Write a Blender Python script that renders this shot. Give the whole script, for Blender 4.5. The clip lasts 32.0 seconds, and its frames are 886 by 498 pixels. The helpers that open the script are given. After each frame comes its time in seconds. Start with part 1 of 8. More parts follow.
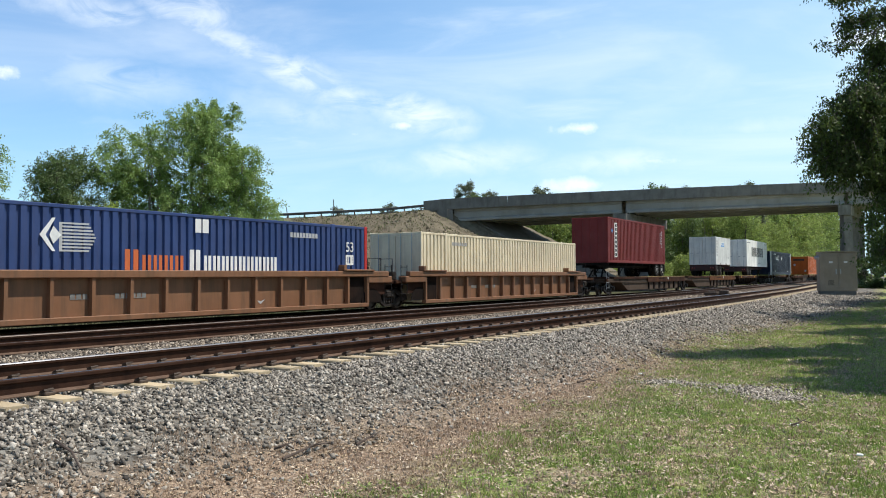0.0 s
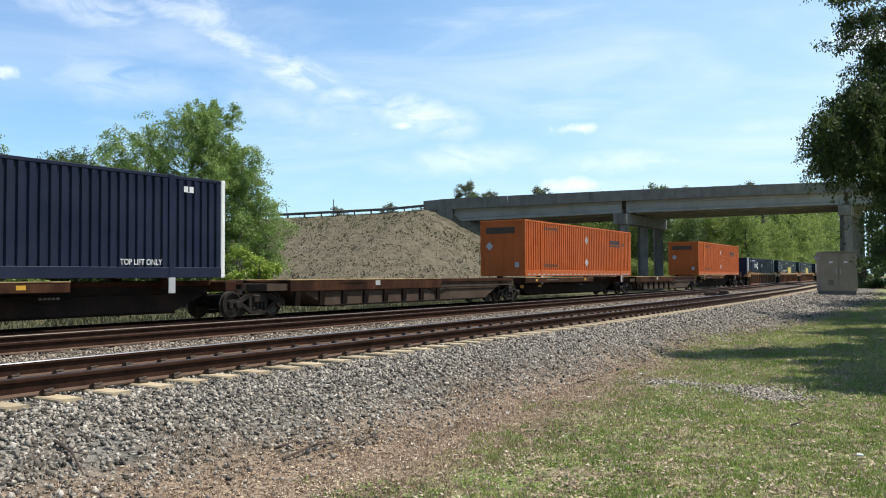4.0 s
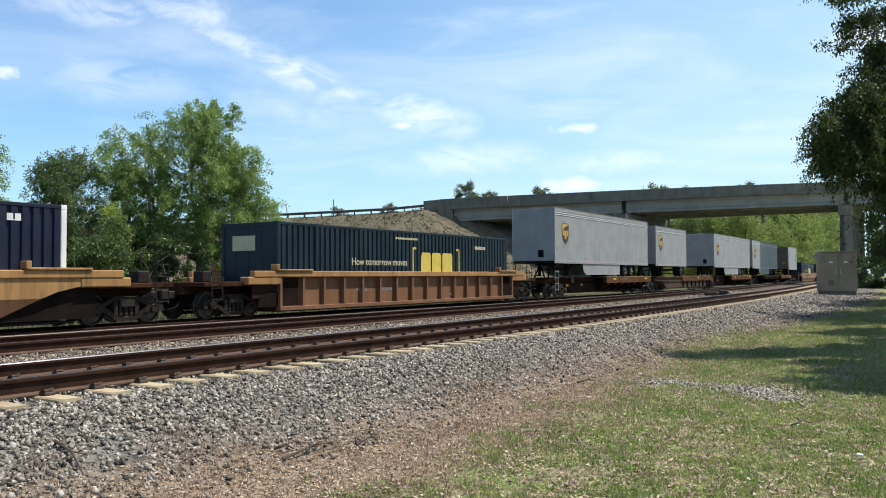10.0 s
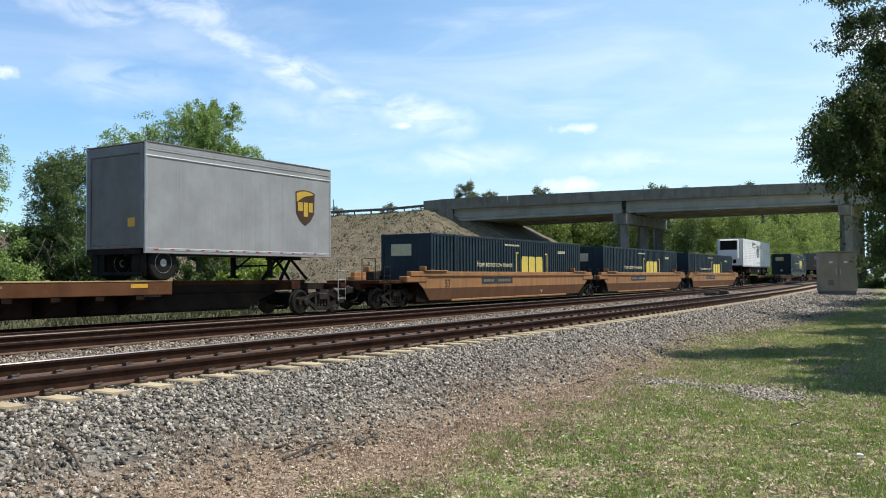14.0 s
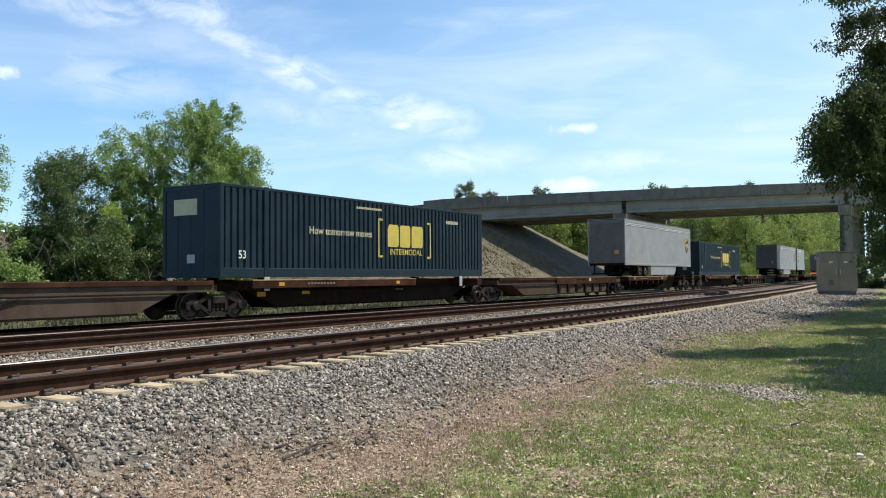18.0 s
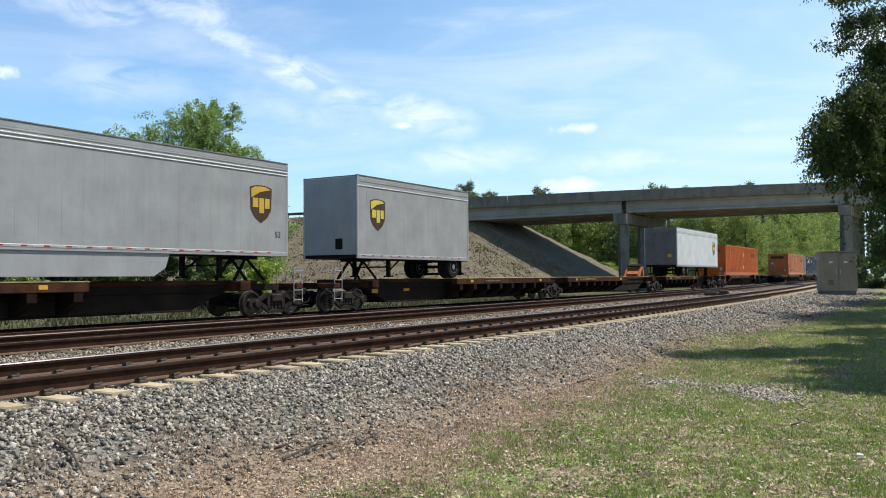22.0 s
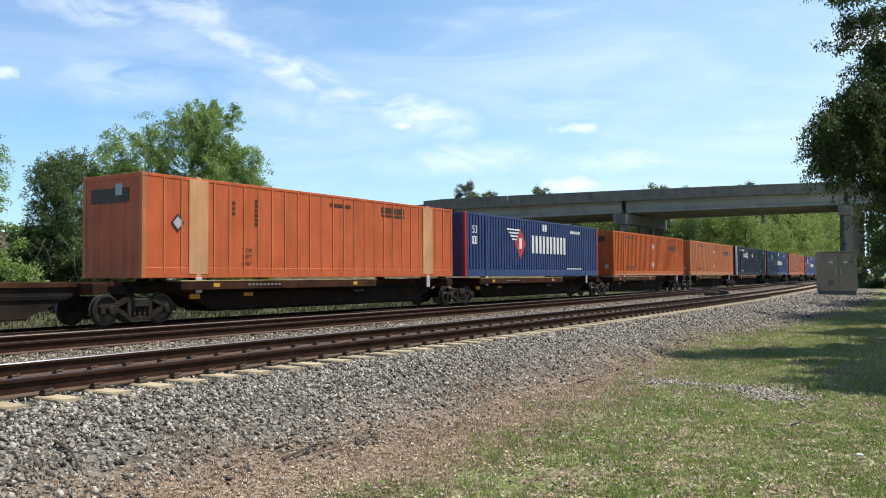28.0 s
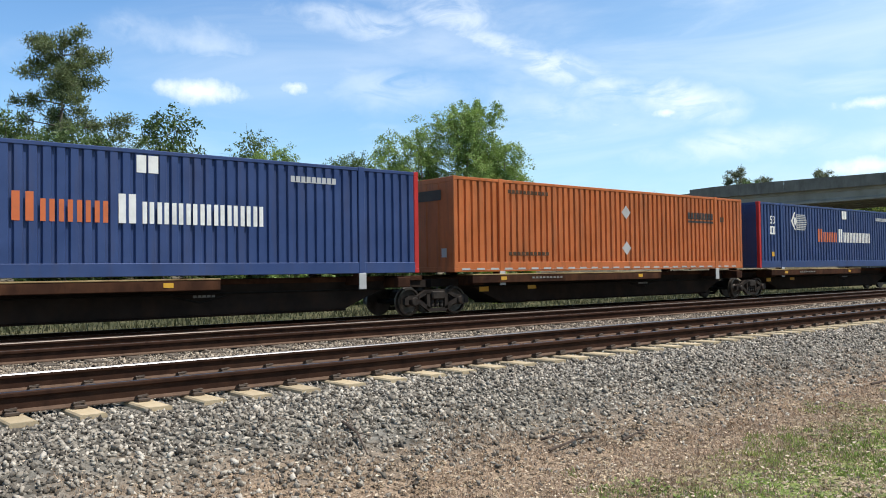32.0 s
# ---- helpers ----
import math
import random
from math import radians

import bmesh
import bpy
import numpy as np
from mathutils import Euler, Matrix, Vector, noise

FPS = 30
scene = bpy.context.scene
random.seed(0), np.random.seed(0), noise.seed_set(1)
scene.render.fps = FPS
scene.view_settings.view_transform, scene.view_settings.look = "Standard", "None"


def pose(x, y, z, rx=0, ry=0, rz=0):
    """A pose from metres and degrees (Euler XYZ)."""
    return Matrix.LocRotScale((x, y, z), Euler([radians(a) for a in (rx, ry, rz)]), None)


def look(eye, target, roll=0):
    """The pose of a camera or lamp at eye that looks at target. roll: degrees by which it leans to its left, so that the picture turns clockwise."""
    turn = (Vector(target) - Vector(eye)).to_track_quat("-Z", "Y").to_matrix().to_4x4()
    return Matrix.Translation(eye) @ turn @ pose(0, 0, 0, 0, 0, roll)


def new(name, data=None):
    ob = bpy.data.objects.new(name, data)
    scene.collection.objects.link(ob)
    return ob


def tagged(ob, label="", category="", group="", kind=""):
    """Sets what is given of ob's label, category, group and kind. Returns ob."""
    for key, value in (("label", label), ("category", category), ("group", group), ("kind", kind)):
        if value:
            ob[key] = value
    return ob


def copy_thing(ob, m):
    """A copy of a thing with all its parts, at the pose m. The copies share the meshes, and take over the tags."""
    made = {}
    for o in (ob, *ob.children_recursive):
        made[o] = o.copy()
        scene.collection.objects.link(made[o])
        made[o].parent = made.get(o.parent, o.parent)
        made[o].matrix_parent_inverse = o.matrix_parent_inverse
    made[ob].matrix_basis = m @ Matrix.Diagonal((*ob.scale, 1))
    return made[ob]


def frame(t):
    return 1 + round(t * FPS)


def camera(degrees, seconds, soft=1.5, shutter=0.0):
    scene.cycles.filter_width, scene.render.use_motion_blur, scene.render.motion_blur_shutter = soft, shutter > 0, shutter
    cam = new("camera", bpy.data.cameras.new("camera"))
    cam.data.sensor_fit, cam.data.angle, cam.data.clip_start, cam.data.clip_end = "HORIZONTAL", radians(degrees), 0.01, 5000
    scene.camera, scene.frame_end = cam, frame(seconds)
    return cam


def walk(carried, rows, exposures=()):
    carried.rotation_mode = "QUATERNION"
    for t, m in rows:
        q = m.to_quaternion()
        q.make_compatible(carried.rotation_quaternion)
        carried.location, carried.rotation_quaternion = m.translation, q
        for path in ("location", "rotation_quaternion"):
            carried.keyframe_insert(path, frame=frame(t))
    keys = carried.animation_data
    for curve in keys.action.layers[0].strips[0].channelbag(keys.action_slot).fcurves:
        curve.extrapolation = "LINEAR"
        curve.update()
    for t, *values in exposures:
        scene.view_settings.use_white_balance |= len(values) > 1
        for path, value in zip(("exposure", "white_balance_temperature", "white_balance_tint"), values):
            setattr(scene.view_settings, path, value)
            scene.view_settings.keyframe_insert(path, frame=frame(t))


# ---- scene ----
cam = camera(55.85, 32.0, soft=1.0)
EYE = (0.0, 0.0, 0.967)


def aim(yaw, pitch, roll):
    """Camera pose: yaw left of +Y, pitch up, roll, in degrees."""
    y, p = radians(yaw), radians(pitch)
    way = Vector((-math.sin(y) * math.cos(p), math.cos(y) * math.cos(p), math.sin(p)))
    return look(EYE, Vector(EYE) + 10 * way, roll)


# a tripod that holds still, then swings to the left at the very end
walk(cam, [(0.0, aim(32.25, 1.887, -0.32)), (31.0, aim(32.25, 1.887, -0.32)), (31.3, aim(32.30, 1.887, -0.32)),
           (31.5, aim(32.45, 1.88, -0.33)), (31.6, aim(37.45, 1.8, -0.45)), (31.7, aim(41.1, 1.75, -0.55)),
           (31.8, aim(44.1, 1.7, -0.65)), (31.9, aim(47.3, 1.65, -0.75)), (32.0, aim(50.1, 1.6, -0.82))])

# ---------------------------------------------------------------- light
SUN_TURN, SUN_UP = 36.0, 63.0          # degrees from +X towards +Y; elevation
scene.view_settings.exposure = 0.15
sun = new("sun", bpy.data.lights.new("sun", "SUN"))
sun.data.energy, sun.data.angle, sun.data.color = 5.0, radians(0.53), (1.0, 0.955, 0.88)
to_sun = Vector((math.cos(radians(SUN_TURN)) * math.cos(radians(SUN_UP)), math.sin(radians(SUN_TURN)) * math.cos(radians(SUN_UP)), math.sin(radians(SUN_UP))))
sun.matrix_world = look(to_sun * 50, (0, 0, 0))


def build_world():
    w = bpy.data.worlds.new("sky")
    scene.world = w
    w.use_nodes = True
    n, l = w.node_tree.nodes, w.node_tree.links
    n.clear()
    out, bg = n.new("ShaderNodeOutputWorld"), n.new("ShaderNodeBackground")
    sky = n.new("ShaderNodeTexSky")
    sky.sky_type, sky.sun_disc = "NISHITA", False
    sky.sun_elevation, sky.sun_rotation = radians(SUN_UP), radians(90 - SUN_TURN)
    sky.air_density, sky.dust_density, sky.ozone_density = 1.0, 0.6, 2.2
    tint = n.new("ShaderNodeMix"); tint.data_type, tint.blend_type = "RGBA", "MULTIPLY"
    tint.inputs["Factor"].default_value = 1.0
    l.new(sky.outputs[0], tint.inputs["A"])
    co = n.new("ShaderNodeTexCoord")
    # the blue deepens towards the zenith
    up = n.new("ShaderNodeSeparateXYZ"); l.new(co.outputs["Generated"], up.inputs[0])
    deep = n.new("ShaderNodeMapRange"); deep.interpolation_type = "SMOOTHSTEP"
    deep.inputs["From Min"].default_value, deep.inputs["From Max"].default_value = 0.32, 0.72
    l.new(up.outputs["Z"], deep.inputs[0])
    shade = n.new("ShaderNodeMix"); shade.data_type = "RGBA"
    shade.inputs["A"].default_value, shade.inputs["B"].default_value = (0.73, 0.97, 1.13, 1), (0.20, 0.29, 0.34, 1)
    l.new(deep.outputs[0], shade.inputs["Factor"]); l.new(shade.outputs["Result"], tint.inputs["B"])

    def layer(rot, scale, size, detail, lo, hi, most, warp=0.4, seed=0.0):
        """Cloud cover from stretched noise."""
        mp = n.new("ShaderNodeMapping")
        mp.inputs["Rotation"].default_value = [radians(v) for v in rot]
        mp.inputs["Scale"].default_value = scale
        mp.inputs["Location"].default_value = (seed, seed * 0.7, seed * 1.3)
        no = n.new("ShaderNodeTexNoise")
        for nm, q in (("Scale", size), ("Detail", detail), ("Roughness", 0.56), ("Distortion", warp)):
            no.inputs[nm].default_value = q
        r = n.new("ShaderNodeMapRange"); r.interpolation_type = "SMOOTHSTEP"
        for nm, q in (("From Min", lo), ("From Max", hi), ("To Max", most)):
            r.inputs[nm].default_value = q
        l.new(co.outputs["Generated"], mp.inputs["Vector"]); l.new(mp.outputs[0], no.inputs["Vector"]); l.new(no.outputs[0], r.inputs[0])
        return r.outputs[0]

    def op(kind, p, q):
        k = n.new("ShaderNodeMath"); k.operation = kind; k.use_clamp = True
        for i, v in enumerate((p, q)):
            if isinstance(v, float):
                k.inputs[i].default_value = v
            else:
                l.new(v, k.inputs[i])
        return k.outputs[0]

    def bank(yaw, pitch, wide, high, lean, most, ragged):
        """One cloud, an ellipse about a bearing (degrees left of +Y, degrees up) with a ragged edge."""
        ya, pi = radians(yaw), radians(pitch)
        mp = n.new("ShaderNodeMapping"); mp.vector_type = "TEXTURE"
        mp.inputs["Location"].default_value = (-math.sin(ya) * math.cos(pi), math.cos(ya) * math.cos(pi), math.sin(pi))
        mp.inputs["Rotation"].default_value = (0, radians(lean), radians(yaw))
        mp.inputs["Scale"].default_value = (radians(wide), 1.0, radians(high))
        ln = n.new("ShaderNodeVectorMath"); ln.operation = "LENGTH"
        l.new(co.outputs["Generated"], mp.inputs["Vector"]); l.new(mp.outputs[0], ln.inputs[0])
        no = n.new("ShaderNodeTexNoise")
        for nm, q in (("Scale", ragged), ("Detail", 7.0), ("Roughness", 0.6)):
            no.inputs[nm].default_value = q
        l.new(co.outputs["Generated"], no.inputs["Vector"])
        k = n.new("ShaderNodeMath"); k.operation = "MULTIPLY_ADD"; k.inputs[1].default_value, k.inputs[2].default_value = 2.6, -1.3
        l.new(no.outputs[0], k.inputs[0])
        s = n.new("ShaderNodeMath"); s.operation = "ADD"
        l.new(ln.outputs["Value"], s.inputs[0]); l.new(k.outputs[0], s.inputs[1])
        r = n.new("ShaderNodeMapRange"); r.interpolation_type = "SMOOTHSTEP"
        for nm, q in (("From Min", 1.05), ("From Max", -0.25), ("To Max", most)):
            r.inputs[nm].default_value = q
        l.new(s.outputs[0], r.inputs[0])
        return r.outputs[0]

    veil = layer((0, 0, 0), (1.6, 1.6, 7.0), 1.5, 6.0, 0.40, 0.76, 0.36, 0.6)
    wisps = layer((0, 14, 40), (1.5, 5.0, 12.0), 1.1, 8.0, 0.52, 0.82, 0.40, 0.5, 3.1)
    # the thin cloud looks dense low down, where it is seen edge on, and clears overhead
    high = n.new("ShaderNodeSeparateXYZ"); l.new(co.outputs["Generated"], high.inputs[0])
    clear = n.new("ShaderNodeMapRange"); clear.interpolation_type = "SMOOTHSTEP"
    for nm, q in (("From Min", 0.36), ("From Max", 0.72), ("To Min", 1.0), ("To Max", 0.08)):
        clear.inputs[nm].default_value = q
    l.new(high.outputs["Z"], clear.inputs[0])
    side = n.new("ShaderNodeVectorMath"); side.operation = "DOT_PRODUCT"
    side.inputs[1].default_value = (math.cos(radians(SUN_TURN)), math.sin(radians(SUN_TURN)), 0)
    l.new(co.outputs["Generated"], side.inputs[0])
    away = n.new("ShaderNodeMapRange"); away.interpolation_type = "SMOOTHSTEP"
    for nm, q in (("From Min", -0.95), ("From Max", -0.25), ("To Min", 0.1), ("To Max", 1.0)):
        away.inputs[nm].default_value = q
    l.new(side.outputs["Value"], away.inputs[0])
    cover = op("MULTIPLY", op("MULTIPLY", op("MAXIMUM", veil, wisps), clear.outputs[0]), away.outputs[0])
    # torn fibres that thin the cirrus out
    fibre = layer((0, 16, 35), (3.0, 3.0, 9.0), 3.4, 10.0, 0.16, 0.64, 1.0, 1.6, 5.3)
    cirrus = None
    for spec in ((56.0, 16.8, 8.0, 1.5, 6.0, 0.55, 8.0), (49.3, 17.1, 5.2, 1.7, 12.0, 0.70, 7.0), (45.8, 15.2, 6.0, 1.3, 17.0, 0.72, 7.0), (42.0, 13.6, 6.8, 1.35, 18.0, 0.70, 6.0),
                 (38.2, 12.2, 6.2, 1.6, 15.0, 0.66, 6.0), (33.8, 11.1, 5.5, 1.7, 9.0, 0.70, 7.0), (42.0, 11.0, 8.0, 2.4, 8.0, 0.42, 5.0), (52.0, 12.5, 8.0, 2.2, 4.0, 0.40, 5.0),
                 (31.0, 7.9, 8.0, 1.5, -3.0, 0.62, 6.0), (21.0, 7.6, 7.0, 1.1, -2.0, 0.5, 7.0), (12.0, 9.4, 7.0, 1.2, 0.0, 0.4, 7.0), (66.0, 15.0, 7.0, 2.0, 6.0, 0.55, 7.0)):
        one = bank(*spec)
        cirrus = one if cirrus is None else op("MAXIMUM", cirrus, one)
    cover = op("MAXIMUM", cover, op("MULTIPLY", cirrus, fibre))
    for spec in ((22.9, 9.9, 1.9, 0.5, 0.0, 0.9, 30.0), (5.4, 14.3, 2.6, 0.95, 6.0, 1.0, 20.0), (22.6, 6.1, 3.6, 0.85, 0.0, 1.0, 16.0), (66.0, 12.0, 3.4, 0.9, 4.0, 1.0, 16.0),
                 (35.0, 10.3, 1.3, 0.5, 0.0, 0.8, 30.0), (38.3, 9.7, 0.9, 0.35, 0.0, 0.45, 34.0), (18.2, 7.6, 2.4, 0.42, 2.0, 0.8, 26.0), (60.2, 12.6, 1.3, 0.7, 0.0, 1.0, 24.0)):
        cover = op("MAXIMUM", cover, bank(*spec))
    sep = n.new("ShaderNodeSeparateXYZ")
    l.new(co.outputs["Generated"], sep.inputs[0])
    r3 = n.new("ShaderNodeMapRange")
    for nm, q in (("From Min", 0.0), ("From Max", 0.30), ("To Min", 0.34), ("To Max", 0.0)):
        r3.inputs[nm].default_value = q
    l.new(sep.outputs["Z"], r3.inputs[0])
    haze = n.new("ShaderNodeMix"); haze.data_type = "RGBA"
    haze.inputs["B"].default_value = (4.1, 5.75, 6.7, 1)
    # the air is paler towards the sun
    glow = n.new("ShaderNodeMapRange"); glow.interpolation_type = "SMOOTHSTEP"
    for nm, q in (("From Min", -0.35), ("From Max", 0.55), ("To Max", 0.5)):
        glow.inputs[nm].default_value = q
    l.new(side.outputs["Value"], glow.inputs[0])
    l.new(op("ADD", op("MULTIPLY", r3.outputs[0], away.outputs[0]), op("MULTIPLY", glow.outputs[0], clear.outputs[0])), haze.inputs["Factor"]); l.new(tint.outputs["Result"], haze.inputs["A"])
    mix = n.new("ShaderNodeMix"); mix.data_type = "RGBA"
    mix.inputs["B"].default_value = (6.9, 7.4, 7.7, 1)
    l.new(cover, mix.inputs["Factor"]); l.new(haze.outputs["Result"], mix.inputs["A"])
    l.new(mix.outputs["Result"], bg.inputs[0])
    bg.inputs[1].default_value = 0.15
    l.new(bg.outputs[0], out.inputs[0])


build_world()


# ---------------------------------------------------------------- materials
def mat(name, c1, c2, rough=0.6, scale=4.0, metal=0.0, bump=0.0, bscale=40.0, stain=None, stain_amt=0.5, stain_scale=(1, 1, 1),
        stain_size=1.2, rand=0.0, island=0.0, spec=0.5, trans=0.0):
    """A surface that wanders between two colours, with stains of a third and fine relief."""
    m = bpy.data.materials.new(name)
    m.use_nodes = True
    n, l = m.node_tree.nodes, m.node_tree.links
    b = n["Principled BSDF"]
    co = n.new("ShaderNodeTexCoord")
    no = n.new("ShaderNodeTexNoise")
    no.inputs["Scale"].default_value, no.inputs["Detail"].default_value, no.inputs["Roughness"].default_value = scale, 5.0, 0.6
    l.new(co.outputs["Object"], no.inputs["Vector"])
    ra = n.new("ShaderNodeMapRange")
    ra.inputs["From Min"].default_value, ra.inputs["From Max"].default_value = 0.32, 0.68
    l.new(no.outputs[0], ra.inputs[0])
    mx = n.new("ShaderNodeMix"); mx.data_type = "RGBA"
    mx.inputs["A"].default_value, mx.inputs["B"].default_value = (*c1, 1), (*c2, 1)
    l.new(ra.outputs[0], mx.inputs["Factor"])
    col = mx.outputs["Result"]
    if stain:
        mp = n.new("ShaderNodeMapping")
        mp.inputs["Scale"].default_value = stain_scale
        l.new(co.outputs["Object"], mp.inputs["Vector"])
        ns = n.new("ShaderNodeTexNoise")
        ns.inputs["Scale"].default_value, ns.inputs["Detail"].default_value = stain_size, 8.0
        ns.inputs["Roughness"].default_value = 0.65
        l.new(mp.outputs[0], ns.inputs["Vector"])
        rs = n.new("ShaderNodeMapRange")
        rs.inputs["From Min"].default_value, rs.inputs["From Max"].default_value = 0.48, 0.72
        rs.inputs["To Max"].default_value = stain_amt
        l.new(ns.outputs[0], rs.inputs[0])
        m2 = n.new("ShaderNodeMix"); m2.data_type = "RGBA"
        m2.inputs["B"].default_value = (*stain, 1)
        l.new(rs.outputs[0], m2.inputs["Factor"]); l.new(col, m2.inputs["A"])
        col = m2.outputs["Result"]
    if rand or island:
        hsv = n.new("ShaderNodeHueSaturation")
        if island:
            src = n.new("ShaderNodeNewGeometry").outputs["Random Per Island"]
        else:
            src = n.new("ShaderNodeObjectInfo").outputs["Random"]
        rr = n.new("ShaderNodeMapRange")
        k = island or rand
        rr.inputs["To Min"].default_value, rr.inputs["To Max"].default_value = 1 - k, 1 + k
        l.new(src, rr.inputs[0]); l.new(rr.outputs[0], hsv.inputs["Value"]); l.new(col, hsv.inputs["Color"])
        col = hsv.outputs[0]
    l.new(col, b.inputs["Base Color"])
    b.inputs["Roughness"].default_value, b.inputs["Metallic"].default_value = rough, metal
    b.inputs["Specular IOR Level"].default_value = spec
    if trans:
        b.inputs["Transmission Weight"].default_value = 0.0
        tr = n.new("ShaderNodeBsdfTranslucent")
        l.new(col, tr.inputs[0])
        ad = n.new("ShaderNodeMixShader")
        ad.inputs[0].default_value = trans
        l.new(b.outputs[0], ad.inputs[1]); l.new(tr.outputs[0], ad.inputs[2])
        l.new(ad.outputs[0], n["Material Output"].inputs[0])
    if bump:
        nb = n.new("ShaderNodeTexNoise")
        nb.inputs["Scale"].default_value, nb.inputs["Detail"].default_value = bscale, 6.0
        l.new(co.outputs["Object"], nb.inputs["Vector"])
        bp = n.new("ShaderNodeBump")
        bp.inputs["Strength"].default_value, bp.inputs["Distance"].default_value = bump, 0.02
        l.new(nb.outputs[0], bp.inputs["Height"]); l.new(bp.outputs[0], b.inputs["Normal"])
    return m


def paint(name, c, dirt=(0.09, 0.065, 0.045), amt=0.35, rough=0.5, fade=1.25):
    """Weathered vehicle paint with vertical streaks of dirt."""
    c2 = tuple(min(1.0, v * fade + 0.008) for v in c)
    return mat(name, c, c2, rough, 0.9, bump=0.06, bscale=7.0, stain=dirt, stain_amt=amt, stain_scale=(2.2, 2.2, 0.22), stain_size=1.6, spec=0.22)


M = {}


def stone_material(name="ballast_stone", tone=(0.94, 0.90, 0.85)):
    m = mat(name, (0.2, 0.2, 0.2), (0.3, 0.3, 0.3), 0.85, 9.0, bump=0.3, bscale=90)
    n, l = m.node_tree.nodes, m.node_tree.links
    ge, ra, no, mx = n.new("ShaderNodeNewGeometry"), n.new("ShaderNodeValToRGB"), n.new("ShaderNodeTexNoise"), n.new("ShaderNodeMix")
    for k, (p, c) in enumerate(((0.0, (0.045, 0.039, 0.033)), (0.25, (0.155, 0.140, 0.122)), (0.60, (0.33, 0.305, 0.27)), (0.88, (0.44, 0.41, 0.365)), (1.0, (0.60, 0.57, 0.52)))):
        el = ra.color_ramp.elements[k] if k < 2 else ra.color_ramp.elements.new(p)
        el.position, el.color = p, (c[0] * tone[0], c[1] * tone[1], c[2] * tone[2], 1)
    no.inputs["Scale"].default_value, no.inputs["Detail"].default_value = 60.0, 4.0
    mx.data_type, mx.blend_type = "RGBA", "OVERLAY"
    mx.inputs["Factor"].default_value = 0.5
    l.new(ge.outputs["Random Per Island"], ra.inputs[0]); l.new(ra.outputs[0], mx.inputs["A"]); l.new(no.outputs[0], mx.inputs["B"])
    l.new(mx.outputs["Result"], n["Principled BSDF"].inputs["Base Color"])
    return m


M["ballast"] = stone_material()
M["ballast_rust"] = stone_material("rust_stained_stone", (0.90, 0.80, 0.70))
# rust darkened: the shade under the rail head is painted into the web
M["rail"] = mat("rusty_rail_shaded_web", (0.024, 0.011, 0.007), (0.050, 0.023, 0.014), 0.8, 6.0, spec=0.12, bump=0.15, stain=(0.08, 0.045, 0.026), stain_amt=0.3)
# lighter rust for the foot stands in for the sun it catches
M["flange"] = mat("rusty_rail_lit_foot", (0.070, 0.038, 0.023), (0.125, 0.074, 0.046), 0.8, 6.0, bump=0.15, stain=(0.05, 0.03, 0.02), stain_amt=0.4)
M["railtop"] = mat("worn_rail_head", (0.15, 0.15, 0.162), (0.22, 0.22, 0.232), 0.40, 5.0, metal=1.0, stain=(0.12, 0.09, 0.07), stain_amt=0.35)
M["railtop_dull"] = mat("dull_rail_head", (0.10, 0.080, 0.068), (0.15, 0.125, 0.105), 0.5, 5.0, metal=0.45)
M["tie"] = mat("concrete_tie", (0.42, 0.325, 0.20), (0.52, 0.42, 0.28), 0.85, 7.0, bump=0.15, stain=(0.22, 0.17, 0.11), stain_amt=0.5, stain_size=4, rand=0.12)
M["woodtie"] = mat("wooden_tie", (0.07, 0.055, 0.042), (0.13, 0.10, 0.075), 0.9, 6.0, bump=0.3, rand=0.2)
M["clip"] = mat("dark_steel_clip", (0.035, 0.025, 0.02), (0.07, 0.045, 0.03), 0.7, 20.0)
M["concrete"] = mat("weathered_concrete", (0.145, 0.137, 0.12), (0.215, 0.204, 0.182), 0.9, 0.8, bump=0.1, bscale=12, stain=(0.085, 0.078, 0.066), stain_amt=0.8, stain_scale=(1, 1, 0.28), stain_size=1.3)
M["girder"] = mat("girder_concrete", (0.255, 0.245, 0.215), (0.315, 0.305, 0.275), 0.85, 0.5, bump=0.06, bscale=9, stain=(0.16, 0.148, 0.128), stain_amt=0.6, stain_scale=(1, 1, 0.5), stain_size=0.5)
M["asphalt"] = mat("asphalt", (0.045, 0.045, 0.047), (0.065, 0.065, 0.066), 0.9, 2.0, bump=0.2)
M["galv"] = mat("galvanised_steel", (0.38, 0.39, 0.40), (0.46, 0.47, 0.48), 0.45, 4.0, metal=0.7)
M["cabinet"] = mat("grey_cabinet_steel", (0.28, 0.23, 0.17), (0.35, 0.295, 0.225), 0.6, 1.2, stain=(0.15, 0.125, 0.09), stain_amt=0.4, stain_scale=(1, 1, 0.3))
M["bark"] = mat("bark", (0.065, 0.055, 0.045), (0.13, 0.115, 0.095), 0.95, 9.0, bump=0.5, bscale=25)
M["leaf"] = mat("fresh_leaf", (0.195, 0.295, 0.075), (0.335, 0.45, 0.145), 0.45, 0.35, island=0.4, trans=0.45)
M["leaf_olive"] = mat("olive_leaf", (0.088, 0.142, 0.046), (0.155, 0.22, 0.074), 0.55, 0.5, island=0.35, trans=0.4)
M["leaf_dark"] = mat("dark_leaf", (0.062, 0.105, 0.024), (0.10, 0.155, 0.038), 0.5, 0.7, island=0.35, trans=0.30)
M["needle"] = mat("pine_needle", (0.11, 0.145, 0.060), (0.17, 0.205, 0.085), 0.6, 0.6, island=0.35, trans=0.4)
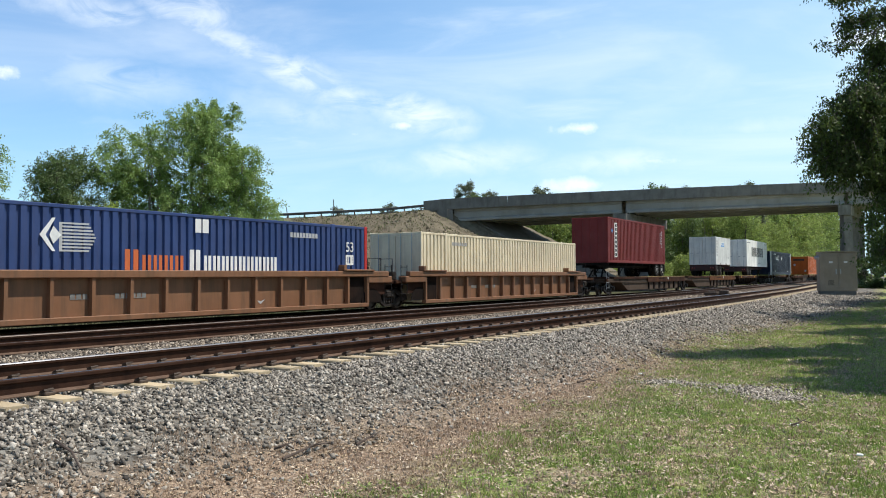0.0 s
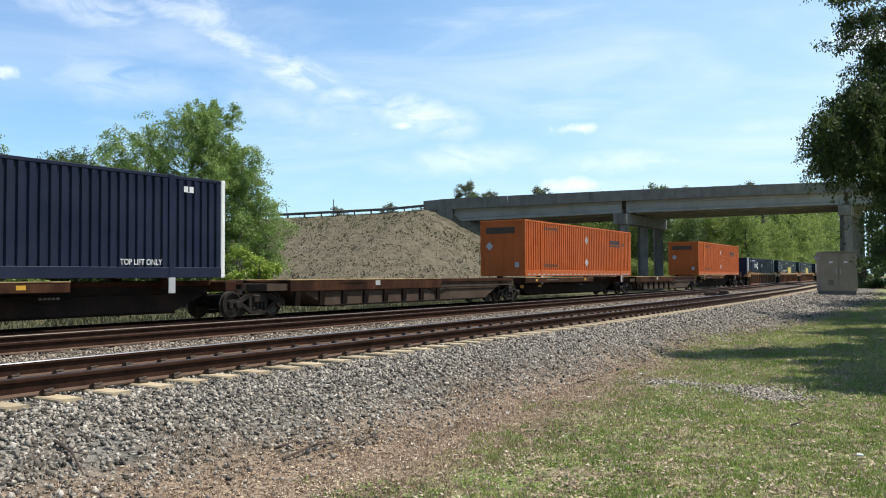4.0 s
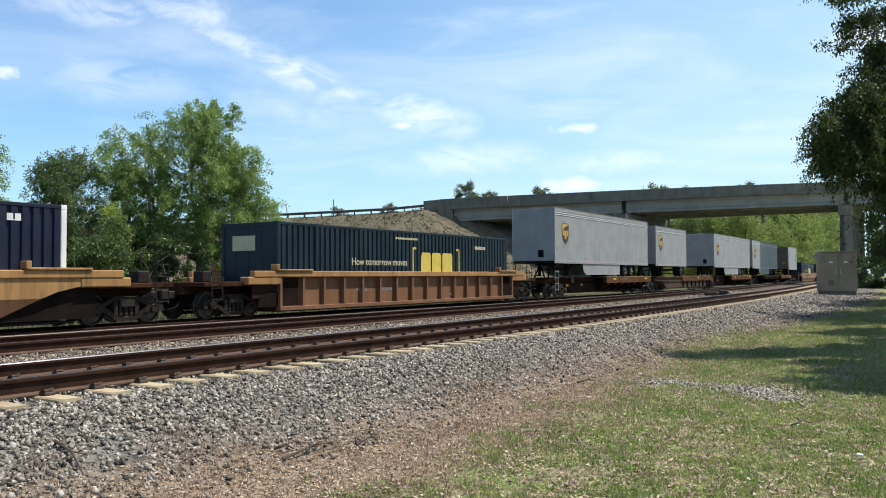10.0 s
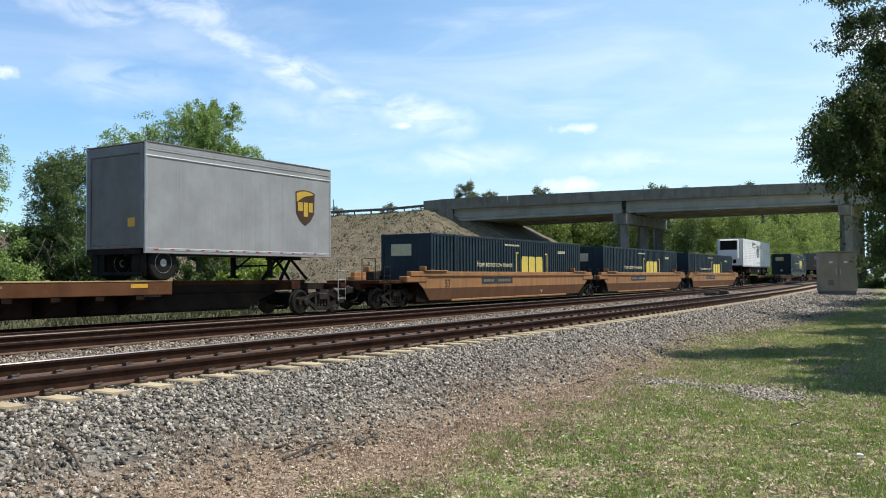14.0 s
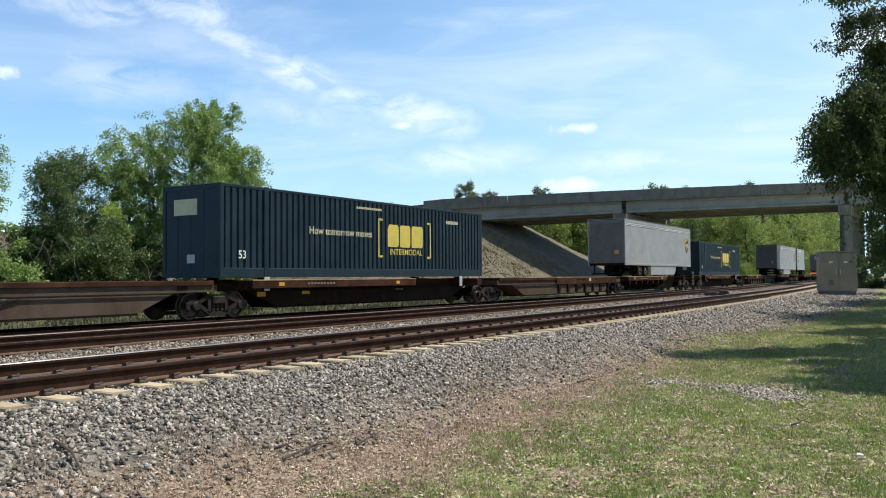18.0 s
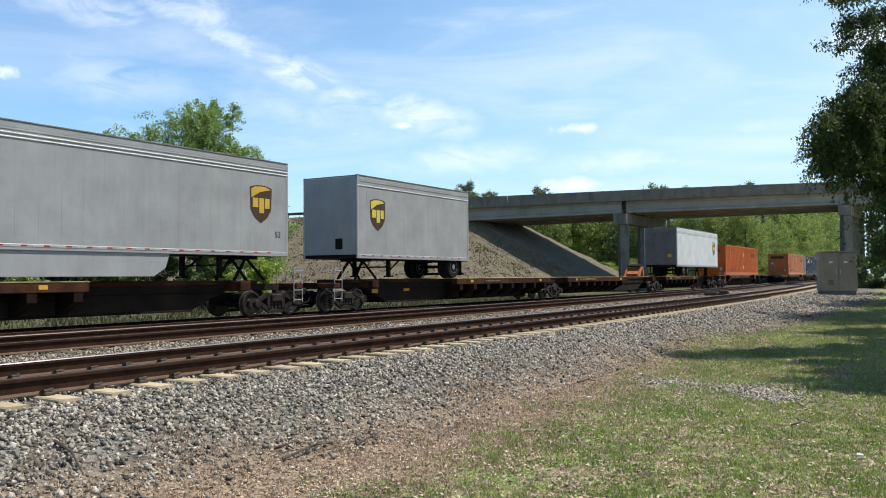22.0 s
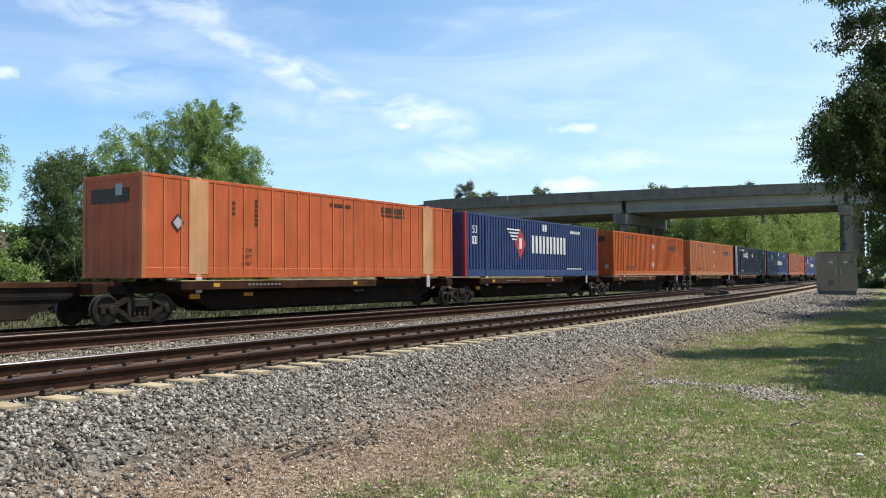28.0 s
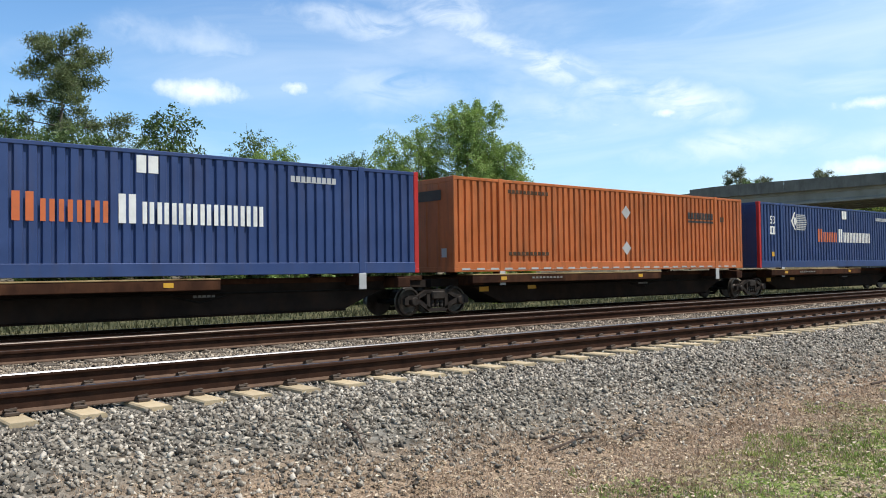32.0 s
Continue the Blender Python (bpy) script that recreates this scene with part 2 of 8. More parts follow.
# paler copy of the needle green; distance haze is put into the colour
M["far_needle"] = mat("haze_tinted_needle", (0.13, 0.15, 0.09), (0.19, 0.21, 0.13), 0.6, 0.6, island=0.35, trans=0.5)
M["shade_leaf"] = mat("shaded_leaf", (0.055, 0.085, 0.025), (0.115, 0.165, 0.045), 0.55, 0.9, island=0.45, trans=0.38, spec=0.35)
M["pale_bark"] = mat("pale_bark", (0.20, 0.175, 0.145), (0.32, 0.285, 0.24), 0.95, 5.0, bump=0.3)
M["wood_leaf"] = mat("sunny_wood_leaf", (0.20, 0.275, 0.065), (0.34, 0.41, 0.12), 0.6, 0.2, island=0.45, trans=0.5)
M["lime"] = mat("lime_leaf", (0.25, 0.345, 0.05), (0.37, 0.465, 0.085), 0.5, 0.4, island=0.3, trans=0.40)
M["grass"] = mat("grass_blade", (0.185, 0.275, 0.055), (0.38, 0.435, 0.135), 0.6, 0.8, island=0.45, trans=0.4)
M["straw"] = mat("dry_straw", (0.35, 0.25, 0.175), (0.53, 0.40, 0.295), 0.8, 1.5, island=0.45, trans=0.25)
M["litter"] = mat("dead_leaf", (0.28, 0.20, 0.135), (0.56, 0.47, 0.365), 0.8, 2.0, island=0.45)
M["twig"] = mat("twig", (0.055, 0.038, 0.030), (0.10, 0.072, 0.056), 0.9, 8.0)
M["white"] = mat("white_scrap", (0.72, 0.72, 0.70), (0.78, 0.78, 0.76), 0.6, 4.0)


# ---------------------------------------------------------------- mesh building
class Geo:
    """Gathers verts and faces of one mesh."""

    def __init__(self):
        self.v, self.f, self.mi = [], [], []

    def add(self, verts, faces, mi=0):
        o = len(self.v)
        self.v.extend(verts)
        self.f.extend([tuple(o + i for i in f) for f in faces])
        self.mi.extend([mi] * len(faces))
        return self

    def box(self, x0, x1, y0, y1, z0, z1, c=0.0, mi=0):
        if c <= 0:
            vs = [(x, y, z) for x in (x0, x1) for y in (y0, y1) for z in (z0, z1)]
            return self.add(vs, [(0, 1, 3, 2), (4, 6, 7, 5), (0, 4, 5, 1), (2, 3, 7, 6), (0, 2, 6, 4), (1, 5, 7, 3)], mi)
        c = min(c, 0.45 * (x1 - x0), 0.45 * (y1 - y0), 0.45 * (z1 - z0))
        ring = [(x0 + c, y0), (x1 - c, y0), (x1, y0 + c), (x1, y1 - c), (x1 - c, y1), (x0 + c, y1), (x0, y1 - c), (x0, y0 + c)]
        inn = [(x0 + c, y0 + c), (x1 - c, y0 + c), (x1 - c, y0 + c), (x1 - c, y1 - c), (x1 - c, y1 - c), (x0 + c, y1 - c), (x0 + c, y1 - c), (x0 + c, y0 + c)]
        vs = [(x, y, z0) for x, y in inn] + [(x, y, z0 + c) for x, y in ring] + [(x, y, z1 - c) for x, y in ring] + [(x, y, z1) for x, y in inn]
        fs = []
        for k in range(3):
            for i in range(8):
                j = (i + 1) % 8
                fs.append((k * 8 + i, k * 8 + j, k * 8 + 8 + j, k * 8 + 8 + i))
        fs += [(0, 6, 4, 2), (24, 26, 28, 30)]
        return self.add(vs, fs, mi)

    def prism(self, poly, a0, a1, axis="y", mi=0):
        """A closed outline drawn along an axis. poly: (x, z) for y, (x, y) for z, (y, z) for x."""
        n = len(poly)
        if axis == "y":
            vs = [(p, a, q) for a in (a0, a1) for p, q in poly]
        elif axis == "x":
            vs = [(a, p, q) for a in (a0, a1) for p, q in poly]
        else:
            vs = [(p, q, a) for a in (a0, a1) for p, q in poly]
        fs = [(i, (i + 1) % n, n + (i + 1) % n, n + i) for i in range(n)] + [tuple(range(n - 1, -1, -1)), tuple(range(n, 2 * n))]
        return self.add(vs, fs, mi)

    def tube(self, pts, radii, n=7, mi=0):
        """A tapered tube through points."""
        pts = [Vector(p) for p in pts]
        vs, fs = [], []
        for i, p in enumerate(pts):
            d = (pts[min(i + 1, len(pts) - 1)] - pts[max(i - 1, 0)]).normalized()
            a = d.orthogonal().normalized() if i == 0 else (a - a.dot(d) * d).normalized()
            b = d.cross(a)
            for k in range(n):
                w = 2 * math.pi * k / n
                vs.append(tuple(p + radii[i] * (math.cos(w) * a + math.sin(w) * b)))
        for i in range(len(pts) - 1):
            for k in range(n):
                fs.append((i * n + k, i * n + (k + 1) % n, (i + 1) * n + (k + 1) % n, (i + 1) * n + k))
        fs += [tuple(range(n - 1, -1, -1)), tuple(range((len(pts) - 1) * n, len(pts) * n))]
        return self.add(vs, fs, mi)

    def disc(self, cx, cy, cz, axis, prof, n=20, mi=0):
        """A turned solid round an axis: prof holds (offset along the axis, radius)."""
        vs, fs = [], []
        for a, r in prof:
            for k in range(n):
                w = 2 * math.pi * k / n
                p, q = r * math.cos(w), r * math.sin(w)
                vs.append((cx + a, cy + p, cz + q) if axis == "x" else (cx + p, cy + a, cz + q) if axis == "y" else (cx + p, cy + q, cz + a))
        for i in range(len(prof) - 1):
            for k in range(n):
                fs.append((i * n + k, i * n + (k + 1) % n, (i + 1) * n + (k + 1) % n, (i + 1) * n + k))
        fs += [tuple(range(n - 1, -1, -1)), tuple(range((len(prof) - 1) * n, len(prof) * n))]
        return self.add(vs, fs, mi)

    def mesh(self, name, *mats, smooth=False):
        me = bpy.data.meshes.new(name)
        me.from_pydata(self.v, [], self.f)
        for m in mats:
            me.materials.append(m)
        if len(mats) > 1:
            me.polygons.foreach_set("material_index", self.mi)
        if smooth:
            me.polygons.foreach_set("use_smooth", [True] * len(me.polygons))
        bm = bmesh.new()
        bm.from_mesh(me)
        bmesh.ops.recalc_face_normals(bm, faces=bm.faces)
        bm.to_mesh(me)
        bm.free()
        return me


def part(name, geo, material, parent=None, label="", smooth=False):
    """One mesh object under a thing or under a part. geo: a Geo or a mesh."""
    me = geo if isinstance(geo, bpy.types.Mesh) else geo.mesh(name, *(material if isinstance(material, (tuple, list)) else (material,)), smooth=smooth)
    ob = new(name, me)
    ob.parent = parent
    if label:
        tagged(ob, label)
    return ob


def thing(name, label, category, group="", kind="", at=None):
    ob = new(name)
    ob.empty_display_size = 0.3
    tagged(ob, label, category, group, kind)
    if at is not None:
        ob.matrix_basis = at
    return ob


def soup(name, verts, faces, material, parent=None, label="", smooth=False):
    """A large mesh straight from arrays, every face with the same count of corners."""
    verts, faces = np.asarray(verts, np.float32), np.asarray(faces, np.int32)
    me = bpy.data.meshes.new(name)
    k = faces.shape[1]
    me.vertices.add(len(verts)); me.vertices.foreach_set("co", verts.ravel())
    me.loops.add(faces.size); me.loops.foreach_set("vertex_index", faces.ravel())
    me.polygons.add(len(faces)); me.polygons.foreach_set("loop_start", np.arange(0, faces.size, k, dtype=np.int32))
    me.materials.append(material)
    if smooth:
        me.polygons.foreach_set("use_smooth", np.ones(len(faces), bool))
    me.update(calc_edges=True)
    ob = new(name, me)
    ob.parent = parent
    if label:
        tagged(ob, label)
    return ob


# ---------------------------------------------------------------- plan of the tracks
SPEED = 26.6                     # train, metres a second towards the camera
TRAIN_R, TRAIN_X, TRAIN_Z = 3392.0, 20.2, -0.32
NEAR_X, MID_X = 7.85, 12.45      # nearer rail of the near and of the middle track
RNG = np.random.default_rng(7)


def bend(y):
    """How far the near tracks have swung to the left at y."""
    y = np.asarray(y, float)
    k, th, y0, y1, y2 = 0.0012, 0.004, 7.0, 88.0, 135.0
    c = np.clip(y, y0, y1) - y0
    out = th * y + k * c ** 2 / 2
    h1, h2 = k * (y1 - y0), y2 / TRAIN_R - th
    q = np.clip(y, y1, y2) - y1
    out = out + h1 * q + (h2 - h1) * q ** 2 / (2 * (y2 - y1))
    r = np.maximum(y - y2, 0)
    return out + h2 * r + r ** 2 / (2 * TRAIN_R)


def near_x(y, off=0.0):
    return -NEAR_X - off - bend(y)


def train_x(y, off=0.0):
    return -TRAIN_X - off - np.asarray(y, float) ** 2 / (2 * TRAIN_R)


def train_pose(s):
    a = s / TRAIN_R
    return pose(float(train_x(s)), s, TRAIN_Z, 0, 0, math.degrees(a))


def ground_z(x, y):
    """Height of the ground: a gravel bed under the tracks, a shoulder, then level grass."""
    e = x - near_x(y)                       # metres right of the nearer rail
    far = np.clip((y - 25) / 30, 0, 1)      # the shoulder is nearly level further on
    low = -0.66 + 0.40 * far
    z = np.interp(e, [-60, -30, -16.5, -14.6, -10.3, -8.8, 0.75, 1.15], [-1.0, -0.9, -0.85, -0.56, -0.50, -0.235, -0.225, -0.25])
    t = np.clip((e - 1.15) / 2.3, 0, 1)
    zr = -0.25 + (low + 0.25) * (t * t * (3 - 2 * t))
    return np.where(e > 1.15, zr, z)


# ---------------------------------------------------------------- ground
def ground_material():
    m = bpy.data.materials.new("ground")
    m.use_nodes = True
    n, l = m.node_tree.nodes, m.node_tree.links
    b = n["Principled BSDF"]

    def math_(op, a, c, clamp=False):
        k = n.new("ShaderNodeMath"); k.operation = op; k.use_clamp = clamp
        for i, v in enumerate((a, c)):
            if isinstance(v, (int, float)):
                k.inputs[i].default_value = v
            elif v is not None:
                l.new(v, k.inputs[i])
        return k.outputs[0]

    def noise_(scale, detail=5.0, rough=0.6):
        k = n.new("ShaderNodeTexNoise")
        k.inputs["Scale"].default_value, k.inputs["Detail"].default_value, k.inputs["Roughness"].default_value = scale, detail, rough
        l.new(co.outputs["Object"], k.inputs["Vector"])
        return k.outputs[0]

    def rng(v, a, c, lo=0.0, hi=1.0):
        k = n.new("ShaderNodeMapRange")
        for nm, q in (("From Min", a), ("From Max", c), ("To Min", lo), ("To Max", hi)):
            k.inputs[nm].default_value = q
        l.new(v, k.inputs[0])
        return k.outputs[0]

    def mix(f, a, c):
        k = n.new("ShaderNodeMix"); k.data_type = "RGBA"
        l.new(f, k.inputs["Factor"])
        for nm, v in (("A", a), ("B", c)):
            if isinstance(v, tuple):
                k.inputs[nm].default_value = (*v, 1)
            else:
                l.new(v, k.inputs[nm])
        return k.outputs["Result"]

    co = n.new("ShaderNodeTexCoord")
    at = n.new("ShaderNodeAttribute"); at.attribute_name = "across"
    e = at.outputs["Fac"]
    sp = n.new("ShaderNodeSeparateXYZ"); l.new(co.outputs["Object"], sp.inputs[0])
    y = sp.outputs["Y"]
    wob = math_("ADD", math_("MULTIPLY", math_("SUBTRACT", noise_(0.55), 0.5), 2.6), math_("MULTIPLY", math_("SUBTRACT", noise_(3.0), 0.5), 1.2))
    ew = math_("ADD", e, wob)
    pad = math_("MULTIPLY", rng(y, 20, 40), 2.2)
    ep = math_("SUBTRACT", ew, pad)
    straw_m = rng(ep, 2.0, 2.9)
    eg = math_("ADD", ep, math_("MULTIPLY", math_("MINIMUM", y, 20.0), 0.12))
    grass_m = rng(eg, 4.4, 5.6)
    left_m = rng(ew, -16.2, -15.0, 1.0, 0.0)
    vo = n.new("ShaderNodeTexVoronoi"); vo.inputs["Scale"].default_value = 17.0
    l.new(co.outputs["Object"], vo.inputs["Vector"])
    gsep = n.new("ShaderNodeSeparateColor"); l.new(vo.outputs["Color"], gsep.inputs[0])
    grey = mix(gsep.outputs[0], (0.060, 0.054, 0.046), (0.235, 0.22, 0.195))
    grey = mix(rng(noise_(0.9), 0.5, 0.75, 0, 0.35), grey, (0.27, 0.235, 0.19))
    grey = mix(rng(e, -2.0, -3.0), grey, mix(gsep.outputs[0], (0.055, 0.042, 0.033), (0.20, 0.158, 0.125)))
    straw = mix(rng(noise_(24.0, 8, 0.75), 0.40, 0.60), (0.112, 0.078, 0.054), (0.42, 0.315, 0.225))
    lawn = mix(rng(noise_(26.0, 8, 0.75), 0.40, 0.60), (0.085, 0.110, 0.030), mix(rng(noise_(1.6, 6, 0.7), 0.40, 0.60), (0.215, 0.315, 0.070), (0.40, 0.40, 0.16)))
    soil = rng(noise_(1.3, 8, 0.7), 0.50, 0.66, 0, 0.85)
    lawn = mix(soil, lawn, mix(rng(noise_(30.0, 8, 0.75), 0.42, 0.58), (0.16, 0.115, 0.075), (0.52, 0.43, 0.31)))
    weeds = mix(rng(noise_(0.4, 8, 0.7), 0.4, 0.6), (0.05, 0.056, 0.025), (0.125, 0.112, 0.058))
    col = mix(straw_m, grey, straw)
    col = mix(grass_m, col, lawn)
    col = mix(left_m, col, weeds)
    l.new(col, b.inputs["Base Color"])
    b.inputs["Roughness"].default_value = 0.95
    b.inputs["Specular IOR Level"].default_value = 0.2
    hgt = math_("ADD", math_("MULTIPLY", vo.outputs["Distance"], 1.0), noise_(30.0))
    bp = n.new("ShaderNodeBump"); bp.inputs["Strength"].default_value, bp.inputs["Distance"].default_value = 0.7, 0.03
    l.new(hgt, bp.inputs["Height"]); l.new(bp.outputs[0], b.inputs["Normal"])
    return m


def surface_z(x, y):
    """Height of the ground with the uneven lumps of the lawn."""
    x, y = np.asarray(x, float), np.asarray(y, float)
    lump = 0.022 * np.sin(x * 2.1 + 0.7 * np.sin(y * 1.3)) * np.sin(y * 1.7 + x) + 0.03 * np.sin(x * 0.6 + 1) * np.sin(y * 0.5)
    return ground_z(x, y) + lump * np.clip(x - near_x(y) - 1.6, 0, 1)


def build_ground():
    es = np.concatenate([[-2600, -1200, -500, -250, -150, -100, -75, -60, -50, -40, -34, -30, -26, -22, -19], np.arange(-17, -8, 0.5),
                         np.arange(-8, 8, 0.2), np.arange(8, 24, 1.0), [26, 30, 36, 45, 60, 90, 150, 300, 700, 1500, 2600]])
    ys = np.concatenate([[-2600, -1200, -500, -200, -90, -40, -20, -10], np.arange(-6, 24, 0.3), np.arange(24, 70, 1.0), np.arange(70, 150, 5.0),
                         [160, 180, 210, 260, 330, 450, 700, 1100, 1700, 2600]])
    E, Y = np.meshgrid(es, ys)
    X = E + near_x(Y)
    Z = surface_z(X, Y)
    k = len(es)
    i = np.arange((len(ys) - 1) * (k - 1))
    a = (i // (k - 1)) * k + i % (k - 1)
    ob = soup("ground", np.stack([X, Y, Z], -1).reshape(-1, 3), np.stack([a, a + 1, a + k + 1, a + k], 1), ground_material(), smooth=True)
    at = ob.data.attributes.new("across", "FLOAT", "POINT")
    at.data.foreach_set("value", E.ravel().astype(np.float32))
    tagged(ob, "grey gravel, dry straw and patchy green grass", "ground", kind="structure")


build_ground()

# ---------------------------------------------------------------- tracks
RAIL = [(-0.068, -0.178), (0.068, -0.178), (0.068, -0.168), (0.012, -0.148), (0.009, -0.055), (0.035, -0.038), (0.036, -0.012), (0.026, 0.0), (-0.026, 0.0),
        (-0.036, -0.012), (-0.035, -0.038), (-0.009, -0.055), (-0.012, -0.148), (-0.068, -0.168)]


def rail_mesh(name, xf, z, ys, top, worn=(7,)):
    xs = xf(ys)
    n = len(RAIL)
    g = Geo()
    vs = [(x + a, y, z + q) for x, y in zip(xs, ys) for a, q in RAIL]
    fs, mi = [], []
    for i in range(len(ys) - 1):
        for k in range(n):
            j = (k + 1) % n
            fs.append((i * n + k, i * n + j, (i + 1) * n + j, (i + 1) * n + k))
            mi.append(1 if k in worn else 2 if k in (1, 2, 12, 13) else 0)
    g.v, g.f, g.mi = [tuple(map(float, v)) for v in vs], fs, mi
    return g.mesh(name, M["rail"], top, M["flange"])


def tie_mesh(wide, half, high, stuff="tie"):
    g = Geo()
    g.prism([(-wide, -high), (wide, -high), (wide * 0.82, -0.015), (wide * 0.72, 0.0), (-wide * 0.72, 0.0), (-wide * 0.82, -0.015)], -half, half, axis="x")
    # prism along x takes (y, z)
    return g.mesh("tie", M[stuff])


def clip_mesh():
    g = Geo()
    for x in (-0.7525, 0.7525):
        for d in (-1, 1):
            g.box(x + d * 0.118 - 0.05, x + d * 0.118 + 0.05, -0.06, 0.06, 0.0, 0.035, 0.008)
            g.tube([(x + d * 0.07, -0.045, 0.03), (x + d * 0.15, -0.05, 0.055), (x + d * 0.16, 0.03, 0.06), (x + d * 0.06, 0.05, 0.045)], [0.014] * 4, 5)
    return g.mesh("fastener", M["clip"])


TIE_ME, CLIP_ME = tie_mesh(0.135, 1.28, 0.2), clip_mesh()
OLD_TIE_ME = tie_mesh(0.115, 1.28, 0.2, "woodtie")


TIE_Y = []


def build_track(label, xf, z, y0, y1, step, ties, top, clips):
    t = thing("railway_track", label, "track", group="railway tracks", kind="structure")
    ys = np.concatenate([np.arange(-60, 150, 3.0), np.arange(150, 420, 15.0)])
    for off in (0.0, 1.505):
        part("rail", rail_mesh("rail", lambda q: xf(q, off), z, ys, top, (6, 7) if off > 0 else (7, 8)), None, t)
    y = y0
    while y < y1:
        dx = float(xf(y, 0.7525))
        if clips:
            TIE_Y.append(y)
        k = part("tie", TIE_ME if clips else OLD_TIE_ME, None, t) if ties else None
        if k:
            a = (float(xf(y + 1, 0)) - float(xf(y, 0)))
            k.matrix_basis = pose(dx, y, z - 0.185, 0, 0, math.degrees(-a) + random.uniform(-0.8, 0.8))
            if y < clips:
                part("fastener", CLIP_ME, None, k)
        y += step * random.uniform(0.90, 1.10)
    return t


build_track("near track of rusty rails on tan concrete ties", near_x, 0.0, -3.0, 105.0, 0.52, True, M["railtop"], 46)
build_track("second track with rusty brown rails in grey ballast", lambda y, o: near_x(y, MID_X - NEAR_X + o), -0.01, 0.0, 70.0, 0.62, True, M["railtop_dull"], 0)
build_track("track that carries the freight train", lambda y, o: train_x(y, o - 0.7525), TRAIN_Z, 0.0, 80.0, 0.62, True, M["railtop_dull"], 0)


def loose_rails():
    t = thing("loose_rail", "spare rusty rail lying beside the second track", "rail")
    ys = np.arange(2.0, 26.0, 2.0)
    part("rail", rail_mesh("rail", lambda q: near_x(q, MID_X - NEAR_X + 2.35), -0.06, ys, M["railtop_dull"]), None, t)
    s = thing("switch_machine", "dark steel switch stand box beside the rails", "switch")
    g = Geo()
    x = float(near_x(48.0, MID_X - NEAR_X - 1.3))
    g.box(x - 0.35, x + 0.35, 47.6, 48.4, -0.24, 0.02, 0.03)
    part("case", g, M["clip"], s)
    g = Geo()
    g.box(x + 0.42, x + 0.9, 47.8, 48.2, -0.24, 0.12, 0.04)
    part("motor", g, M["clip"], s)
    g = Geo()
    g.tube([(x - 1.6, 48, -0.15), (x + 0.4, 48, -0.15)], [0.03, 0.03], 6)
    part("rod", g, M["clip"], s)


loose_rails()

# ---------------------------------------------------------------- overpass and its bank
TURN = 32.25
CA, SA = math.cos(radians(TURN)), math.sin(radians(TURN))
DEPTH = 95.0
BR = pose(-SA * DEPTH, CA * DEPTH, 0, 0, 0, TURN)     # local x along the road, y across it, near edge at 0
SK = SA / CA                                          # skew: supports run beside the tracks
WIDE = 12.0


def road_z(x):
    return float(np.interp(x, [-560, -260, -160, -60, -20, -6, 1, 19.5, 33.3, 47.6, 62, 90, 160], [-0.5, -0.3, 1.5, 5.9, 7.65, 8.3, 8.95, 9.72, 10.24, 10.67, 10.85, 10.3, 7.0]))


def sweep(poly, stations, shear=0.0):
    """An outline in (y, z) carried along x through stations (x, z)."""
    g = Geo()
    n = len(poly)
    vs = [(x + shear * p, p, z + q) for x, z in stations for p, q in poly]
    fs = [(i * n + k, i * n + (k + 1) % n, (i + 1) * n + (k + 1) % n, (i + 1) * n + k) for i in range(len(stations) - 1) for k in range(n)]
    fs += [tuple(range(n - 1, -1, -1)), tuple(range((len(stations) - 1) * n, len(stations) * n))]
    return g.add(vs, fs)


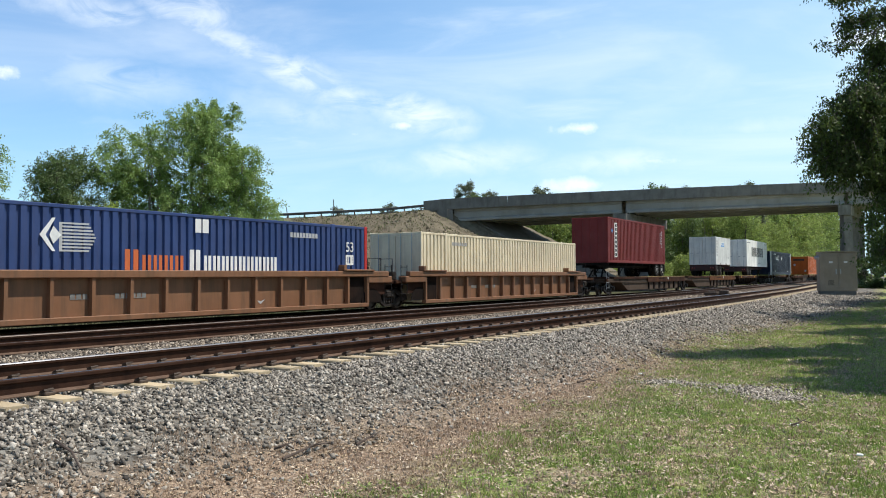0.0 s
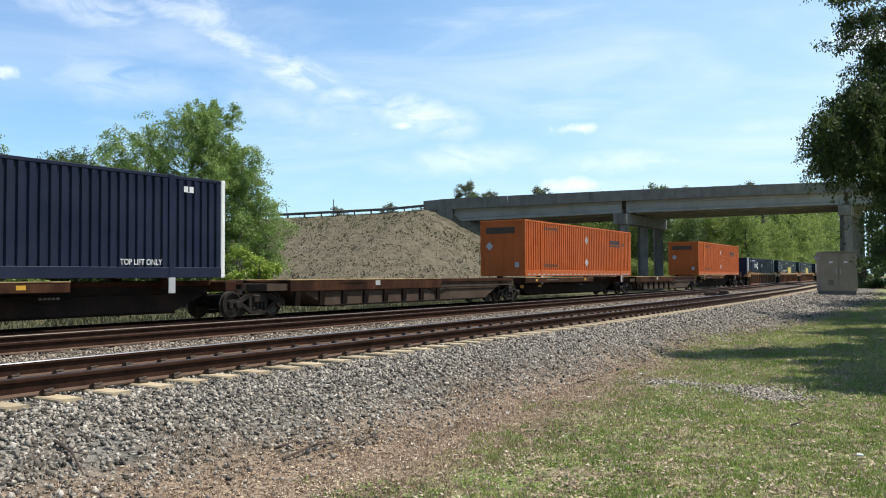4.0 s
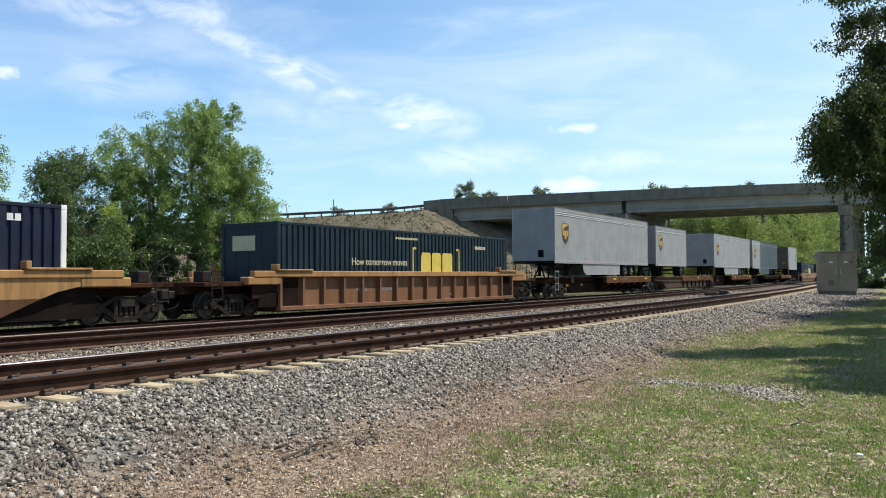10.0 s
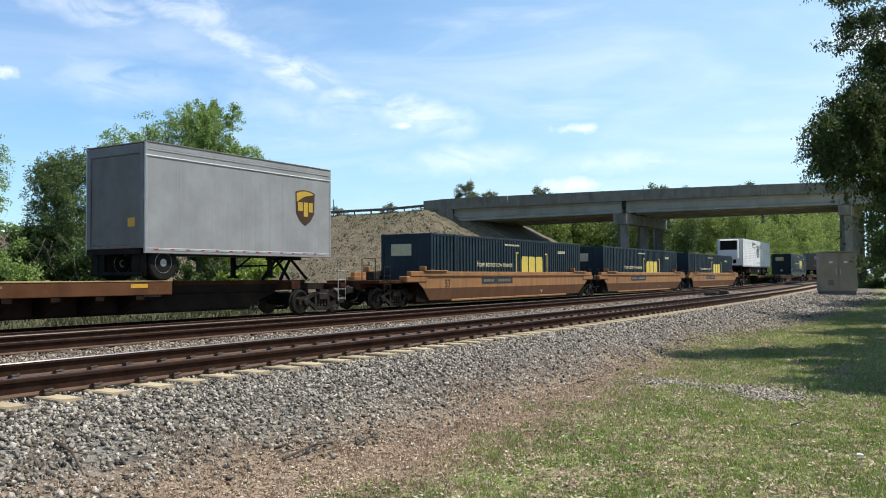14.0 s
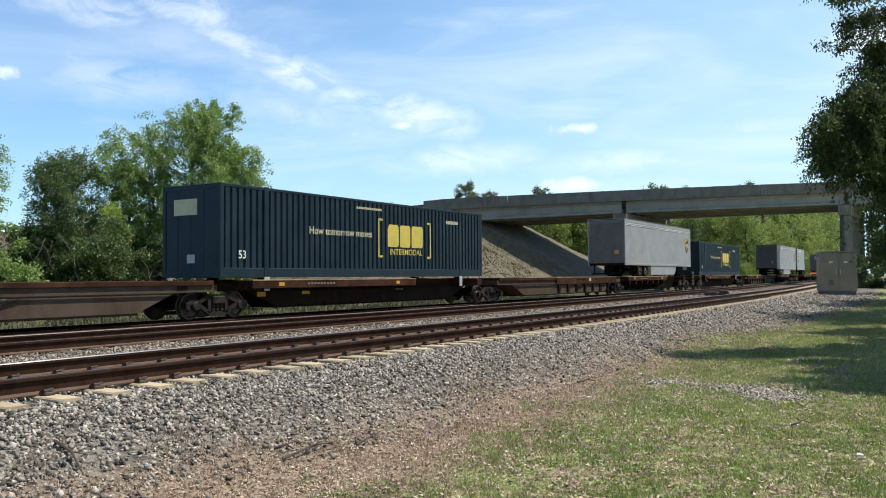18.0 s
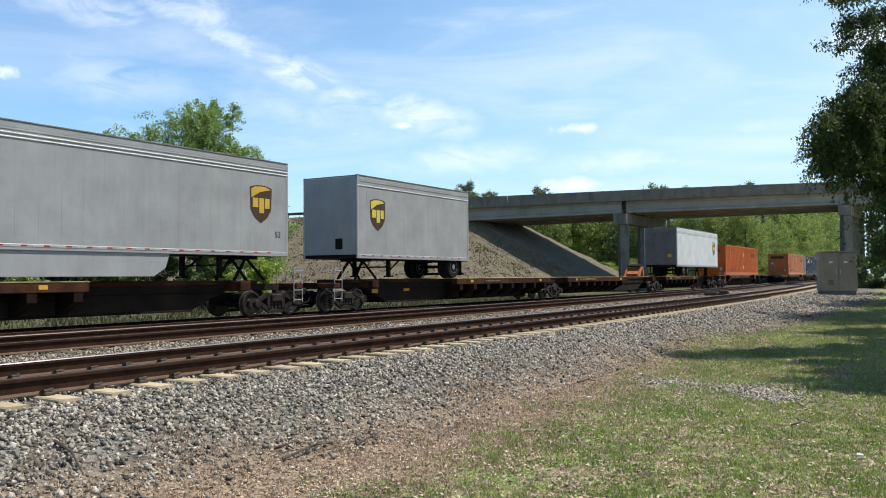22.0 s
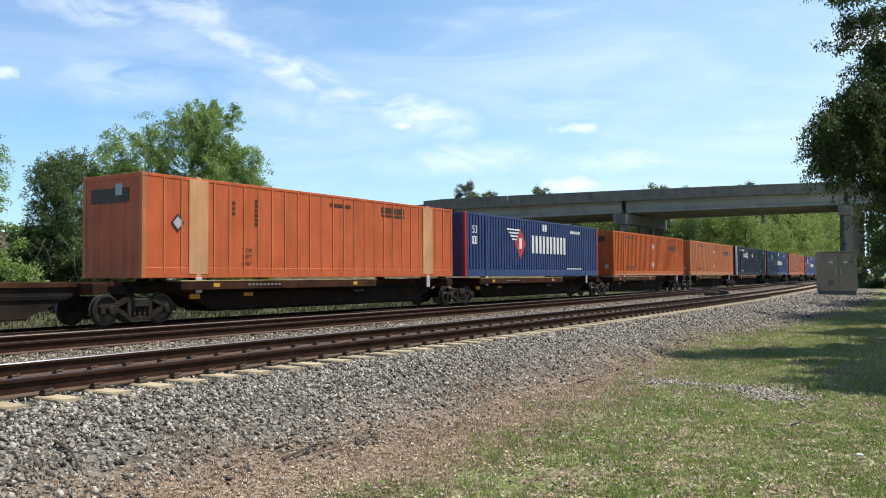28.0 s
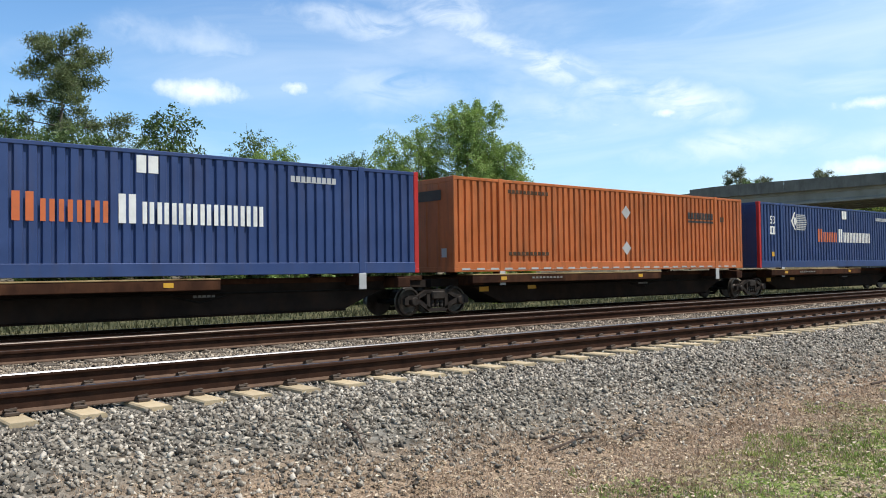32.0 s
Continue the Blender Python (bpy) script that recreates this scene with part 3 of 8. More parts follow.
def build_overpass():
    t = thing("overpass", "grey concrete road bridge on square columns across the tracks", "bridge", at=BR)
    sup = [0.6, 20.3, 45.8, 72.0]
    part("deck", sweep([(0.05, -0.24), (WIDE - 0.05, -0.24), (WIDE - 0.05, 0), (0.05, 0)], [(x, road_z(x)) for x in np.linspace(-0.6, 76, 24)]), M["concrete"], t)
    part("road_surface", sweep([(0.45, 0.0), (WIDE - 0.45, 0.0), (WIDE - 0.45, 0.06), (0.45, 0.06)], [(x, road_z(x) + 0.004) for x in np.linspace(-0.6, 76, 24)]), M["asphalt"], t)
    # parapets in lengths with open joints
    for y0, d in ((0.0, 1), (WIDE, -1)):
        x = -2.2
        while x < 76:
            w = min(9.6, 76 - x)
            o = [(y0, -0.30), (y0 + d * 0.42, -0.30), (y0 + d * 0.42, 0.08), (y0 + d * 0.24, 0.35), (y0 + d * 0.20, 0.92), (y0, 0.92)]
            part("parapet", sweep(o, [(q, road_z(q)) for q in np.linspace(x, x + w - 0.03, 5)]), M["concrete"], t)
            x += w
    # girders, five to a span
    prof = [(-0.33, 0.0), (0.33, 0.0), (0.33, 0.2), (0.11, 0.42), (0.11, 1.02), (0.27, 1.18), (0.27, 1.40), (-0.27, 1.40), (-0.27, 1.18), (-0.11, 1.02), (-0.11, 0.42), (-0.33, 0.2)]
    for i in range(3):
        a, b = sup[i], sup[i + 1]
        for k in range(5):
            y = 0.75 + k * (WIDE - 1.5) / 4
            sh = SK * y
            za, zb = road_z(a) - 1.64, road_z(b) - 1.64
            g = sweep([(y + p, q) for p, q in prof], [(a + 0.25 + sh, za), (b - 0.25 + sh, zb)])
            part("girder", g, M["girder"], t)
    for i, x in enumerate(sup[1:3]):
        z = road_z(x) - 1.66
        g = Geo()
        pts = [(x - 0.75 + SK * y, y) for y in (-0.35, WIDE + 0.35)] + [(x + 0.75 + SK * y, y) for y in (WIDE + 0.35, -0.35)]
        g.prism(pts, z - 1.25, z - 0.08, axis="z")
        part("pier_cap", g, M["concrete"], t)
        for y in (0.6, 3.2 + 3.0, WIDE - 0.8):
            g = Geo()
            cx = x + SK * y
            g.box(cx - 0.50, cx + 0.50, y - 0.55, y + 0.55, -1.0, z - 1.25, 0.06)
            part("column", g, M["concrete"], t)
        for k in range(5):
            y = 0.75 + k * (WIDE - 1.5) / 4
            for d in (-0.4, 0.4):
                g = Geo()
                g.box(x + d + SK * y - 0.15, x + d + SK * y + 0.15, y - 0.2, y + 0.2, z - 0.08, z + 0.02)
                part("bearing", g, M["clip"], t)
    for x, d in ((sup[0], -1), (sup[3], 1)):
        z = road_z(x)
        g = Geo()
        pts = [(x + SK * y, y) for y in (-0.1, WIDE + 0.1)] + [(x + d * 1.2 + SK * y, y) for y in (WIDE + 0.1, -0.1)]
        g.prism(pts, z - 3.4, z - 0.245, axis="z")
        part("abutment", g, M["concrete"], t)
    # wing wall that tapers into the bank
    g = Geo()
    z = road_z(-2)
    g.prism([(1.0, -0.32), (1.0, -1.75), (-1.0, -1.45), (-7.0, -0.95), (-7.0, -0.32)][::-1], 0.02, 0.40, axis="y")
    w = part("wing_wall", g, M["concrete"], t)
    w.matrix_basis = pose(0, 0, z)
    # joint cover at the end of the bank
    g = Geo()
    g.box(0.55, 1.15, -0.06, 0.3, z - 1.9, z - 0.1, 0.03)
    part("end_post", g, M["concrete"], t)


build_overpass()


def bank_height(x, y):
    """Height of the road bank in the bridge's own plan."""
    # beyond the abutment, towards the tracks; the shoulder before the bridge falls away sooner
    past = (x - SK * y) * CA + 2.4 * np.clip((0.8 - y) / 1.5, 0, 1)
    dx = np.maximum(past, 0) / 1.55
    dy = np.maximum(np.maximum(-0.4 - y, y - WIDE - 0.4), 0) / 2.0
    z = np.array([road_z(v) for v in np.ravel(x)]).reshape(np.shape(x))
    zc = np.where(past > 0, 8.9, z)
    return zc - 0.12 - np.sqrt(dx * dx + dy * dy) * 1.0


def build_bank():
    m = mat("dry_bank_grass", (0.105, 0.086, 0.057), (0.185, 0.155, 0.105), 0.95, 1.8, bump=1.0, bscale=4, stain=(0.045, 0.045, 0.024), stain_amt=0.9, stain_size=1.6)
    xs = np.concatenate([np.arange(-560, -170, 13.0), np.arange(-170, -50, 4.0), np.arange(-50, 34, 0.8)])
    ys = np.concatenate([np.arange(-26, 14, 0.8), np.arange(14, 42, 2.5)])
    X, Y = np.meshgrid(xs, ys)
    Z = bank_height(X, Y)
    bump_ = np.array([noise.noise((a * 0.8, b * 0.8, 0)) + 0.5 * noise.noise((a * 2.1, b * 2.1, 3)) for a, b in zip(X.ravel(), Y.ravel())]).reshape(X.shape)
    Z = np.where((Y > 0) & (Y < WIDE) & (X < SK * Y), Z, Z + 0.22 * bump_)
    Z = np.maximum(Z, -2.2)
    k = len(xs)
    i = np.arange((len(ys) - 1) * (k - 1))
    a = (i // (k - 1)) * k + i % (k - 1)
    ob = soup("embankment", np.stack([X, Y, Z], -1).reshape(-1, 3), np.stack([a, a + 1, a + k + 1, a + k], 1), m, smooth=True)
    ob.matrix_basis = BR
    tagged(ob, "road embankment of dry brown grass and weeds", "embankment", kind="structure")
    # dry tufts that break the outline
    n = 26000
    x, y = RNG.uniform(-48, 26, n), RNG.uniform(-22, 6, n)
    z = bank_height(x, y)
    ok = (z > -1.0) & ~((y > -0.3) & (x - SK * y < 0.5) & (y < WIDE)) & ~((y > 0) & (x - SK * y > 0))
    x, y, z = x[ok], y[ok], z[ok]
    tufts(ob, "dry_grass", x, y, z, 0.08, 0.20, 0.07, M["bankgrass"])
    # coarse dead weeds in clumps, and greener growth along the top
    for nm, mt, m, y0, y1, h0, h1, w in (("dead_weeds", M["deadweed"], 18000, -22, 4, 0.05, 0.14, 0.11), ("dead_weeds", M["paleweed"], 11000, -22, 4, 0.05, 0.13, 0.09), ("bank_weeds", M["greenweed"], 9000, -7, 2, 0.12, 0.32, 0.05)):
        x, y = RNG.uniform(-48, 26, m), RNG.uniform(y0, y1, m)
        if nm == "dead_weeds":
            k = RNG.integers(0, m // 5, m)
            x, y = x[k] + RNG.normal(size=m) * 0.16, y[k] + RNG.normal(size=m) * 0.16
        z = bank_height(x, y)
        ok = (z > -1.0) & ~((y > -0.3) & (x - SK * y < 0.5) & (y < WIDE)) & ~((y > 0) & (x - SK * y > 0))
        if nm == "bank_weeds":
            ok &= (y + 6 * RNG.random(m) > -2.0) | (x > 8)
        tufts(ob, nm, x[ok], y[ok], z[ok], h0, h1, w, mt, lean=0.8)
    # road over the bank
    r = soup("road", *strip([(xq, road_z(xq) + 0.03) for xq in np.linspace(-560, -0.6, 120)], 0.8, WIDE - 0.8), M["asphalt"])
    r.matrix_basis = BR
    tagged(r, "asphalt road on the bank", "road", kind="structure")
    # paved slope under the bridge, its concrete coloured darker for the bridge's shade
    g = Geo()
    q = []
    for yy in (1.6, WIDE - 0.6):
        for d in (1.3, 13.2):
            xx = SK * yy + d / CA
            q.append((xx, yy, 8.9 - 0.12 - d / 1.55 + 0.16))
    g.add(q + [(a, b, c - 0.35) for a, b, c in q], [(0, 1, 3, 2), (4, 6, 7, 5), (0, 4, 5, 1), (2, 3, 7, 6), (0, 2, 6, 4), (1, 5, 7, 3)])
    s = part("slope_paving", g, mat("stained_shaded_paving", (0.13, 0.12, 0.10), (0.19, 0.175, 0.15), 0.9, 0.9, stain=(0.07, 0.065, 0.05), stain_amt=0.6))
    s.matrix_basis = BR
    tagged(s, "grey concrete slope paving under the bridge", "paving", kind="structure")


def strip(stations, y0, y1):
    v = [(x, y, z) for x, z in stations for y in (y0, y1)]
    return v, [(2 * i, 2 * i + 2, 2 * i + 3, 2 * i + 1) for i in range(len(stations) - 1)]


def tufts(parent, name, x, y, z, h0, h1, w, material, lean=0.35, grow=1.0):
    """Blades of grass, one triangle each, standing at the given places."""
    n = len(x)
    a = RNG.uniform(0, 2 * math.pi, n)
    h = RNG.uniform(h0, h1, n) * grow
    b = RNG.uniform(0, 2 * math.pi, n)
    k = RNG.uniform(0, lean, n) * h
    ww = w * RNG.uniform(0.6, 1.3, n) * grow
    p = np.stack([x, y, z - 0.01], 1)
    d = np.stack([np.cos(a) * ww, np.sin(a) * ww, np.zeros(n)], 1)
    t = p + np.stack([np.cos(b) * k, np.sin(b) * k, h], 1)
    v = np.concatenate([p - d, p + d, t])
    f = np.stack([np.arange(n), np.arange(n) + n, np.arange(n) + 2 * n], 1)
    ob = soup(name, v, f, material, parent)
    return ob


M["deadweed"] = mat("dead_brown_weed", (0.095, 0.074, 0.050), (0.155, 0.122, 0.085), 0.9, 0.5, island=0.5)
M["paleweed"] = mat("bleached_weed", (0.26, 0.215, 0.15), (0.38, 0.33, 0.24), 0.9, 0.5, island=0.4)
M["greenweed"] = mat("green_bank_weed", (0.075, 0.105, 0.030), (0.16, 0.19, 0.065), 0.8, 0.5, island=0.4, trans=0.3)
M["bankgrass"] = mat("dry_bank_blade", (0.16, 0.135, 0.07), (0.26, 0.22, 0.13), 0.9, 0.4, island=0.4)
build_bank()


M["guard"] = mat("weathered_guardrail_steel", (0.085, 0.085, 0.082), (0.14, 0.138, 0.13), 0.7, 1.5, stain=(0.05, 0.042, 0.035), stain_amt=0.6)


def build_guardrail():
    t = thing("guardrail", "grey steel guardrail on posts along the road bank", "guardrail", at=BR)
    g = Geo()
    o = [(0.30, 0.42), (0.36, 0.45), (0.30, 0.52), (0.36, 0.60), (0.30, 0.68), (0.36, 0.73), (0.38, 0.72), (0.33, 0.68), (0.38, 0.60), (0.33, 0.52), (0.38, 0.46)]
    part("beam", sweep(o, [(x, road_z(x) - 0.16) for x in np.linspace(-70, -2.2, 30)]), M["guard"], t)
    for x in np.arange(-69, -2, 1.9):
        g = Geo()
        g.box(x - 0.07, x + 0.07, 0.40, 0.56, road_z(x) - 0.4, road_z(x) + 0.56, 0.01)
        part("post", g, M["twig"], t)


build_guardrail()


def build_poles():
    for x, lean, h in ((-19.2, 6, 1.5), (-17.9, -5, 1.3), (-12.6, 0, 1.9)):
        t = thing("marker_pole", "thin grey pole standing behind the guardrail", "pole", "marker poles", at=BR @ pose(x, 1.2, road_z(x) - 0.1, 0, lean, 0))
        g = Geo(); g.tube([(0, 0, 0), (0, 0, h * 0.6), (0, 0, h + 0.1)], [0.05, 0.045, 0.04], 7)
        part("shaft", g, M["twig"], t)
        g = Geo(); g.tube([(0, 0, h + 0.1), (0, 0, h + 0.16)], [0.055, 0.03], 7)
        part("cap", g, M["galv"], t)


build_poles()


def build_cabinet():
    depth, lat = 50.0, 23.52
    x, y = -SA * depth + CA * lat, CA * depth + SA * lat
    t = thing("signal_cabinet", "grey steel railway signal house with double doors", "cabinet", at=pose(x, y, -0.12, 0, 0, 16))
    w, d, h = 1.02, 0.62, 2.40
    g = Geo(); g.box(-w + 0.06, w - 0.06, -d + 0.05, d - 0.05, -0.3, 0.10, 0.02)
    part("foundation", g, M["concrete"], t)
    g = Geo(); g.box(-w, w, -d, d, 0.10, h, 0.03)
    part("body", g, M["cabinet"], t)
    g = Geo(); g.prism([(-w - 0.03, h), (w + 0.03, h), (w + 0.03, h + 0.04), (0, h + 0.06), (-w - 0.03, h + 0.04)], -d - 0.04, d + 0.04, axis="y")
    part("roof", g, M["cabinet"], t)
    for k in (-1, 1):
        g = Geo(); g.box(min(0.03 * k, k * 0.78), max(0.03 * k, k * 0.78), -d - 0.035, -d, 0.28, h - 0.18, 0.012)
        door = part("door", g, M["cabinet"], t)
        g = Geo(); g.box(k * 0.12 - 0.03, k * 0.12 + 0.03, -d - 0.08, -d - 0.035, 1.1, 1.4, 0.01)
        part("handle", g, M["galv"], door)
        for j in range(5 if k < 0 else 0):
            g = Geo(); g.box(k * 0.4 - 0.16, k * 0.4 + 0.16, -d - 0.05, -d - 0.03, 0.45 + j * 0.06, 0.48 + j * 0.06)
            part("louvre", g, M["clip"], door)
        g = Geo(); g.box(k * 0.4 - 0.1, k * 0.4 + 0.1, -d - 0.045, -d - 0.03, 1.75, 1.87)
        part("notice", g, M["white"], door)
    for k in (-0.35, 0.35):
        g = Geo(); g.disc(-w - 0.02, k, 2.1, "x", [(-0.12, 0.1), (0.02, 0.12)], 12)
        part("vent", g, M["galv"], t)


build_cabinet()


# ---------------------------------------------------------------- train: paints and small parts
for nm, c, amt in (("navy", (0.010, 0.015, 0.036), 0.2), ("teal", (0.010, 0.024, 0.036), 0.25), ("royal", (0.030, 0.056, 0.155), 0.22),
                   ("orange", (0.45, 0.098, 0.014), 0.28), ("peach", (0.48, 0.165, 0.064), 0.5), ("rust_orange", (0.43, 0.125, 0.040), 0.5),
                   ("sand", (0.66, 0.58, 0.42), 0.25), ("maroon", (0.17, 0.022, 0.020), 0.25), ("reefer_white", (0.78, 0.765, 0.71), 0.30),
                   ("parcel_grey", (0.285, 0.292, 0.298), 0.10), ("parcel_pale", (0.54, 0.555, 0.56), 0.12), ("trailer_white", (0.64, 0.64, 0.64), 0.10), ("grey_white", (0.60, 0.60, 0.57), 0.28),
                   ("well_yellow", (0.35, 0.19, 0.072), 0.7), ("well_brown", (0.19, 0.092, 0.048), 0.65), ("brass_orange", (0.31, 0.152, 0.062), 0.6),
                   ("red_post", (0.42, 0.025, 0.025), 0.2), ("white_post", (0.76, 0.76, 0.74), 0.15), ("hitch_orange", (0.42, 0.13, 0.05), 0.35)):
    M[nm] = paint(nm + "_paint", c, dirt=(0.09, 0.065, 0.045) if max(c) > 0.1 else (0.030, 0.028, 0.027), amt=amt)
M["deck"] = mat("rusty_car_steel", spec=0.10, c1=(0.026, 0.012, 0.008), c2=(0.056, 0.025, 0.015), rough=0.85, scale=1.1, bump=0.2, bscale=12, stain=(0.12, 0.052, 0.026), stain_amt=0.75, stain_scale=(1, 1, 0.5), stain_size=1.2)
# the shade under the deck is put into this dark sill colour
M["sill"] = mat("shade_darkened_sill_steel", spec=0.10, c1=(0.014, 0.011, 0.010), c2=(0.030, 0.022, 0.018), rough=0.85, scale=1.2, stain=(0.045, 0.024, 0.014), stain_amt=0.6, stain_size=0.9)
M["rust_beam"] = mat("bright_rust_steel", spec=0.10, c1=(0.085, 0.036, 0.018), c2=(0.15, 0.068, 0.033), rough=0.85, scale=1.0, bump=0.2, bscale=12, stain=(0.05, 0.022, 0.013), stain_amt=0.8, stain_scale=(1, 1, 0.5), stain_size=0.8)
# near black: shade below the deck is painted into the gusset colour
M["gusset"] = mat("near_black_gusset_steel", spec=0.10, c1=(0.007, 0.005, 0.0045), c2=(0.015, 0.010, 0.008), rough=0.9, scale=1.5, stain=(0.06, 0.03, 0.018), stain_amt=0.4)
M["dust_sill"] = mat("dust_covered_sill", spec=0.10, c1=(0.070, 0.049, 0.036), c2=(0.112, 0.083, 0.064), rough=0.9, scale=0.9, stain=(0.04, 0.026, 0.018), stain_amt=0.7, stain_scale=(1, 1, 0.6), stain_size=1.0)
M["deck_edge"] = mat("worn_yellow_edge", spec=0.10, c1=(0.30, 0.215, 0.10), c2=(0.40, 0.30, 0.16), rough=0.8, scale=1.4, stain=(0.11, 0.06, 0.032), stain_amt=0.8, stain_size=0.9)
M["black"] = mat("black_steel", spec=0.10, c1=(0.008, 0.0075, 0.007), c2=(0.018, 0.016, 0.014), rough=0.75, scale=3.0, bump=0.1)
M["truck"] = mat("dusty_cast_steel", (0.013, 0.010, 0.009), (0.042, 0.034, 0.029), 0.6, 4.0, spec=0.18, stain=(0.018, 0.013, 0.010), stain_amt=0.6, stain_size=2.0)
M["tread"] = mat("polished_wheel", (0.05, 0.042, 0.036), (0.10, 0.086, 0.076), 0.4, 5.0, metal=0.7)
M["tyre"] = mat("tyre_rubber", spec=0.10, c1=(0.012, 0.012, 0.012), c2=(0.022, 0.021, 0.020), rough=0.85, scale=8.0, bump=0.2)
M["rim"] = mat("steel_rim", (0.45, 0.45, 0.45), (0.60, 0.60, 0.60), 0.4, 5.0, metal=0.4, stain=(0.12, 0.09, 0.07), stain_amt=0.5, stain_size=6)
M["dark_rim"] = mat("dirty_rim", (0.07, 0.055, 0.05), (0.11, 0.09, 0.08), 0.6, 5.0)
# rear door and frame: end-wall shade is put into these greys, besides dirt
M["door_grey"] = mat("dirty_shaded_door_grey", (0.115, 0.109, 0.102), (0.16, 0.152, 0.142), 0.6, 1.5, stain=(0.07, 0.065, 0.06), stain_amt=0.5, stain_scale=(1, 1, 0.4))
M["alu_shaded"] = mat("shade_darkened_aluminium", (0.13, 0.133, 0.137), (0.18, 0.183, 0.187), 0.6, 2.0, stain=(0.10, 0.09, 0.08), stain_amt=0.4)
M["alu"] = mat("aluminium_rail", (0.36, 0.36, 0.37), (0.44, 0.44, 0.45), 0.45, 2.0, metal=0.3)
for nm, c in (("mark_white", (0.74, 0.74, 0.72)), ("mark_yellow", (0.62, 0.50, 0.09)), ("mark_orange", (0.55, 0.13, 0.04)), ("mark_black", (0.02, 0.02, 0.022)),
              ("mark_brown", (0.055, 0.028, 0.012)), ("mark_gold", (0.55, 0.36, 0.05)), ("mark_red", (0.45, 0.03, 0.04)), ("mark_blue", (0.06, 0.25, 0.55)),
              ("mark_grey", (0.33, 0.33, 0.33)), ("mark_amber", (0.60, 0.33, 0.03)), ("mark_silver", (0.42, 0.43, 0.44)), ("mark_cream", (0.55, 0.52, 0.33))):
    M[nm] = mat(nm, c, tuple(v * 1.12 for v in c), 0.55, 3.0, stain=(0.12, 0.10, 0.08), stain_amt=0.25, stain_size=2.5)
M["alu_dim"] = mat("grimy_stencil", (0.15, 0.145, 0.135), (0.22, 0.21, 0.19), 0.7, 4.0)
M["chassis_red"] = mat("grimy_red_chassis", (0.030, 0.010, 0.010), (0.055, 0.020, 0.019), 0.8, 3.0, stain=(0.02, 0.016, 0.014), stain_amt=0.7)
M["bright_alu"] = mat("bright_aluminium_strip", (0.66, 0.66, 0.65), (0.76, 0.76, 0.75), 0.5, 2.0, metal=0.2)
M["roof_edge"] = mat("grimy_roof_edge", (0.10, 0.095, 0.085), (0.18, 0.17, 0.155), 0.7, 2.5, stain=(0.04, 0.035, 0.03), stain_amt=0.6)
M["lens_red"] = mat("red_lens", (0.35, 0.02, 0.015), (0.40, 0.03, 0.02), 0.3, 3.0)

TEXT = {}


def lettering(name, words, y, z, high, x, material, parent, wide=None, label=""):
    """Built-in font, read from the +X side with +Y to the right."""
    key = (words, high, wide, material.name)
    if key not in TEXT:
        cu = bpy.data.curves.new("lettering", "FONT")
        cu.body, cu.size, cu.extrude = words, high / 0.73, 0.0
        cu.offset = 0.012 * high
        ob = bpy.data.objects.new("lettering", cu)
        scene.collection.objects.link(ob)
        bpy.context.view_layer.update()
        me = bpy.data.meshes.new_from_object(ob.evaluated_get(bpy.context.evaluated_depsgraph_get()))
        bpy.data.objects.remove(ob)
        co = np.empty(len(me.vertices) * 3, np.float32)
        me.vertices.foreach_get("co", co)
        co = co.reshape(-1, 3)
        sx = wide / co[:, 0].max() if wide else 1.0
        out = np.stack([np.zeros(len(co)), co[:, 0] * sx, co[:, 1]], 1).astype(np.float32)
        me.vertices.foreach_set("co", out.ravel())
        me.materials.clear(); me.materials.append(material)
        me.update()
        TEXT[key] = me
    ob = part(name, TEXT[key], None, parent, label)
    ob.location = (x, y, z)
    return ob


def plates(name, shapes, x, material, parent, label="", thick=0.005):
    """Flat painted shapes on the +X side. shapes: outlines in (y, z)."""
    if 1 < len(shapes) <= 20 and name != "shield_mark":
        return [plates(name, [s], x, material, parent, label, thick) for s in shapes]
    g = Geo()
    for s in shapes:
        g.prism(s, x, x + thick, axis="x")
    return part(name, g, material, parent, label)


def R(y0, y1, z0, z1):
    return [(y0, z0), (y1, z0), (y1, z1), (y0, z1)]


def bars(y0, y1, z0, z1, n, gap=0.25):
    """A row of n blocks on one thin base line, standing in for a name or a number."""
    w = (y1 - y0) / n
    zb = z0 + 0.12 * (z1 - z0)
    o = [(y0, z0), (y1 - gap * w, z0)]
    for i in range(n - 1, -1, -1):
        a, b = y0 + i * w, y0 + (i + 1 - gap) * w
        o += [(b, z1), (a, z1)]
        if i:
            o += [(a, zb), (a - gap * w, zb)]
    return [o]


def hollow(y0, y1, z0, z1, t):
    """Four strokes of a frame."""
    return [R(y0, y1, z0, z0 + t), R(y0, y1, z1 - t, z1), R(y0, y0 + t, z0 + t, z1 - t), R(y1 - t, y1, z0 + t, z1 - t)]


def diamond(cy, cz, ry, rz):
    return [(cy - ry, cz), (cy, cz - rz), (cy + ry, cz), (cy, cz + rz)]


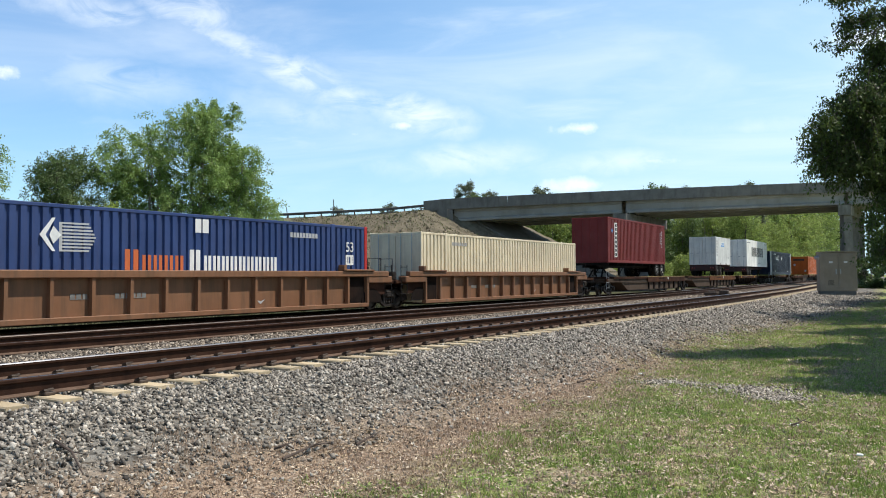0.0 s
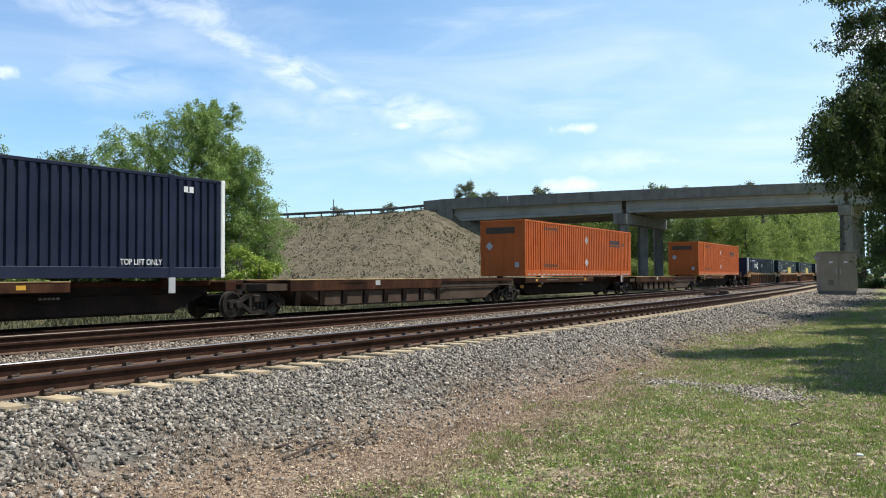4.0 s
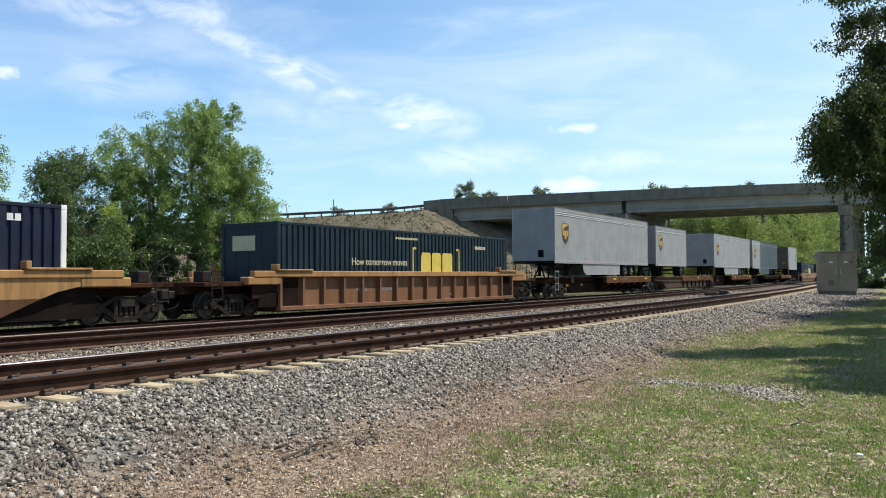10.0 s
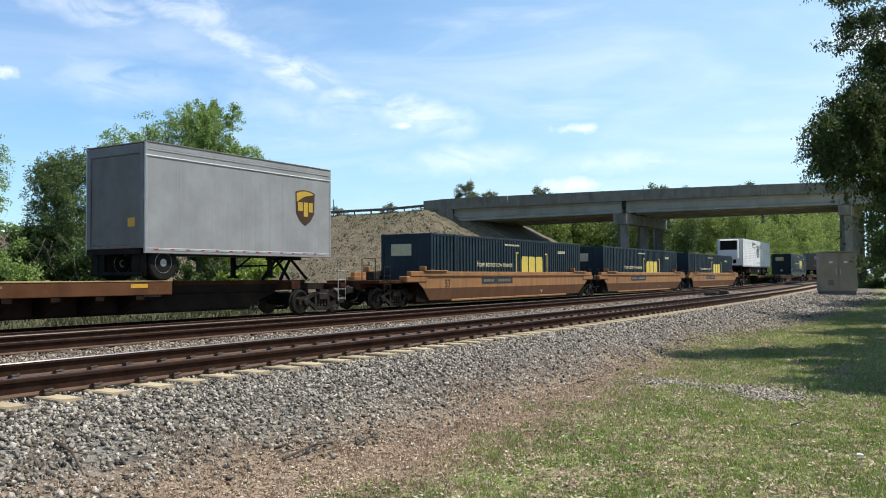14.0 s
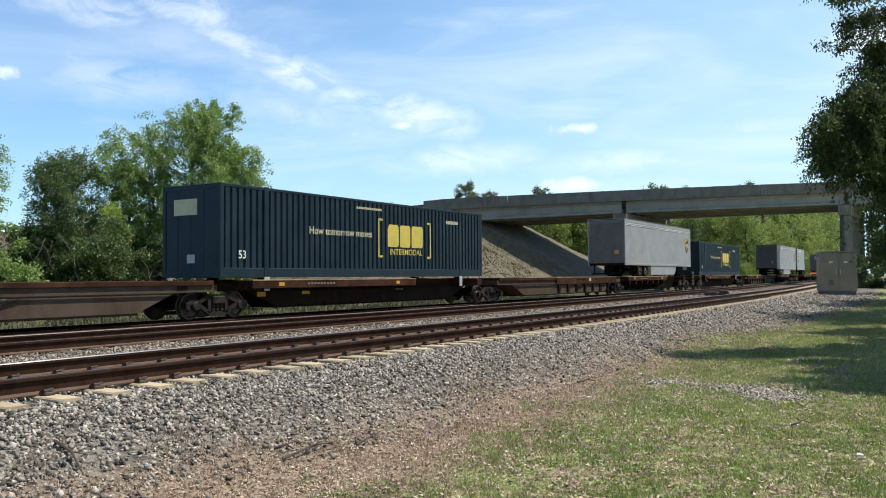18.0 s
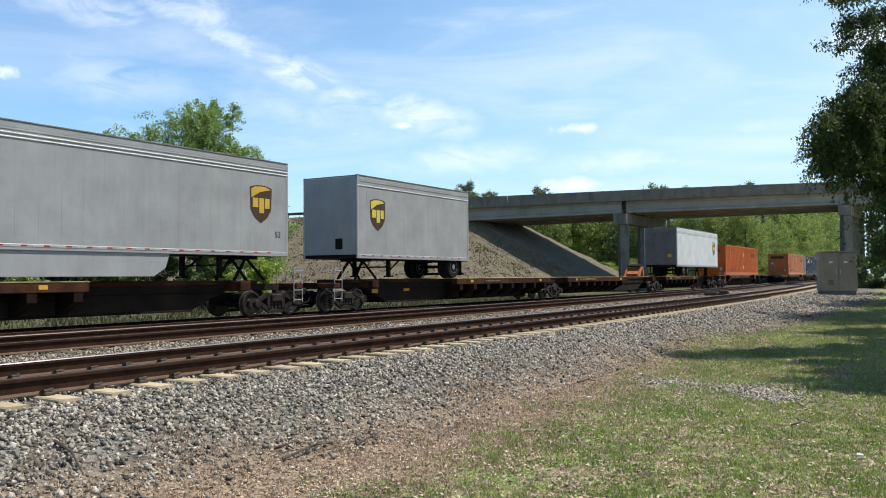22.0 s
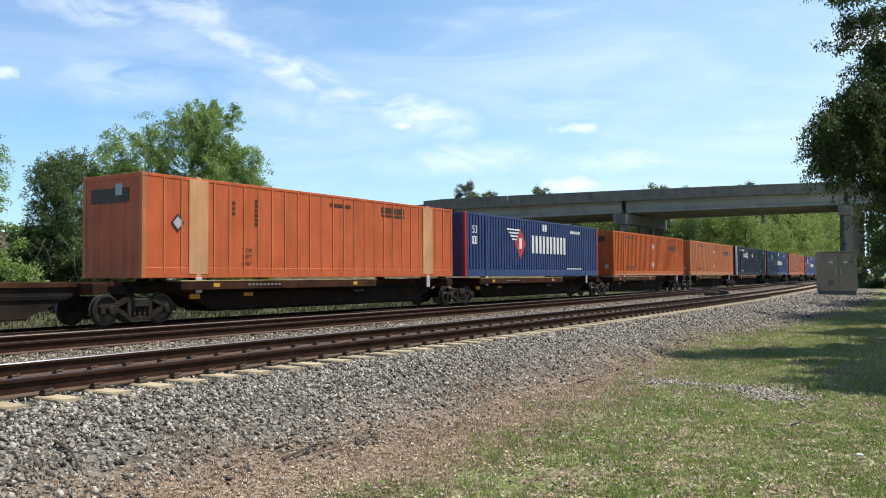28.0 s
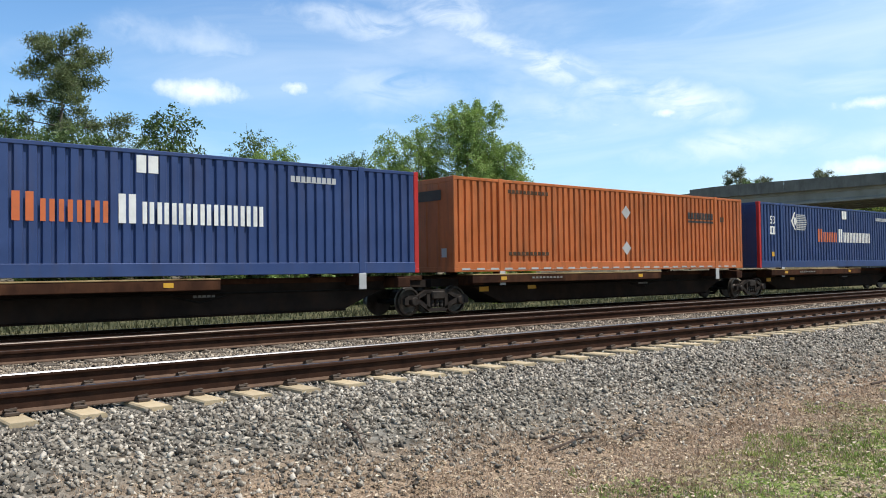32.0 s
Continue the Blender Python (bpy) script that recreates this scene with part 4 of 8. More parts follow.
def corrugated(x, y0, y1, z0, z1, pitch=0.28, depth=0.058, out=1):
    """A pressed steel wall that runs along y; its crests lie at x."""
    g = Geo()
    n = max(1, round((y1 - y0) / pitch))
    p = (y1 - y0) / n
    prof = []
    for i in range(n):
        a = y0 + i * p
        prof += [(a, x - out * depth), (a + 0.24 * p, x - out * depth), (a + 0.33 * p, x), (a + 0.90 * p, x)]
    prof.append((y1, x - out * depth))
    vs = [(q, y, z) for z in (z0, z1) for y, q in prof]
    k = len(prof)
    fs = [(i, i + 1, k + i + 1, k + i) for i in range(k - 1)]
    return g.add(vs, fs)


def corrugated_end(y, x0, x1, z0, z1, out=-1, pitch=0.56, depth=0.022):
    """An end wall of broad upright panels with narrow grooves."""
    g = Geo()
    n = max(1, round((x1 - x0) / pitch))
    p = (x1 - x0) / n
    prof = []
    for i in range(n):
        a = x0 + i * p
        prof += [(a, y - out * depth), (a + 0.06 * p, y - out * depth), (a + 0.10 * p, y), (a + 0.94 * p, y)]
    prof.append((x1, y - out * depth))
    vs = [(x, q, z) for z in (z0, z1) for x, q in prof]
    k = len(prof)
    return g.add(vs, [(i, i + 1, k + i + 1, k + i) for i in range(k - 1)])


LOAD = []        # (thing, place along the train of its nearer end)


# ---------------------------------------------------------------- containers
def container_shell(t, L, z0, H, m, style="corr", W=2.59, posts=None, doors_near=False, post_mat=None, frame_mat=None, pitch=0.28, lift=1.98):
    """Parts shared by all boxes: z0 is the underside over the rail."""
    h, fm = W / 2, frame_mat or m
    foot = 0.30 if L > 13 else 0.17
    post_mat = post_mat or {}
    for d in (-1, 1):
        a, b = (h - 0.05, h - 0.012) if d > 0 else (-h + 0.012, -h + 0.05)
        if style == "corr":
            part("side_wall", corrugated(d * (h - 0.012), 0.14, L - 0.14, z0 + foot, z0 + H - 0.10, pitch, out=d), m, t)
        elif style == "panel":
            g = Geo(); g.box(a, b, 0.14, L - 0.14, z0 + 0.12, z0 + H - 0.08)
            part("side_wall", g, m, t)
            y = 0.75
            while y < L - 0.5:
                if min(abs(y - lift), abs(y - L + lift)) > 0.3:
                    g = Geo(); g.box(min(d * (h - 0.016), d * (h + 0.012)), max(d * (h - 0.016), d * (h + 0.012)), y - 0.028, y + 0.028, z0 + 0.13, z0 + H - 0.09, 0.006)
                    part("stiffener", g, post_mat.get("stiff", m), t)
                y += 0.61
        else:
            g = Geo(); g.box(a, b, 0.14, L - 0.14, z0 + 0.12, z0 + H - 0.08)
            part("side_wall", g, m, t)
            for y in np.arange(0.5, L - 0.3, 0.42):
                g = Geo(); g.box(min(d * (h - 0.013), d * (h - 0.004)), max(d * (h - 0.013), d * (h - 0.004)), y - 0.012, y + 0.012, z0 + 0.22, z0 + H - 0.12)
                part("panel_joint", g, fm, t)
        g = Geo(); g.box(min(d * (h - 0.09), d * h), max(d * (h - 0.09), d * h), 0.1, L - 0.1, z0, z0 + foot, 0.012)
        part("bottom_rail", g, fm, t)
        g = Geo(); g.box(min(d * (h - 0.07), d * h), max(d * (h - 0.07), d * h), 0.1, L - 0.1, z0 + H - 0.10, z0 + H - 0.005, 0.012)
        part("top_rail", g, fm, t)
        for k, y in enumerate((0.0, L - 0.16)):
            g = Geo(); g.box(min(d * (h - 0.14), d * (h + 0.004)), max(d * (h - 0.14), d * (h + 0.004)), y, y + 0.16, z0 + 0.118, z0 + H - 0.118, 0.015)
            part("corner_post", g, post_mat.get(k, fm), t)
            for zz in (z0, z0 + H - 0.118):
                g = Geo(); g.box(min(d * (h - 0.16), d * (h + 0.006)), max(d * (h - 0.16), d * (h + 0.006)), y - 0.003, y + 0.163, zz - 0.004, zz + 0.122, 0.012)
                part("corner_casting", g, post_mat.get(k, fm), t)
        if L > 13:
            for y in (lift, L - lift):
                g = Geo(); g.box(min(d * (h - 0.05), d * (h + 0.018)), max(d * (h - 0.05), d * (h + 0.018)), y - 0.10, y + 0.10, z0 - 0.02, z0 + H + 0.015, 0.015)
                part("lift_post", g, post_mat.get("lift", fm), t)
    g = Geo()
    n = int(L / 0.35)
    vs, fs = [], []
    for i in range(n + 1):
        y = 0.1 + (L - 0.2) * i / n
        for x in (-h + 0.06, h - 0.06):
            vs.append((x, y, z0 + H - 0.02 - 0.02 * (i % 2)))
    fs = [(2 * i, 2 * i + 1, 2 * i + 3, 2 * i + 2) for i in range(n)]
    part("roof", g.add(vs, fs), m, t)
    g = Geo(); g.box(-h + 0.09, h - 0.09, 0.06, L - 0.06, z0 + 0.02, z0 + 0.12)
    part("floor", g, M["black"], t)
    # ends: a pressed wall at one, a pair of doors with locking bars at the other
    for near in (True, False):
        y, d = (0.0, -1) if near else (L, 1)
        for za, zb in ((z0 + H - 0.16, z0 + H - 0.01), (z0, z0 + 0.16)):
            g = Geo(); g.box(-h + 0.13, h - 0.13, min(y, y - d * 0.12), max(y, y - d * 0.12), za, zb, 0.01)
            part("end_sill" if zb < z0 + 1 else "end_header", g, fm, t)
        if near == doors_near:
            for s in (-1, 1):
                g = Geo()
                x0, x1 = (0.012, h - 0.14) if s > 0 else (-h + 0.14, -0.012)
                g.box(x0, x1, min(y - d * 0.02, y - d * 0.07), max(y - d * 0.02, y - d * 0.07), z0 + 0.16, z0 + H - 0.16, 0.01)
                door = part("door", g, m, t)
                for xx in (0.30, 0.85):
                    g = Geo(); g.tube([(s * xx, y + d * 0.015, z0 + 0.06), (s * xx, y + d * 0.015, z0 + H - 0.06)], [0.019, 0.019], 6)
                    part("locking_bar", g, M["galv"], door)
                    g = Geo(); g.box(min(s * xx, s * (xx + 0.25)), max(s * xx, s * (xx + 0.25)), min(y + d * 0.02, y + d * 0.045), max(y + d * 0.02, y + d * 0.045), z0 + 1.05, z0 + 1.10, 0.006)
                    part("bar_handle", g, M["galv"], door)
        else:
            part("end_wall", corrugated_end(y - d * 0.012, -h + 0.13, h - 0.13, z0 + 0.15, z0 + H - 0.15, out=d), m, t)


def strokes(y, z, w, h, full=0.36):
    """Two upright bars, standing in for one character of a name that is not lettered."""
    b = full * w
    return [R(y + 0.04 * w, y + 0.04 * w + b, z, z + h), R(y + 0.96 * w - b, y + 0.96 * w, z, z + h)]


def brackets_mark(t, x, y, z, m="mark_yellow"):
    """A framed three-block emblem with a line of writing."""
    w, hh = 3.72, 1.5
    b = [R(y, y + 0.07, z, z + hh), R(y, y + 0.28, z + hh - 0.08, z + hh), R(y, y + 0.28, z, z + 0.08),
         R(y + w - 0.07, y + w, z, z + hh), R(y + w - 0.28, y + w, z + hh - 0.08, z + hh), R(y + w - 0.28, y + w, z, z + 0.08)]
    plates("bracket_emblem", b, x, M[m], t, "yellow bracket emblem")
    z1 = z + 0.42
    for q in ([(0.62, 0), (1.30, 0), (1.36, 0.1), (1.36, 0.78), (1.30, 0.88), (0.72, 0.88), (0.62, 0.7)], [(1.48, 0), (2.14, 0), (2.18, 0.1), (2.18, 0.8), (2.1, 0.88), (1.52, 0.88), (1.46, 0.8), (1.46, 0.1)],
              [(2.28, 0), (3.04, 0), (3.1, 0.1), (3.1, 0.78), (3.04, 0.88), (2.34, 0.88), (2.28, 0.78)]):
        plates("block_emblem", [[(y + p, z1 + w) for p, w in q]], x, M[m], t, "yellow block emblem")
    lettering("lettering", "INTERMODAL", y + 0.75, z + 0.12, 0.24, x + 0.004, M[m], t, wide=2.3)


def diamond_mark(t, x, y, z):
    for a, b in ((0, 0.42), (0.52, 0.98), (1.08, 1.46), (1.52, 1.86)):
        a, b = y + 0.42 + a * 0.80, y + 0.42 + b * 0.80
        plates("name_mark", strokes(a, z, b - a, 0.42, 0.30), x, M["mark_white"], t, "white block of the name")
    cy, cz = y + 2.28, z + 0.21
    for s1 in (-1, 1):
        for s2 in (-1, 1):
            d = [[(cy + s1 * 0.03, cz + s2 * 0.45), (cy + s1 * 0.03, cz + s2 * 0.22), (cy + s1 * 0.18, cz + s2 * 0.04), (cy + s1 * 0.37, cz + s2 * 0.04)][::s1 * s2]]
            plates("diamond_emblem", d, x, M["mark_white"], t, "white piece of a diamond emblem")


def new_box(kind, u, z0, flip=False, L=16.154, H=2.896, **k):
    """A container of one of the paint schemes seen in the train."""
    X = 1.295 - 0.010
    if kind == "navy_diamond":
        t = thing("container", "dark navy corrugated container with white diamond emblem", "container", "containers on the train")
        container_shell(t, L, z0, H, M["navy"], post_mat={0: M["white_post"], 1: M["white_post"]})
        diamond_mark(t, X, 3.0, z0 + 1.85)
        plates("placard", [diamond(8.08, z0 + 2.08, 0.30, 0.26)], X, M["mark_white"], t, "white diamond placard")
        plates("number_mark", bars(2.45, 3.9, z0 + H - 0.38, z0 + H - 0.25, 9, 0.45) + bars(1.42, 1.78, z0 + H - 0.45, z0 + H - 0.28, 2) + bars(14.6, 15.0, z0 + H - 0.45, z0 + H - 0.28, 2), X, M["mark_white"], t)
        lettering("lettering", "TOP LIFT ONLY", 2.3, z0 + 0.36, 0.16, X + 0.003, M["mark_white"], t, wide=1.35)
        lettering("lettering", "TOP LIFT ONLY", 12.5, z0 + 0.36, 0.16, X + 0.003, M["mark_white"], t, wide=1.35)
        part("diamond_emblem", Geo().prism(diamond(-0.62, z0 + 1.75, 0.20, 0.2), -0.012, -0.006, axis="y"), M["mark_silver"], t, "grey diamond placard on the end")
        g = Geo()
        for a in np.arange(-0.45, 0.35, 0.2):
            g.box(a, a + 0.13, -0.012, -0.006, z0 + 1.98, z0 + 2.12)
        part("end_mark", g, M["mark_silver"], t)
    elif kind == "teal_gold":
        t = thing("container", "dark teal corrugated container with yellow bracket emblem", "container", "containers on the train")
        container_shell(t, L, z0, H, M["teal"])
        y = 7.9 if flip else 8.05
        brackets_mark(t, X, y, z0 + 0.75)
        lettering("lettering", "How tomorrow moves", y - 4.0, z0 + 1.50, 0.27, X + 0.003, M["mark_cream"], t, wide=3.6)
        plates("number_mark", bars(13.0, 14.6 - 0.6, z0 + H - 0.62, z0 + H - 0.48, 8) + bars(6.7, 8.3, z0 + H - 0.36, z0 + H - 0.28, 12), X, M["mark_cream"], t)
        lettering("lettering", "53", 0.75, z0 + 0.6, 0.26, X + 0.003, M["mark_white"], t)
        g = Geo(); g.box(-0.75, 0.30, -0.014, -0.006, z0 + 1.95, z0 + 2.45)
        part("end_emblem", g, M["mark_cream"], t, "faded cream block emblem")
        g = Geo(); g.box(-0.15, 0.2, -0.014, -0.006, z0 + 0.45, z0 + 0.72)
        part("end_plate", g, M["mark_silver"], t)
        if k.get("scrawl"):
            s = []
            for cy, cz, ry, rz, a0, a1 in ((0.95, 1.95, 0.52, 0.72, 20, 330), (1.02, 1.90, 0.22, 0.40, 60, 300), (1.75, 2.02, 0.34, 0.62, -10, 200), (2.05, 1.85, 0.26, 0.50, 150, 380),
                                            (2.50, 2.08, 0.30, 0.58, -30, 210), (2.75, 1.85, 0.22, 0.55, 90, 330), (3.25, 1.78, 0.42, 0.55, 100, 400), (3.35, 2.15, 0.30, 0.30, 0, 190),
                                            (4.35, 1.30, 0.20, 0.28, 0, 350), (4.85, 1.30, 0.14, 0.22, 90, 360), (5.2, 1.35, 0.12, 0.25, -60, 200), (5.6, 1.28, 0.18, 0.2, 30, 330)):
                w = [radians(a0 + (a1 - a0) * i / 16) for i in range(17)]
                o = [(cy + ry * math.cos(q), z0 + cz + rz * math.sin(q)) for q in w]
                n_ = [(cy + (ry - 0.055) * math.cos(q), z0 + cz + (rz - 0.055) * math.sin(q)) for q in w]
                for i in range(16):
                    s.append([o[i], o[i + 1], n_[i + 1], n_[i]])
            plates("scrawl", s, X, M["mark_silver"], t, "pale spray paint scrawl")
    elif kind == "stack":
        t = thing("container", "royal blue corrugated container with orange and white name", "container", "containers on the train")
        container_shell(t, L, z0, H, M["royal"], post_mat={0: M["red_post"], 1: M["red_post"]})
        y0 = 3.2 if flip else 2.85
        plates("globe_emblem", [[(y0 + 0.52, z0 + 1.72), (y0 + 0.60, z0 + 1.72)] + [q for i in range(9) for q in ((y0 + 1.55 - 0.05 * abs(i - 4), z0 + 1.72 + 0.085 * i), (y0 + 1.55 - 0.05 * abs(i - 4), z0 + 1.765 + 0.085 * i), (y0 + 0.60, z0 + 1.765 + 0.085 * i), (y0 + 0.60, z0 + 1.805 + 0.085 * i))][:-1] + [(y0 + 0.52, z0 + 2.445)]] , X, M["mark_silver"], t, "pale striped globe emblem")
        plates("globe_diamond", [[(y0, z0 + 2.12), (y0 + 0.33, z0 + 1.72), (y0 + 0.42, z0 + 1.72), (y0 + 0.16, z0 + 2.12), (y0 + 0.42, z0 + 2.54), (y0 + 0.33, z0 + 2.54)],
                                 [(y0 + 0.36, z0 + 1.9), (y0 + 0.58, z0 + 2.12), (y0 + 0.36, z0 + 2.34), (y0 + 0.26, z0 + 2.12)]], X + 0.006, M["mark_white"], t)
        a = 5.6 if flip else 5.45
        zz = z0 + 1.2
        plates("name_mark", strokes(a, zz, 0.46, 0.62, 0.34) + [q for i in range(4) for q in strokes(a + 0.56 + i * 0.37, zz, 0.31, 0.48, 0.34)], X, M["mark_orange"], t, "faded orange name blocks")
        plates("name_mark", strokes(a + 2.18, zz, 0.42, 0.66, 0.38)
               + [q for i in range(9) for q in strokes(a + 2.72 + i * 0.345, zz, 0.29, 0.50, 0.36)], X, M["mark_white"], t, "white name blocks")
        b = 8.0 if flip else 8.05
        plates("data_panel", [R(b, b + 0.22, z0 + 2.36, z0 + 2.76), R(b + 0.27, b + 0.5, z0 + 2.36, z0 + 2.76)], X, M["mark_white"], t, "white data panel")
        q = L - 1.25 if flip else 0.95
        lettering("lettering", "53", q, z0 + 1.96, 0.36, X + 0.003, M["mark_white"], t, wide=0.44)
        plates("data_panel", hollow(q, q + 0.44, z0 + 1.48, z0 + 1.84, 0.06) + [R(q + 0.1, q + 0.16, z0 + 1.54, z0 + 1.78), R(q + 0.26, q + 0.36, z0 + 1.54, z0 + 1.78)], X, M["mark_white"], t)
        plates("placard", [R(q + 0.12, q + 0.34, z0 + 0.5, z0 + 0.7)], X, M["mark_amber"], t, "small yellow placard")
        plates("number_mark", bars(12.0, 13.4, z0 + H - 0.52, z0 + H - 0.36, 9), X, M["mark_silver"], t)
    elif kind == "blue_name":
        t = thing("container", "royal blue corrugated container with white name and red emblem", "container", "containers on the train")
        container_shell(t, L, z0, H, M["royal"], post_mat={0: M["red_post"], 1: M["red_post"]})
        zz = z0 + 1.18
        for i in range(5):
            a = 6.85 + i * 0.90
            plates("name_mark", strokes(a, zz, 0.76, 0.92, 0.34), X, M["mark_white"], t, "white block of the name")
        plates("diamond_emblem", [diamond(5.55, z0 + 1.62, 0.62, 0.76)], X, M["mark_red"], t, "red diamond emblem")
        plates("emblem_stripe", [[(4.05 + i * 0.18, z0 + 2.34 - i * 0.16), (5.45 - 0.1 * i, z0 + 2.34 - i * 0.16), (5.45 - 0.1 * i, z0 + 2.26 - i * 0.16), (4.15 + i * 0.18, z0 + 2.26 - i * 0.16)][::-1] for i in range(4)]
               + [R(5.4, 5.72, z0 + 1.36, z0 + 1.9)], X + 0.006, M["mark_white"], t)
        lettering("lettering", "53", 0.66, z0 + 1.98, 0.36, X + 0.003, M["mark_white"], t, wide=0.46)
        plates("data_panel", hollow(0.66, 1.12, z0 + 1.48, z0 + 1.84, 0.06) + [R(0.76, 0.84, z0 + 1.54, z0 + 1.78), R(0.92, 1.0, z0 + 1.54, z0 + 1.78)], X, M["mark_white"], t)
        plates("data_panel", [R(8.2, 8.4, z0 + 2.36, z0 + 2.72), R(8.47, 8.7, z0 + 2.36, z0 + 2.72)], X, M["mark_white"], t, "white data panel")
        plates("number_mark", bars(11.9, 13.3, z0 + H - 0.52, z0 + H - 0.36, 9) + bars(11.4, 13.6, z0 + 0.36, z0 + 0.42, 5), X, M["mark_white"], t)
    elif kind in ("bright_orange", "peach", "amber"):
        m = {"bright_orange": "orange", "peach": "peach", "amber": "rust_orange"}[kind]
        lab = {"bright_orange": "bright orange corrugated container with dark name bar", "peach": "faded peach orange corrugated container, stained",
               "amber": "rust stained orange corrugated container with dark name bar"}[kind]
        t = thing("container", lab, "container", "containers on the train")
        container_shell(t, L, z0, H, M[m])
        plates("name_mark", bars(12.2, 14.0, z0 + 1.96, z0 + 2.22, 9, 0.18) + [R(12.2, 14.0, z0 + 1.82, z0 + 1.90)], X, M["mark_black"], t, "dark name bar")
        plates("placard", [diamond(8.3, z0 + 2.08, 0.26, 0.25), diamond(8.3, z0 + 0.78, 0.26, 0.25)], X, M["mark_silver"], t, "grey diamond placard")
        plates("number_mark", bars(2.3, 4.2, z0 + H - 0.42, z0 + H - 0.30, 11) + bars(2.3, 4.2, z0 + 0.5, z0 + 0.62, 10) + bars(14.5, 14.8, z0 + 1.9, z0 + 2.1, 2), X, M["mark_brown"], t)
        plates("reflective_tape", bars(0.3, 15.9, z0 + 0.055, z0 + 0.115, 26, 0.45), X + 0.014, M["mark_silver"], t)
        g = Geo(); g.box(-0.95, 0.72, -0.014, -0.006, z0 + 2.2, z0 + 2.52)
        part("end_emblem", g, M["mark_brown"], t, "dark name bar on the end")
        part("end_placard", Geo().prism(diamond(-0.75, z0 + 1.55, 0.22, 0.22), -0.014, -0.006, axis="y"), M["mark_silver"], t)
        part("end_plate", Geo().box(0.72, 0.95, -0.014, -0.006, z0 + 0.45, z0 + 0.72), M["mark_silver"], t)
    elif kind == "plate":
        t = thing("container", "orange smooth-sided container with pale ribs and lift posts", "container", "containers on the train")
        container_shell(t, L, z0, H, M["orange2"], style="panel", post_mat={0: M["peach"], "lift": M["peach2"], "stiff": M["orange3"]})
        for y in (1.98, L - 1.98):
            g = Geo(); g.box(1.285, 1.31, y - 0.36, y + 0.36, z0 + 0.10, z0 + H - 0.06, 0.008)
            part("lift_plate", g, M["peach2"], t, "faded tan lift plate")
        plates("name_mark", bars(10.95, 12.5, z0 + 2.44, z0 + 2.66, 9, 0.18) + [R(10.95, 12.5, z0 + 2.30, z0 + 2.38)], X + 0.004, M["mark_brown"], t, "dark name bar")
        plates("placard", [diamond(1.22, z0 + 1.56, 0.24, 0.27)], X + 0.008, M["mark_black"], t, "black diamond placard")
        plates("placard", [diamond(1.22, z0 + 1.56, 0.17, 0.19)], X + 0.016, M["mark_silver"], t)
        for i, w in enumerate(("TOP", "LIFT", "ONLY")):
            lettering("lettering", w, 3.72, z0 + 0.78 - i * 0.2, 0.13, X + 0.006, M["mark_brown"], t, wide=0.42)
        plates("number_mark", [R(3.3, 3.42, z0 + 1.9 + i * 0.16, z0 + 2.0 + i * 0.16) for i in range(3)] + [R(4.25, 4.36, z0 + 1.6 + i * 0.15, z0 + 1.7 + i * 0.15) for i in range(6)] + bars(7.9, 9.1, z0 + H - 0.42, z0 + H - 0.3, 8), X + 0.006, M["mark_brown"], t)
        g = Geo(); g.box(-0.9, 0.75, -0.014, -0.006, z0 + 2.1, z0 + 2.5)
        part("end_emblem", g, M["mark_brown"], t, "dark name bar on the end")
        part("end_plate", Geo().box(0.2, 0.48, -0.02, -0.006, z0 + 2.3, z0 + 2.62), M["mark_silver"], t)
    elif kind == "sand":
        t = thing("container", "cream tan corrugated container in a well car", "container", "containers on the train")
        container_shell(t, L, z0, H, M["sand"], frame_mat=M["sand"], doors_near=True)
        plates("number_mark", bars(2.5, 3.8, z0 + H - 0.5, z0 + H - 0.36, 8), X, M["mark_grey"], t)
    LOAD.append((t, u))
    return t


M["orange2"] = paint("sunburnt_orange_paint", (0.50, 0.110, 0.038), amt=0.45)
M["orange3"] = paint("pale_orange_paint", (0.54, 0.165, 0.07), amt=0.3)
M["peach2"] = paint("tan_paint", (0.56, 0.30, 0.15), amt=0.4)


# ---------------------------------------------------------------- road wheels, trailers, chassis
def road_wheel(t, x, y, z, r=0.50, rim="rim"):
    w = new("wheel", TYRE_ME)
    w.parent = t
    w.location = (x, y, z)
    q = new("rim", RIM_ME if rim == "rim" else DARK_RIM_ME)
    q.parent = w


g = Geo(); g.disc(0, 0, 0, "x", [(-0.12, 0.29), (-0.13, 0.46), (-0.09, 0.50), (0.09, 0.50), (0.13, 0.46), (0.12, 0.29)], 28)
TYRE_ME = g.mesh("wheel", M["tyre"], smooth=False)


def rim_mesh(m):
    g = Geo()
    g.disc(0, 0, 0, "x", [(-0.10, 0.28), (0.115, 0.30), (0.125, 0.285), (0.03, 0.24), (0.03, 0.13), (0.12, 0.11), (0.13, 0.05)], 24)
    for k in range(8):
        w = 2 * math.pi * k / 8
        g.disc(0.045, 0.185 * math.cos(w), 0.185 * math.sin(w), "x", [(-0.01, 0.016), (0.02, 0.016)], 6)
    return g.mesh("rim", m)


RIM_ME, DARK_RIM_ME = rim_mesh(M["rim"]), rim_mesh(M["dark_rim"])


